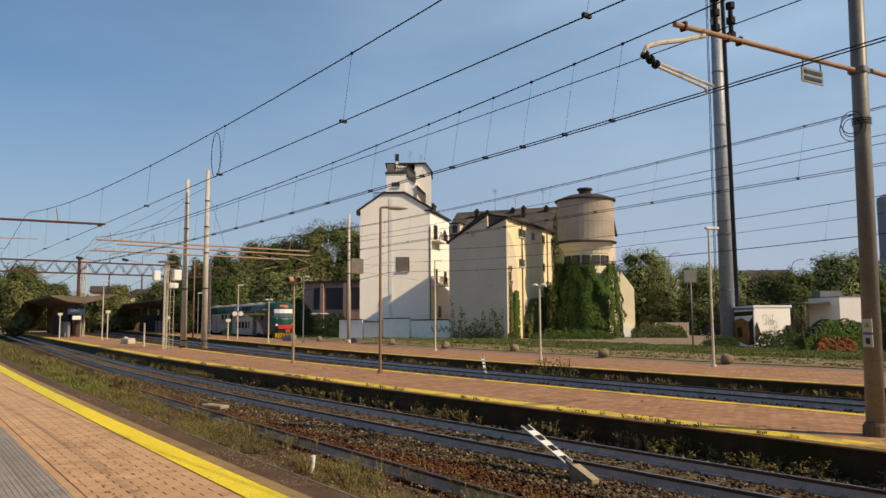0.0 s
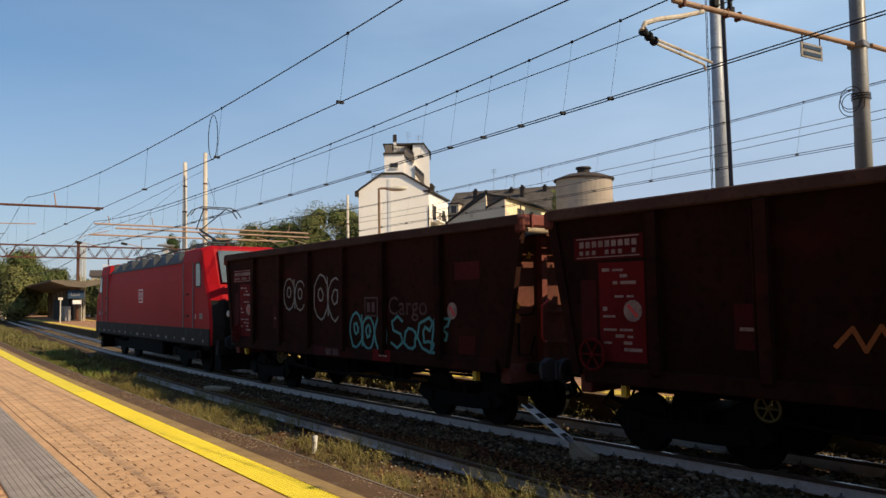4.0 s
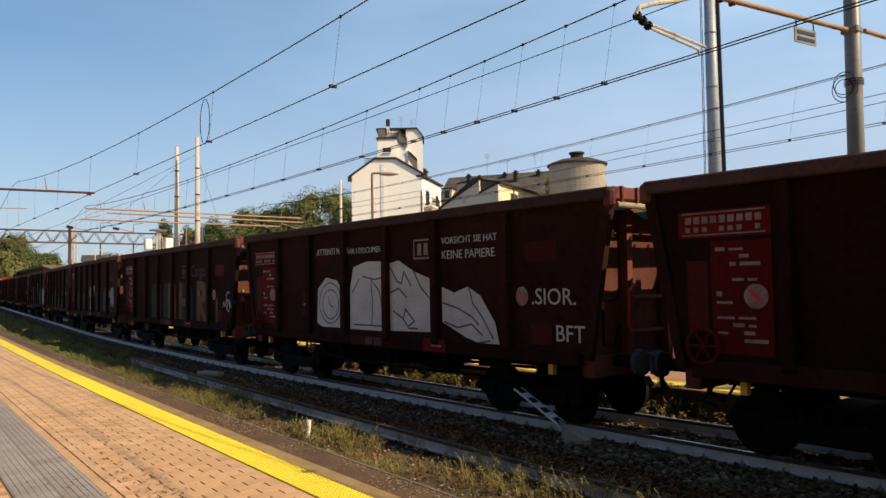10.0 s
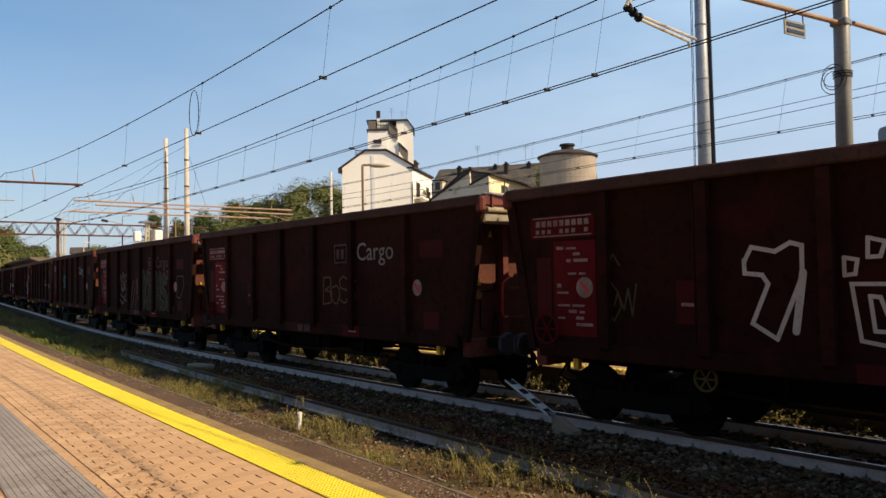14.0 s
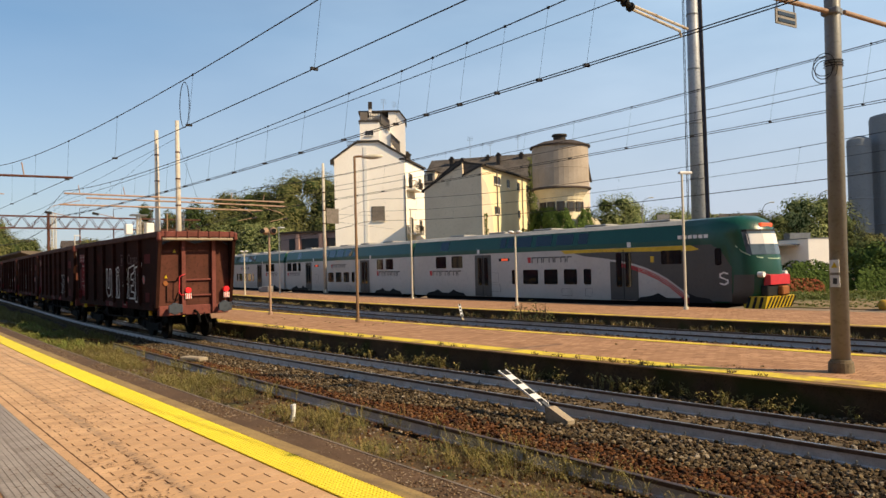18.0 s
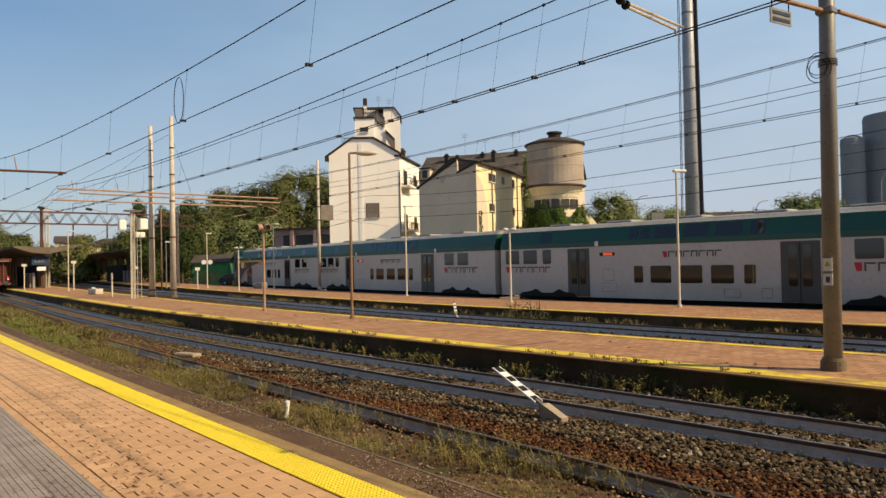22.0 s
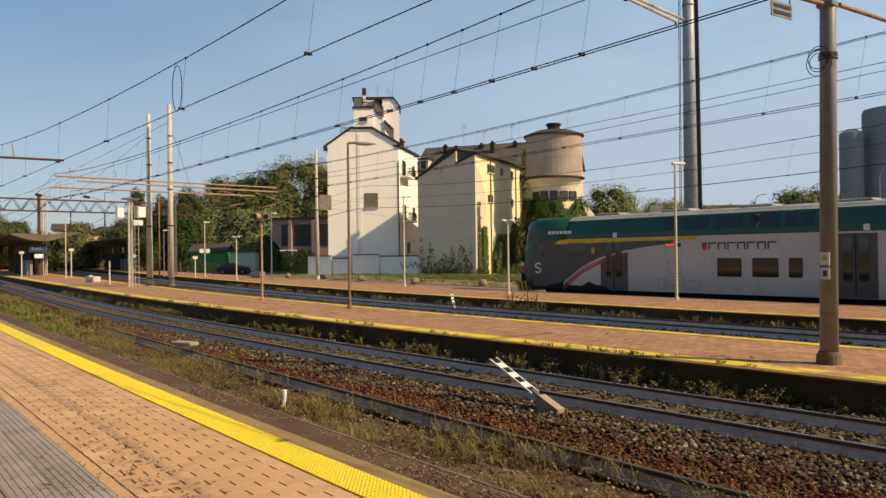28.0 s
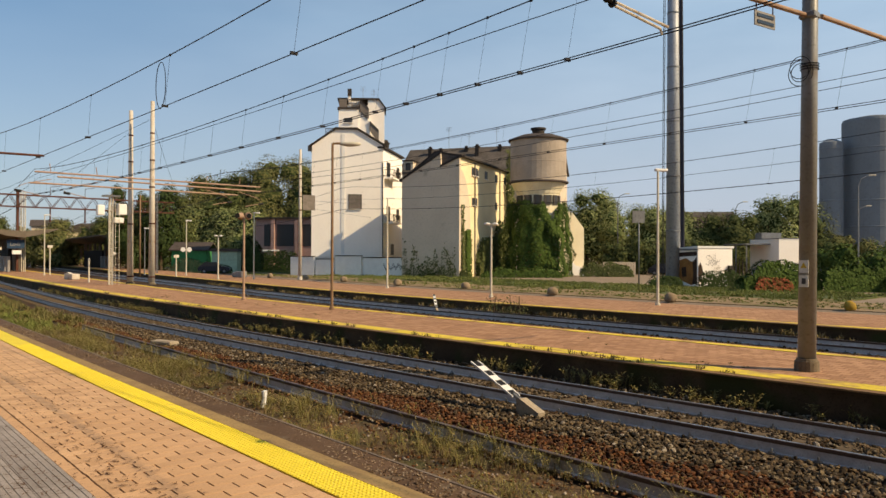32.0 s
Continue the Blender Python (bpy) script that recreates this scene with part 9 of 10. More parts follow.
tag(w, [[(2.75, 1.72), (3.15, 1.68), (3.35, 1.45), (3.42, 1.25)], [(3.2, 1.72), (3.45, 1.55)]], 0.035, M_CHALK, 0.0, 0.0, 1.0, 1.0, "white tag underline")
tag(w, scrawl("S~", 0.3), 0.03, M_OLIVE, -4.55, 1.75, 0.5, 1.0, "faint tag", 0.03)
cargo(w, 3.1)
w = wagons[15]
tag(w, scrawl("SoE~", 0.6), 0.05, M_SILVER, -2.5, 1.6, 1.0, 0.9, "pale tag", 0.04)
cargo(w)
w = wagons[16]
blob(w, [(0, 0), (0.5, 0), (0.6, 1), (0.1, 1)], M_CHALK, -3.8, 1.6, 0.9, 1.2, "white graffiti fill")
tag(w, scrawl("SKo", 0.6), 0.05, M_SILVER, 2.2, 1.5, 0.9, 1.0, "pale tag", 0.04)
w = wagons[17]
tag(w, scrawl("UNiGEF"), 0.055, M_CHALK, -0.95, 1.5, 1.28, 1.2, "white outline graffiti letters")
cargo(w, 2.68)
for i in (1, 3, 5, 10, 13, 16):
    tarp(wagons[i])
for y in (-0.28, 1.18):
    bm = B()
    tube(bm, (6.20, y, 1.82), (6.34, y, 1.82), 0.105, n=14)
    lamp = part("tail_lamp", bm, M_LAMPRED, wagons[17], "red tail lamp")
    bm = B()
    box(bm, (6.30, y, 1.60), (0.03, 0.22, 0.2))
    board = part("tail_board", bm, M_WHITE, wagons[17], "red and white striped tail board")
    for k in range(3):
        bm = B()
        box(bm, (6.318, y - 0.07 + 0.07 * k, 1.60), (0.008, 0.03, 0.19))
        part("tail_stripe", bm, M_SIGNRED, board)

# -- passenger cars --
def make_car(cab):
    """A double deck car, its cab at +x when it has one. Half length 13.05."""
    th = thing("passenger_car", "white and green double deck commuter train car with cab" if cab else "white and green double deck commuter train car", "train car", group="cars of the commuter train")
    H = 13.1
    xe = H - 3.15 if cab else H
    bm = B()
    prism(bm, [(-1.38, 0.42), (-1.42, 1.2), (-1.42, 3.2), (1.42, 3.2), (1.42, 1.2), (1.38, 0.42)], "x", -H, xe)
    part("body", bm, M_TRAINW, th, "off white lower body")
    bm = B()
    prism(bm, [(-1.425, 3.2), (-1.42, 3.45), (-1.18, 4.22), (1.18, 4.22), (1.42, 3.45), (1.425, 3.2)], "x", -H, xe)
    part("upper_body", bm, M_TRAING, th, "dark green upper body")
    bm = B()
    prism(bm, [(-1.19, 4.22), (-0.9, 4.42), (-0.4, 4.5), (0.4, 4.5), (0.9, 4.42), (1.19, 4.22)], "x", -H, xe)
    roof = part("roof", bm, M_TRAINROOF, th, "pale grey roof")
    for k in range(5):
        bm = B()
        box(bm, (-9 + 4.2 * k, 0, 4.54), (1.6, 1.1, 0.12), bevel=0.04)
        part("roof_unit", bm, M_TRAINROOF, roof)
    bm = B()
    prism(bm, [(-1.0, 0.5), (-1.0, 3.9), (1.0, 3.9), (1.0, 0.5)], "x", -H - 0.14, -H)
    part("gangway", bm, M_BLACK, th, "black gangway bellows")
    if not cab:
        bm = B()
        prism(bm, [(-1.0, 0.5), (-1.0, 3.9), (1.0, 3.9), (1.0, 0.5)], "x", H, H + 0.14)
        part("gangway", bm, M_BLACK, th, "black gangway bellows")
    # Underframe box widened into a black band that fills in the shade below the body.
    bm = B()
    box(bm, (0, 0, 0.40), (2 * H - 3, 2.7, 0.5))
    part("underframe", bm, M_UNDER, th)
    bogie(th, -9.3, 2.4, 0.46, 1.0)
    bogie(th, 9.3 if not cab else 9.5, 2.4, 0.46, 1.0)
    if cab:
        H += 0.8
        bm = B()
        prof = [(xe, 0.42), (H - 0.25, 0.42), (H, 1.0), (H + 0.05, 1.75), (H - 0.02, 2.55), (H - 0.28, 3.75), (H - 0.55, 4.2), (H - 1.15, 4.5), (xe, 4.5)]
        rings = []
        for y, cut, drop in ((-1.42, 1.35, 1), (-1.36, 0.95, 0.45), (-1.15, 0.5, 0.12), (-0.6, 0.12, 0), (0, 0.0, 0), (0.6, 0.12, 0), (1.15, 0.5, 0.12), (1.36, 0.95, 0.45), (1.42, 1.35, 1)):
            ring = []
            for px, pz in prof:
                qx = px if px == xe else px - cut * (0.6 if pz > 3.8 else 1)
                qz = pz if pz < 3.3 else pz - drop * (pz - 3.3) * 0.85 / 1.2 * (1.0 if pz > 3.6 else 0.4)
                ring.append(bm.verts.new((max(qx, xe), y, qz)))
            rings.append(ring)
        fs = [bm.faces.new(rings[0]), bm.faces.new(rings[-1][::-1])]
        for a, b in zip(rings, rings[1:]):
            for i in range(len(a)):
                fs.append(bm.faces.new((a[i], b[i], b[(i + 1) % len(a)], a[(i + 1) % len(a)])))
        bmesh.ops.recalc_face_normals(bm, faces=fs)
        cabp = part("cab", bm, [M_TRAING, M_TRAINGR], th, "rounded green cab front", smooth=True)
        for pf in cabp.data.polygons:
            if pf.center.z < 1.95 and abs(pf.center.y) > 1.2:
                pf.material_index = 1

        def wrap(rows, lift, thick=0.03):
            """A pane that follows the cab's curve: rows of (half width, z)."""
            bm = B()
            cut = lambda y: float(np.interp(abs(y), (0, 0.6, 1.15, 1.36, 1.42), (0.0, 0.12, 0.5, 0.95, 1.35)))
            face_x = lambda z: float(np.interp(z, (1.75, 2.55, 3.75, 4.2), (H + 0.05, H - 0.02, H - 0.28, H - 0.55)))
            grid = []
            for f in rows:
                grid.append([bm.verts.new((face_x(z) - cut(y) + lift, y, z)) for y, z in f])
            for r0, r1 in zip(grid, grid[1:]):
                for i in range(len(r0) - 1):
                    bm.faces.new((r0[i], r0[i + 1], r1[i + 1], r1[i]))
            r = bmesh.ops.extrude_face_region(bm, geom=bm.faces[:])
            bmesh.ops.translate(bm, vec=(thick, 0, 0), verts=[q for q in r["geom"] if isinstance(q, bmesh.types.BMVert)])
            bmesh.ops.recalc_face_normals(bm, faces=bm.faces[:])
            return bm
        ys = (-1.24, -1.15, -0.9, -0.6, -0.3, 0, 0.3, 0.6, 0.9, 1.15, 1.24)
        ws = part("windscreen", wrap([[(y, z) for y in ys] for z in (2.66, 3.2, 3.72)], -0.01), M_WSCREEN, cabp, "wide windscreen with a pale blind")
        part("sun_blind", wrap([[(y * 0.95, z) for y in ys] for z in (3.14, 3.62)], 0.025, 0.01), M_WHITE, cabp, "white sun blind")
        part("wiper_cover", wrap([[(y, z) for y in ys] for z in (3.72, 3.82)], 0.0), M_BLACK, cabp)
        rim = [(-1.38, 3.1), (-1.33, 2.85), (-1.2, 2.66), (-0.9, 2.55), (-0.45, 2.50), (0, 2.48), (0.45, 2.50), (0.9, 2.55), (1.2, 2.66), (1.33, 2.85), (1.38, 3.1)]
        part("pale_rim", wrap([[(y, z - 0.05) for y, z in rim], rim], 0.0, 0.025), M_PALEGREEN, cabp, "pale green curved rim")
        bm = B()
        box(bm, (H - 0.50, 0, 4.03), (0.16, 1.0, 0.18), bevel=0.03)
        part("destination_display", bm, M_DISPLAY, cabp)
        bm = B()
        prism(bm, [(H - 0.2, 1.25), (H + 0.14, 1.28), (H + 0.14, 1.72), (H - 0.1, 1.75)], "y", -0.85, 0.85)
        part("coupler_cover", bm, M_SIGNRED, cabp, "bright red coupler cover")
        bm = B()
        box(bm, (H + 0.12, 0.25, 1.0), (0.3, 0.6, 0.42), bevel=0.05)
        part("coupler", bm, M_ORANGE, cabp)
        bm = B()
        box(bm, (H - 0.12, 0, 1.0), (0.34, 1.9, 0.5), bevel=0.04)
        part("coupler_recess", bm, M_BLACK, cabp)
        bm = B()
        prism(bm, [(H - 1.0, 0.2), (H + 0.02, 0.2), (H + 0.16, 0.75), (H - 1.0, 0.75)], "y", -1.2, 1.2)
        pl = part("snowplough", bm, M_TRAINY, th, "yellow and black striped snowplough")
        for k in range(8):
            bm = B()
            y = -1.1 + 0.3 * k
            v = [bm.verts.new(c) for c in ((H + 0.035, y, 0.22), (H + 0.035, y + 0.13, 0.22), (H + 0.165, y + 0.33, 0.73), (H + 0.165, y + 0.2, 0.73))]
            bm.faces.new(v)
            r = bmesh.ops.extrude_face_region(bm, geom=bm.faces[:])
            bmesh.ops.translate(bm, vec=(0.012, 0, 0), verts=[q for q in r["geom"] if isinstance(q, bmesh.types.BMVert)])
            bmesh.ops.recalc_face_normals(bm, faces=bm.faces[:])
            part("hazard_stripe", bm, M_BLACK, pl)
        for sy in (-1, 1):
            for k in range(3):
                bm = B()
                x = H - 0.9 + 0.3 * k
                plate(bm, [(x, 0.22), (x + 0.14, 0.22), (x + 0.30, 0.73), (x + 0.16, 0.73)], sy * 1.206)
                part("hazard_stripe", bm, M_BLACK, pl)
        for y in (-0.98, 0.98):
            bm = B()
            tube(bm, (H - 0.35, y, 1.75), (H - 0.08, y, 1.75), 0.13, n=12)
            part("headlight", bm, M_WHITE, cabp)
    for s in (-1, 1):
        Y = s * 1.425

        def win(x0, x1, z0, z1, name="window", material=None, r=0.07, parent=None, label="", lift=0.0):
            bm = B()
            plate(bm, rrect(min(x0, x1), max(x0, x1), z0, z1, r), Y + s * lift)
            return part(name, bm, material or M_GLASS, parent or th, label)

        def D(d):
            return 12.95 - d

        def door(d0, d1, leaf=M_TRAINGR):
            a = win(D(d0), D(d1), 0.45, 3.12, "door", M_TRAINGR, 0.03, label="grey sliding door")
            mid_ = (D(d0) + D(d1)) / 2
            for sg in (-1, 1):
                win(mid_ + sg * 0.12, mid_ + sg * 0.5, 1.15, 2.95, "door_window", M_GLASS, 0.08, a, lift=0.020)
            bm = B()
            plate(bm, rect(mid_ - 0.02, mid_ + 0.02, 0.5, 3.1), Y + s * 0.019)
            part("door_seam", bm, M_BLACK, a)

        def mark(d0, z, hgt, material=M_INKDARK, n=7):
            """The operator's name as plain blocks, after a small red square."""
            lo = D(d0)
            full = hgt * (0.85 + 1.40 * n)

            def flip(x):
                return x if s < 0 else 2 * lo + full - x

            def bar(bm, x0, x1, z0, z1):
                plate(bm, rect(min(flip(x0), flip(x1)), max(flip(x0), flip(x1)), z0, z1), Y + s * 0.006)
            bm = B()
            plate(bm, [(flip(x), zz) for x, zz in ((lo, z), (lo + hgt * 0.6, z), (lo + hgt * 0.6, z + hgt), (lo - hgt * 0.25, z + hgt))], Y + s * 0.006)
            part("emblem", bm, M_SIGNRED, th)
            for k in range(n):
                x0 = lo + hgt * (0.85 + 1.40 * k)
                bm = B()
                bar(bm, x0, x0 + hgt * 1.2, z + hgt * 0.8, z + hgt)
                bar(bm, x0, x0 + hgt * 0.2, z, z + hgt * 0.78)
                if k % 2:
                    bar(bm, x0 + hgt * 0.98, x0 + hgt * 1.18, z, z + hgt * 0.78)
                part("name_block", bm, material, th)
        # upper deck windows in the green band
        def upper(x0, x1):
            bm = B()
            lo_, hi_ = 3.52, 4.12
            ya, yb = 1.42 - 0.24 * (lo_ - 3.45) / 0.77 + 0.012, 1.42 - 0.24 * (hi_ - 3.45) / 0.77 + 0.012
            v = [bm.verts.new(c) for c in ((x0, s * ya, lo_), (x1, s * ya, lo_), (x1, s * yb, hi_), (x0, s * yb, hi_))]
            bm.faces.new(v)
            r = bmesh.ops.extrude_face_region(bm, geom=bm.faces[:])
            bmesh.ops.translate(bm, vec=(0, -s * 0.02, 0), verts=[q for q in r["geom"] if isinstance(q, bmesh.types.BMVert)])
            bmesh.ops.recalc_face_normals(bm, faces=bm.faces[:])
            part("upper_window", bm, M_GLASS, th)
        for d0, d1 in ((9.2, 9.9), (10.3, 11.6), (12.0, 13.3), (13.7, 15.0), (15.3, 15.8), (16.0, 16.5)):
            upper(D(d1), D(d0))
        upper(D(22.8), D(21.9))
        for d in ((6.3, 18.6) if cab else (6.6, 18.6)):
            win(D(d + 0.12), D(d - 0.12), 3.22, 3.48, "number_plate", M_WHITE, 0.02, lift=0.004)
        # lower deck windows
        for d0, d1 in (((12.1, 13.3), (13.8, 15.0), (15.45, 16.05)) if s > 0 else ((8.95, 9.5), (10.0, 11.0), (11.5, 12.6), (13.1, 14.4), (14.95, 15.4))) if cab else ((9.65, 10.2), (10.7, 11.85), (12.3, 13.5), (14.0, 15.2), (15.65, 16.2)):
            win(D(d0), D(d1), 1.25, 2.12, label="")
        for d0, d1 in ((20.3, 21.5), (22.1, 23.3)) if cab else ((21.9, 22.55), (23.0, 24.1), (24.45, 25.6)):
            win(D(d0), D(d1), 2.3, 3.12)
        door(17.35, 19.0) if cab else door(19.1, 20.65)
        mark(24.0 if cab else 25.5, 1.80, 0.34)
        for d, z, w_, h_ in ((18.2 if not cab else 10.2 if s > 0 else 17.4, 1.35, 0.75, 0.62), (18.3 if not cab else 10.3 if s > 0 else 17.5, 0.75, 1.0, 0.48), (11.2, 0.6, 0.8, 0.4), (9.4, 0.6, 0.5, 0.45)):
            bm = B()
            for a_, b_, c_, e_ in ((0, w_, 0, 0.015), (0, w_, h_ - 0.015, h_), (0, 0.015, 0, h_), (w_ - 0.015, w_, 0, h_)):
                plate(bm, rect(D(d) + a_, D(d) + b_, z + c_, z + e_), Y + s * 0.004, 0.004)
            part("access_hatch", bm, M_TRAINGR, th)
        o_ = (10.2 if s > 0 else 16.6) if cab else 18.4
        win(D(o_), D(o_ - 1.0), 2.68, 2.86, "side_display", M_BLACK, 0.03)
        win(D(o_ - 0.25), D(o_ - 0.85), 2.70, 2.84, "side_display", M_DISPLAY, 0.02, lift=0.008)
        for cx in (9.3, -9.3):
            bm = B()
            plate(bm, [(cx - 2.3, 0.40), (cx + 2.3, 0.40), (cx + 2.0, 0.62), (cx + 1.3, 0.70), (cx + 0.9, 0.85), (cx + 0.4, 0.62), (cx - 0.4, 0.62), (cx - 0.9, 0.85), (cx - 1.3, 0.70), (cx - 2.0, 0.62)], Y + s * 0.003)
            part("bogie_cutout", bm, M_BLACK, th)
        if cab:
            mark(15.0 if s > 0 else 13.9, 2.52, 0.34)
            # grey flank towards the cab, white and red sweep, yellow stripe
            sweep = [(9.4, 2.82), (8.2, 2.70), (7.0, 2.54), (6.0, 2.35), (5.2, 2.12), (4.5, 1.85), (3.9, 1.55), (3.4, 1.22), (3.0, 0.95), (2.75, 0.75)]
            bm = B()
            plate(bm, [(D(11.0), 3.19)] + [(D(d), z) for d, z in sweep] + [(D(1.6), 0.5), (D(0.48), 0.5), (D(0.45), 2.1), (D(1.0), 2.9), (D(1.5), 3.19)], Y + s * 0.002)
            fl = part("grey_flank", bm, M_TRAINGR, th, "mid grey flank behind the cab")
            bm = B()
            plate(bm, [(D(10.9), 3.0), (D(8.0), 3.02), (D(2.6), 2.92), (D(2.1), 2.98), (D(2.6), 3.19), (D(11.2), 3.19)], Y + s * 0.006)
            part("yellow_stripe", bm, M_TRAINY, fl)

            def along(o0, o1, grow, first=0):
                up = [(D(d), z - o0 - grow * i / 9) for i, (d, z) in enumerate(sweep)][first:]
                dn = [(D(d), z - o1 - grow * 1.2 * i / 9) for i, (d, z) in enumerate(sweep)][first:]
                return [q for q in up + dn[::-1]]
            bm = B()
            plate(bm, along(0.0, 0.11, 0.0), Y + s * 0.014)
            part("white_sweep", bm, M_TRAINW, fl)
            for o in (0.12, 0.175, 0.23):
                bm = B()
                plate(bm, along(o, o + 0.04, 0.06 * (o > 0.15) + 0.06 * (o > 0.2), 2), Y + s * 0.015)
                part("red_sweep", bm, M_SIGNRED, fl)
            door(5.35, 7.1) if s > 0 else door(5.75, 7.6)
            win(D(3.1), D(4.3), 2.3, 2.98, "cab_window", M_GLASS, 0.06, lift=0.012)
            win(D(4.75), D(4.95), 2.4, 2.72, "class_mark", M_TRAINY, 0.03, lift=0.01)
            win(D(0.95), D(1.3), 2.2, 3.0, "cab_door_window", M_GLASS, 0.08, lift=0.012)
            bm = B()
            strokes(bm, [[(D(0.85 + s * u), z + 0.1) for u, z in ((-0.2, 1.25), (0, 1.19), (0.19, 1.27), (0.19, 1.40), (0, 1.47), (-0.19, 1.54), (-0.19, 1.68), (0, 1.76), (0.2, 1.70))]], 0.075, Y + s * 0.016)
            part("line_mark", bm, M_WHITE, fl)
            for k in range(6):
                bm = B()
                x0 = D(3.3) + 0.29 * k
                box(bm, (x0 + 0.1, s * 1.37, 3.60), (0.22, 0.11, 0.17))
                part("name_block", bm, M_WHITE, th)
        else:
            door(6.8, 8.5)
            for d0, d1 in ((2.7, 3.9), (4.35, 5.45)):
                win(D(d0), D(d1), 2.3, 3.12)
            mark(5.4, 1.80, 0.36)
            mark(14.4, 2.54, 0.30)
    return th


cars = [make_car(True), make_car(False)]
cars.append(copy_thing(cars[1], Matrix.Identity(4)))
cars.append(copy_thing(cars[0], Matrix.Identity(4)))

# ---- laid pieces of the near platform ----
def slab_mesh(name, a, b, h, material, ribs=0):
    bm = B()
    c = 0.002
    prism_pts = [(-a / 2, 0), (-a / 2, h - c), (-a / 2 + c, h), (a / 2 - c, h), (a / 2, h - c), (a / 2, 0)]
    prism(bm, prism_pts, "y", -b / 2, b / 2)
    for k in range(ribs):
        y = -b / 2 + b * (k + 0.5) / ribs
        box(bm, (0, y, h + 0.002), (a * 1.03, b / ribs * 0.5, 0.005))
    return finish(name, bm, material)


SLAB = slab_mesh("tactile_slab", 0.296, 0.336, 0.012, M_GREYTILE, 6)
x = 6.0
while x > -33:
    for y in (1.33, 1.67):
        m = Matrix.Translation(on(x, y, OWN_Z)) @ Matrix.Rotation(radians(heading(x, y)), 4, 'Z')
        part("tactile_slab", SLAB, None, own, m=m)
    x -= 0.3 if x > -22 else 0.6
# clay pavers lie across the platform in straight courses, their open ends staggered
PW, PL, PD = 0.158, 0.303, 0.017          # course, length, open end joint
PAVER = slab_mesh("paver", PW - 0.0015, PL - PD, 0.008, M_PAVER)
BORDER = slab_mesh("border_slab", 0.40, 0.096, 0.008, M_PAVER)
near, rest, short = [], [], []
col = 0
x = 6.0
while x > -37:
    y = 3.262 - PL / 2 - (PL / 2 if col % 2 else 0.0)
    if col % 2:
        short.append((x, 3.262 - PL / 4, PL / 2 - PD))
    while y > -7.9:
        if y - PL / 2 > 1.93 or y + PL / 2 < 1.14:
            low = y - PL / 2 - 1.945
            if 0.03 < low < PL * 0.98:
                short.append((x, 1.945 + low / 2, low - PD))
            high = 1.145 - (y + PL / 2)
            if 0.04 < high < PL:
                short.append((x, 1.145 - high / 2, high - PD))
            (near if (-9.2 < x < -5.2 and 2.2 < y < 3.4) else rest).append((x, y))
        y -= PL
    x -= PW
    col += 1
near = near[:300]
for x, y in near:
    part("paver", PAVER, None, own, m=Matrix.Translation(on(x, y, OWN_Z)) @ Matrix.Rotation(radians(heading(x, y)), 4, 'Z'))
vs, fs = [], []
for x, y, long in [(x, y, PL - PD) for x, y in rest] + short:
    h = radians(heading(x, y))
    c, s = math.cos(h), math.sin(h)
    p = on(x, y, OWN_Z)
    z = 0.008 + rs.uniform(-0.0006, 0.0006)
    k = len(vs)
    a, b = PW / 2 - 0.0008, long / 2
    for px, py, q in ((-a, -b, 0), (a, -b, 0), (a, b, 0), (-a, b, 0), (-a, -b, z), (a, -b, z), (a, b, z), (-a, b, z)):
        vs.append((p.x + px * c - py * s, p.y + px * s + py * c, p.z + q))
    fs += [(k + 4, k + 5, k + 6, k + 7), (k, k + 1, k + 5, k + 4), (k + 1, k + 2, k + 6, k + 5), (k + 2, k + 3, k + 7, k + 6), (k + 3, k, k + 4, k + 7)]
me = bpy.data.meshes.new("laid_pavers")
me.from_pydata(vs, [], fs)
me.materials.append(M_PAVERS)
tagged(part("laid_pavers", me, None, own), kind="stuff")
x = 5.0
while x > -30:
    part("border_slab", BORDER, None, own, m=Matrix.Translation(on(x, 1.892, OWN_Z)) @ Matrix.Rotation(radians(heading(x, 1.9)), 4, 'Z'))
    x -= 0.404
# dark dirt packed into the open ends and along the border course
M_GAP = mat("dark joint dirt", (0.15, 0.075, 0.039), (0.0975, 0.051, 0.027), rough=0.95)
vs, fs = [], []


def dirt(x, y, l_, w_, z):
    h = radians(heading(x, y))
    c, s = math.cos(h), math.sin(h)
    p = on(x, y, OWN_Z + z)
    k = len(vs)
    for a, b in ((-l_, -w_), (l_, -w_), (l_ * 0.9, w_), (-l_ * 0.95, w_)):
        vs.append((p.x + a * c - b * s, p.y + a * s + b * c, p.z))
    fs.append((k, k + 1, k + 2, k + 3))


for x, y in near + rest:
    dirt(x, y - PL / 2, rs.uniform(0.034, 0.056), PD / 2 * 0.8, rs.uniform(0.002, 0.005))
x = 5.0
while x > -30:
    dirt(x, 1.948 + rs.uniform(-0.004, 0.004), 0.055, rs.uniform(0.004, 0.010), 0.009)
    x -= 0.1
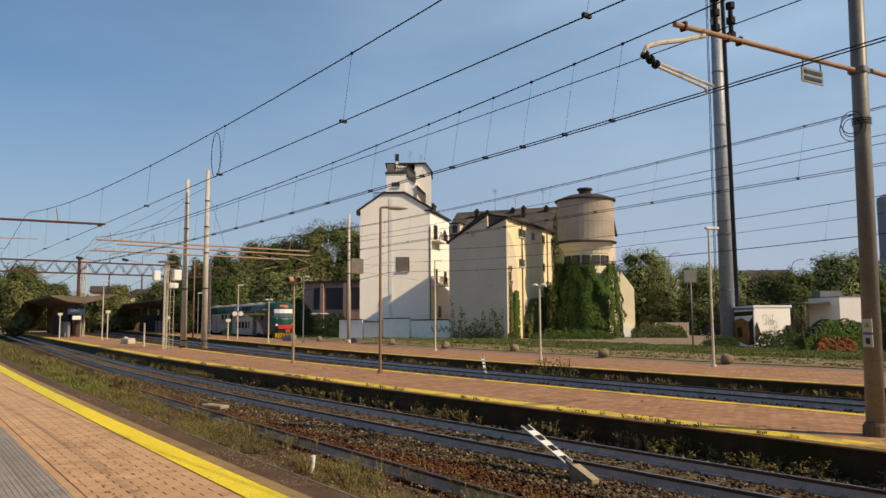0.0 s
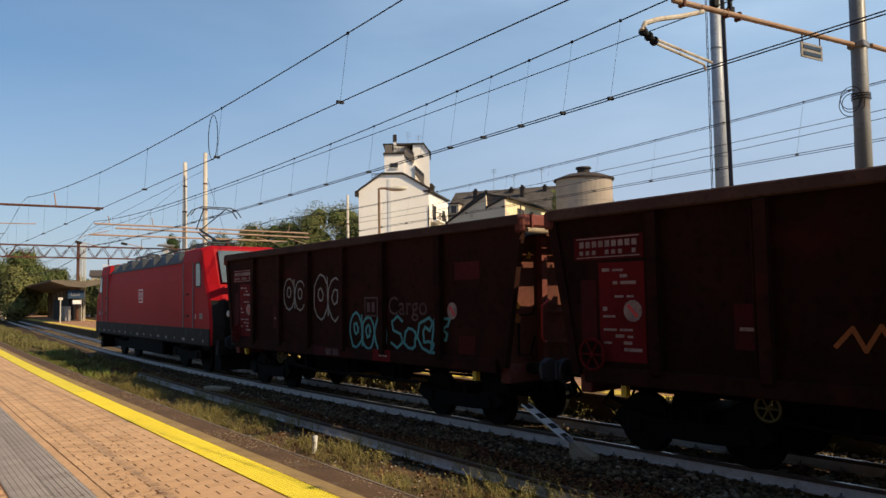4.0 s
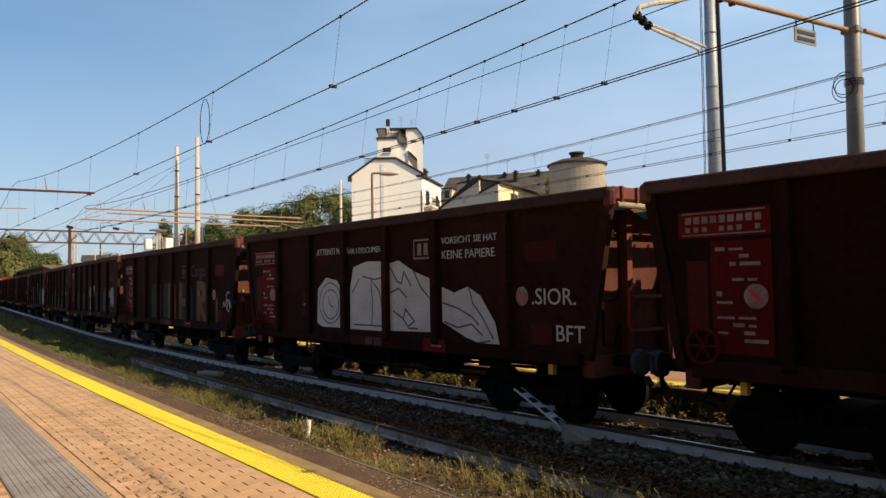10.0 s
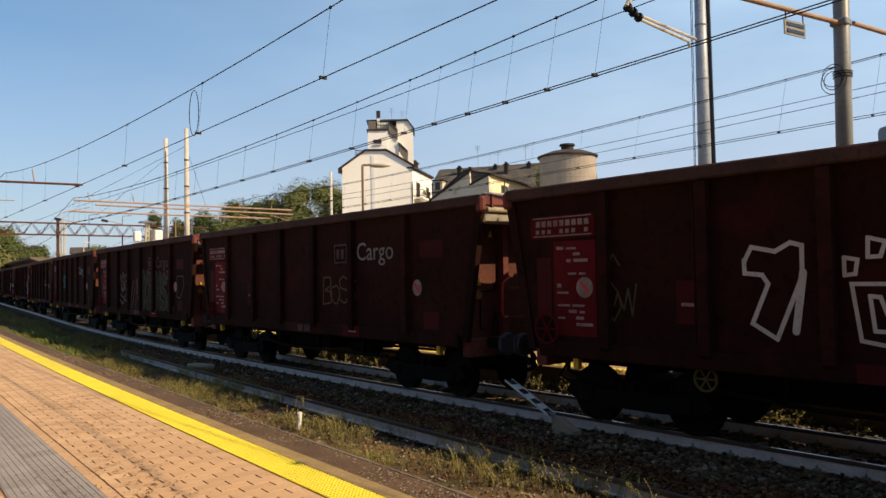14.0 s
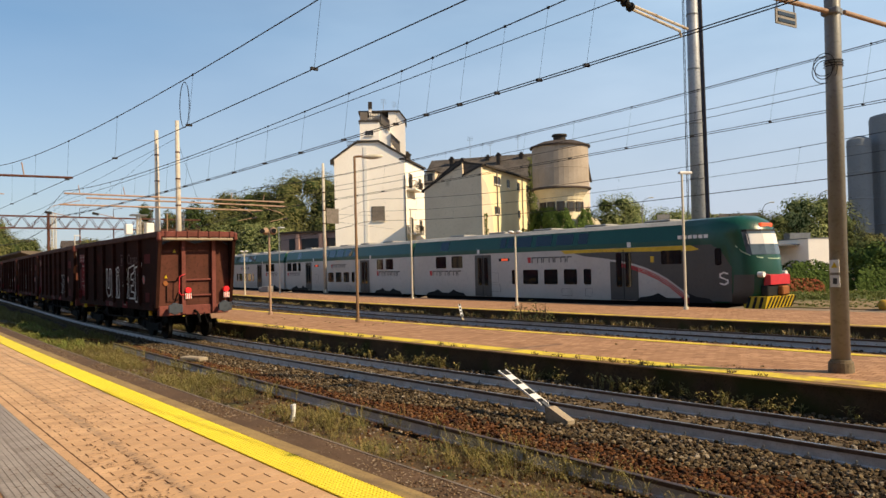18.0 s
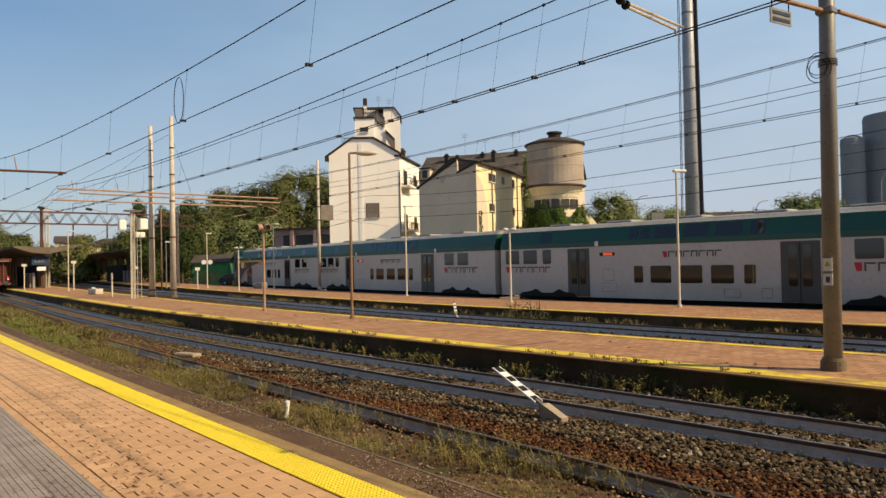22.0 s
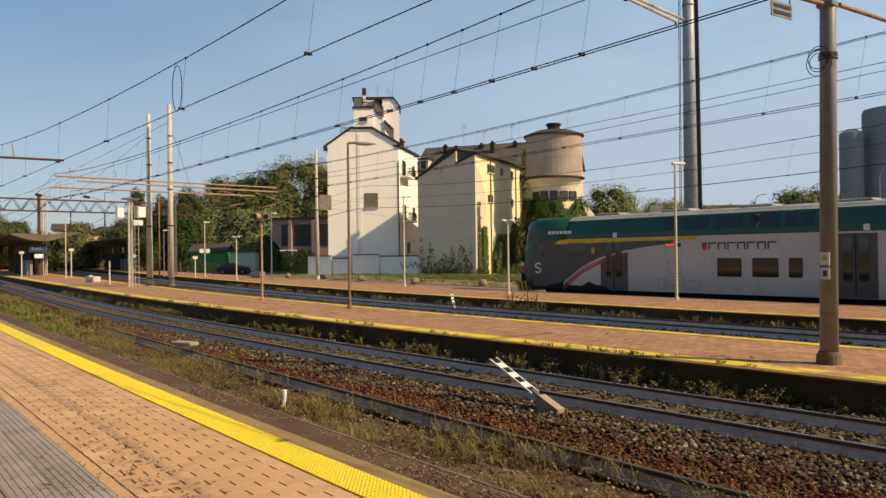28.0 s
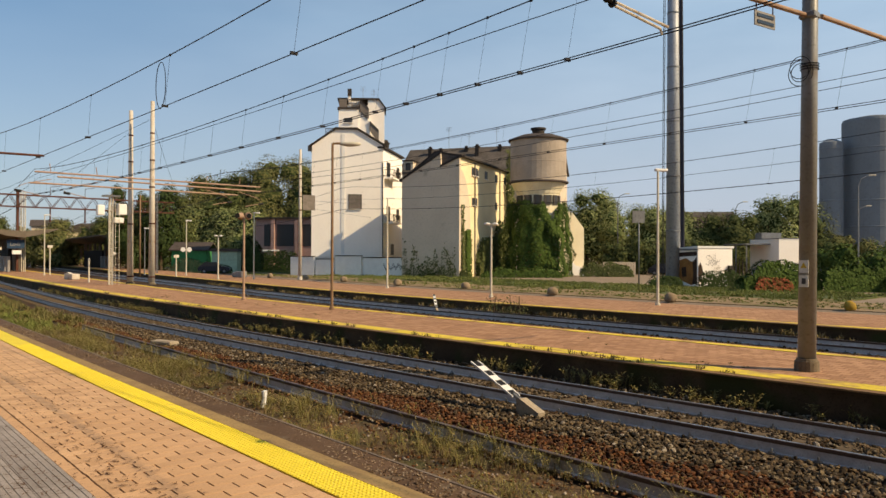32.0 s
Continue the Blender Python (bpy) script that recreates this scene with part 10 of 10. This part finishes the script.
# dry twigs and leaf crumbs swept into drifts
for _ in range(760):
    cx, cy = rs.choice(((-5.4, 1.5), (-6.4, 1.45), (-6.6, 2.15), (-7.6, 2.3), (-10.6, 2.55), (-6.0, 2.2), (-12.5, 2.5), (-7.2, 1.6), (-9.0, 2.15)))
    p = on(cx + rs.gauss(0, 0.75), cy + rs.gauss(0, 0.16), OWN_Z + 0.0175)
    a_, l_, w_ = rs.uniform(0, 6.28), rs.uniform(0.012, 0.05), rs.uniform(0.003, 0.008)
    c, s = math.cos(a_), math.sin(a_)
    k = len(vs)
    for a, b in ((-l_, -w_ * 0.5), (l_ * 0.3, -w_), (l_, w_ * 0.3), (-l_ * 0.2, w_)):
        vs.append((p.x + a * c - b * s, p.y + a * s + b * c, p.z))
    fs.append((k, k + 1, k + 2, k + 3))
me = bpy.data.meshes.new("joint_dirt")
me.from_pydata(vs, [], fs)
me.materials.append(M_GAP)
tagged(part("joint_dirt", me, None, own), kind="stuff")
# raised dots on the safety line, where it passes nearest
vs, fs = [], []
x = 4.0
while x > -17:
    for j in range(9):
        p = on(x, 3.281 + 0.0405 * j, OWN_Z + 0.02)
        k = len(vs)
        for i in range(6):
            a = i * math.pi / 3
            vs.append((p.x + 0.014 * math.cos(a), p.y + 0.014 * math.sin(a), p.z))
        for i in range(6):
            a = i * math.pi / 3
            vs.append((p.x + 0.009 * math.cos(a), p.y + 0.009 * math.sin(a), p.z + 0.006))
        fs += [tuple(k + 6 + i for i in range(6))]
        for i in range(6):
            fs.append((k + i, k + (i + 1) % 6, k + 6 + (i + 1) % 6, k + 6 + i))
    x -= 0.05
me = bpy.data.meshes.new("tactile_dots")
me.from_pydata(vs, [], [f for f in fs])
me.materials.append(M_YELLOW)
tagged(part("tactile_dots", me, None, line), kind="stuff")

# ---- what moves ----
TIMES = [i * 0.5 for i in range(65)]


def freight_rear(t):
    """The tail of the locomotive along the track."""
    return 49.8 - 18.15 * t + 0.10 * max(0.0, t - 9.0) - 0.3 * min(1.0, max(0.0, t - 7.0))


def commuter_front(t):
    v, t1, t0, x1 = 9.23, 17.6, 4.3, -19.4
    if t >= t1:
        return x1 + v * (t - t1)
    stand = x1 - v * (t1 - t0) / 2
    return stand if t <= t0 else stand + v * (t - t0) ** 2 / (2 * (t1 - t0))


def ride(ob, track_y, centre, turned=0.0):
    walk(ob, [(t, Matrix.Translation(on(centre(t), track_y)) @ Matrix.Rotation(radians(heading(centre(t), track_y) + turned), 4, 'Z')) for t in TIMES])


def motions():
    ride(loco, T2, lambda t: freight_rear(t) - LOCO_L / 2 - 0.18)
    for i, w in enumerate(wagons):
        ride(w, T2, lambda t, i=i: freight_rear(t) + WAGON_L * (i + 0.5))
    for i, c in enumerate(cars):
        ride(c, T4, lambda t, i=i: commuter_front(t) - CAR_L * (i + 0.5), 180.0 if i == 3 else 0.0)


motions()
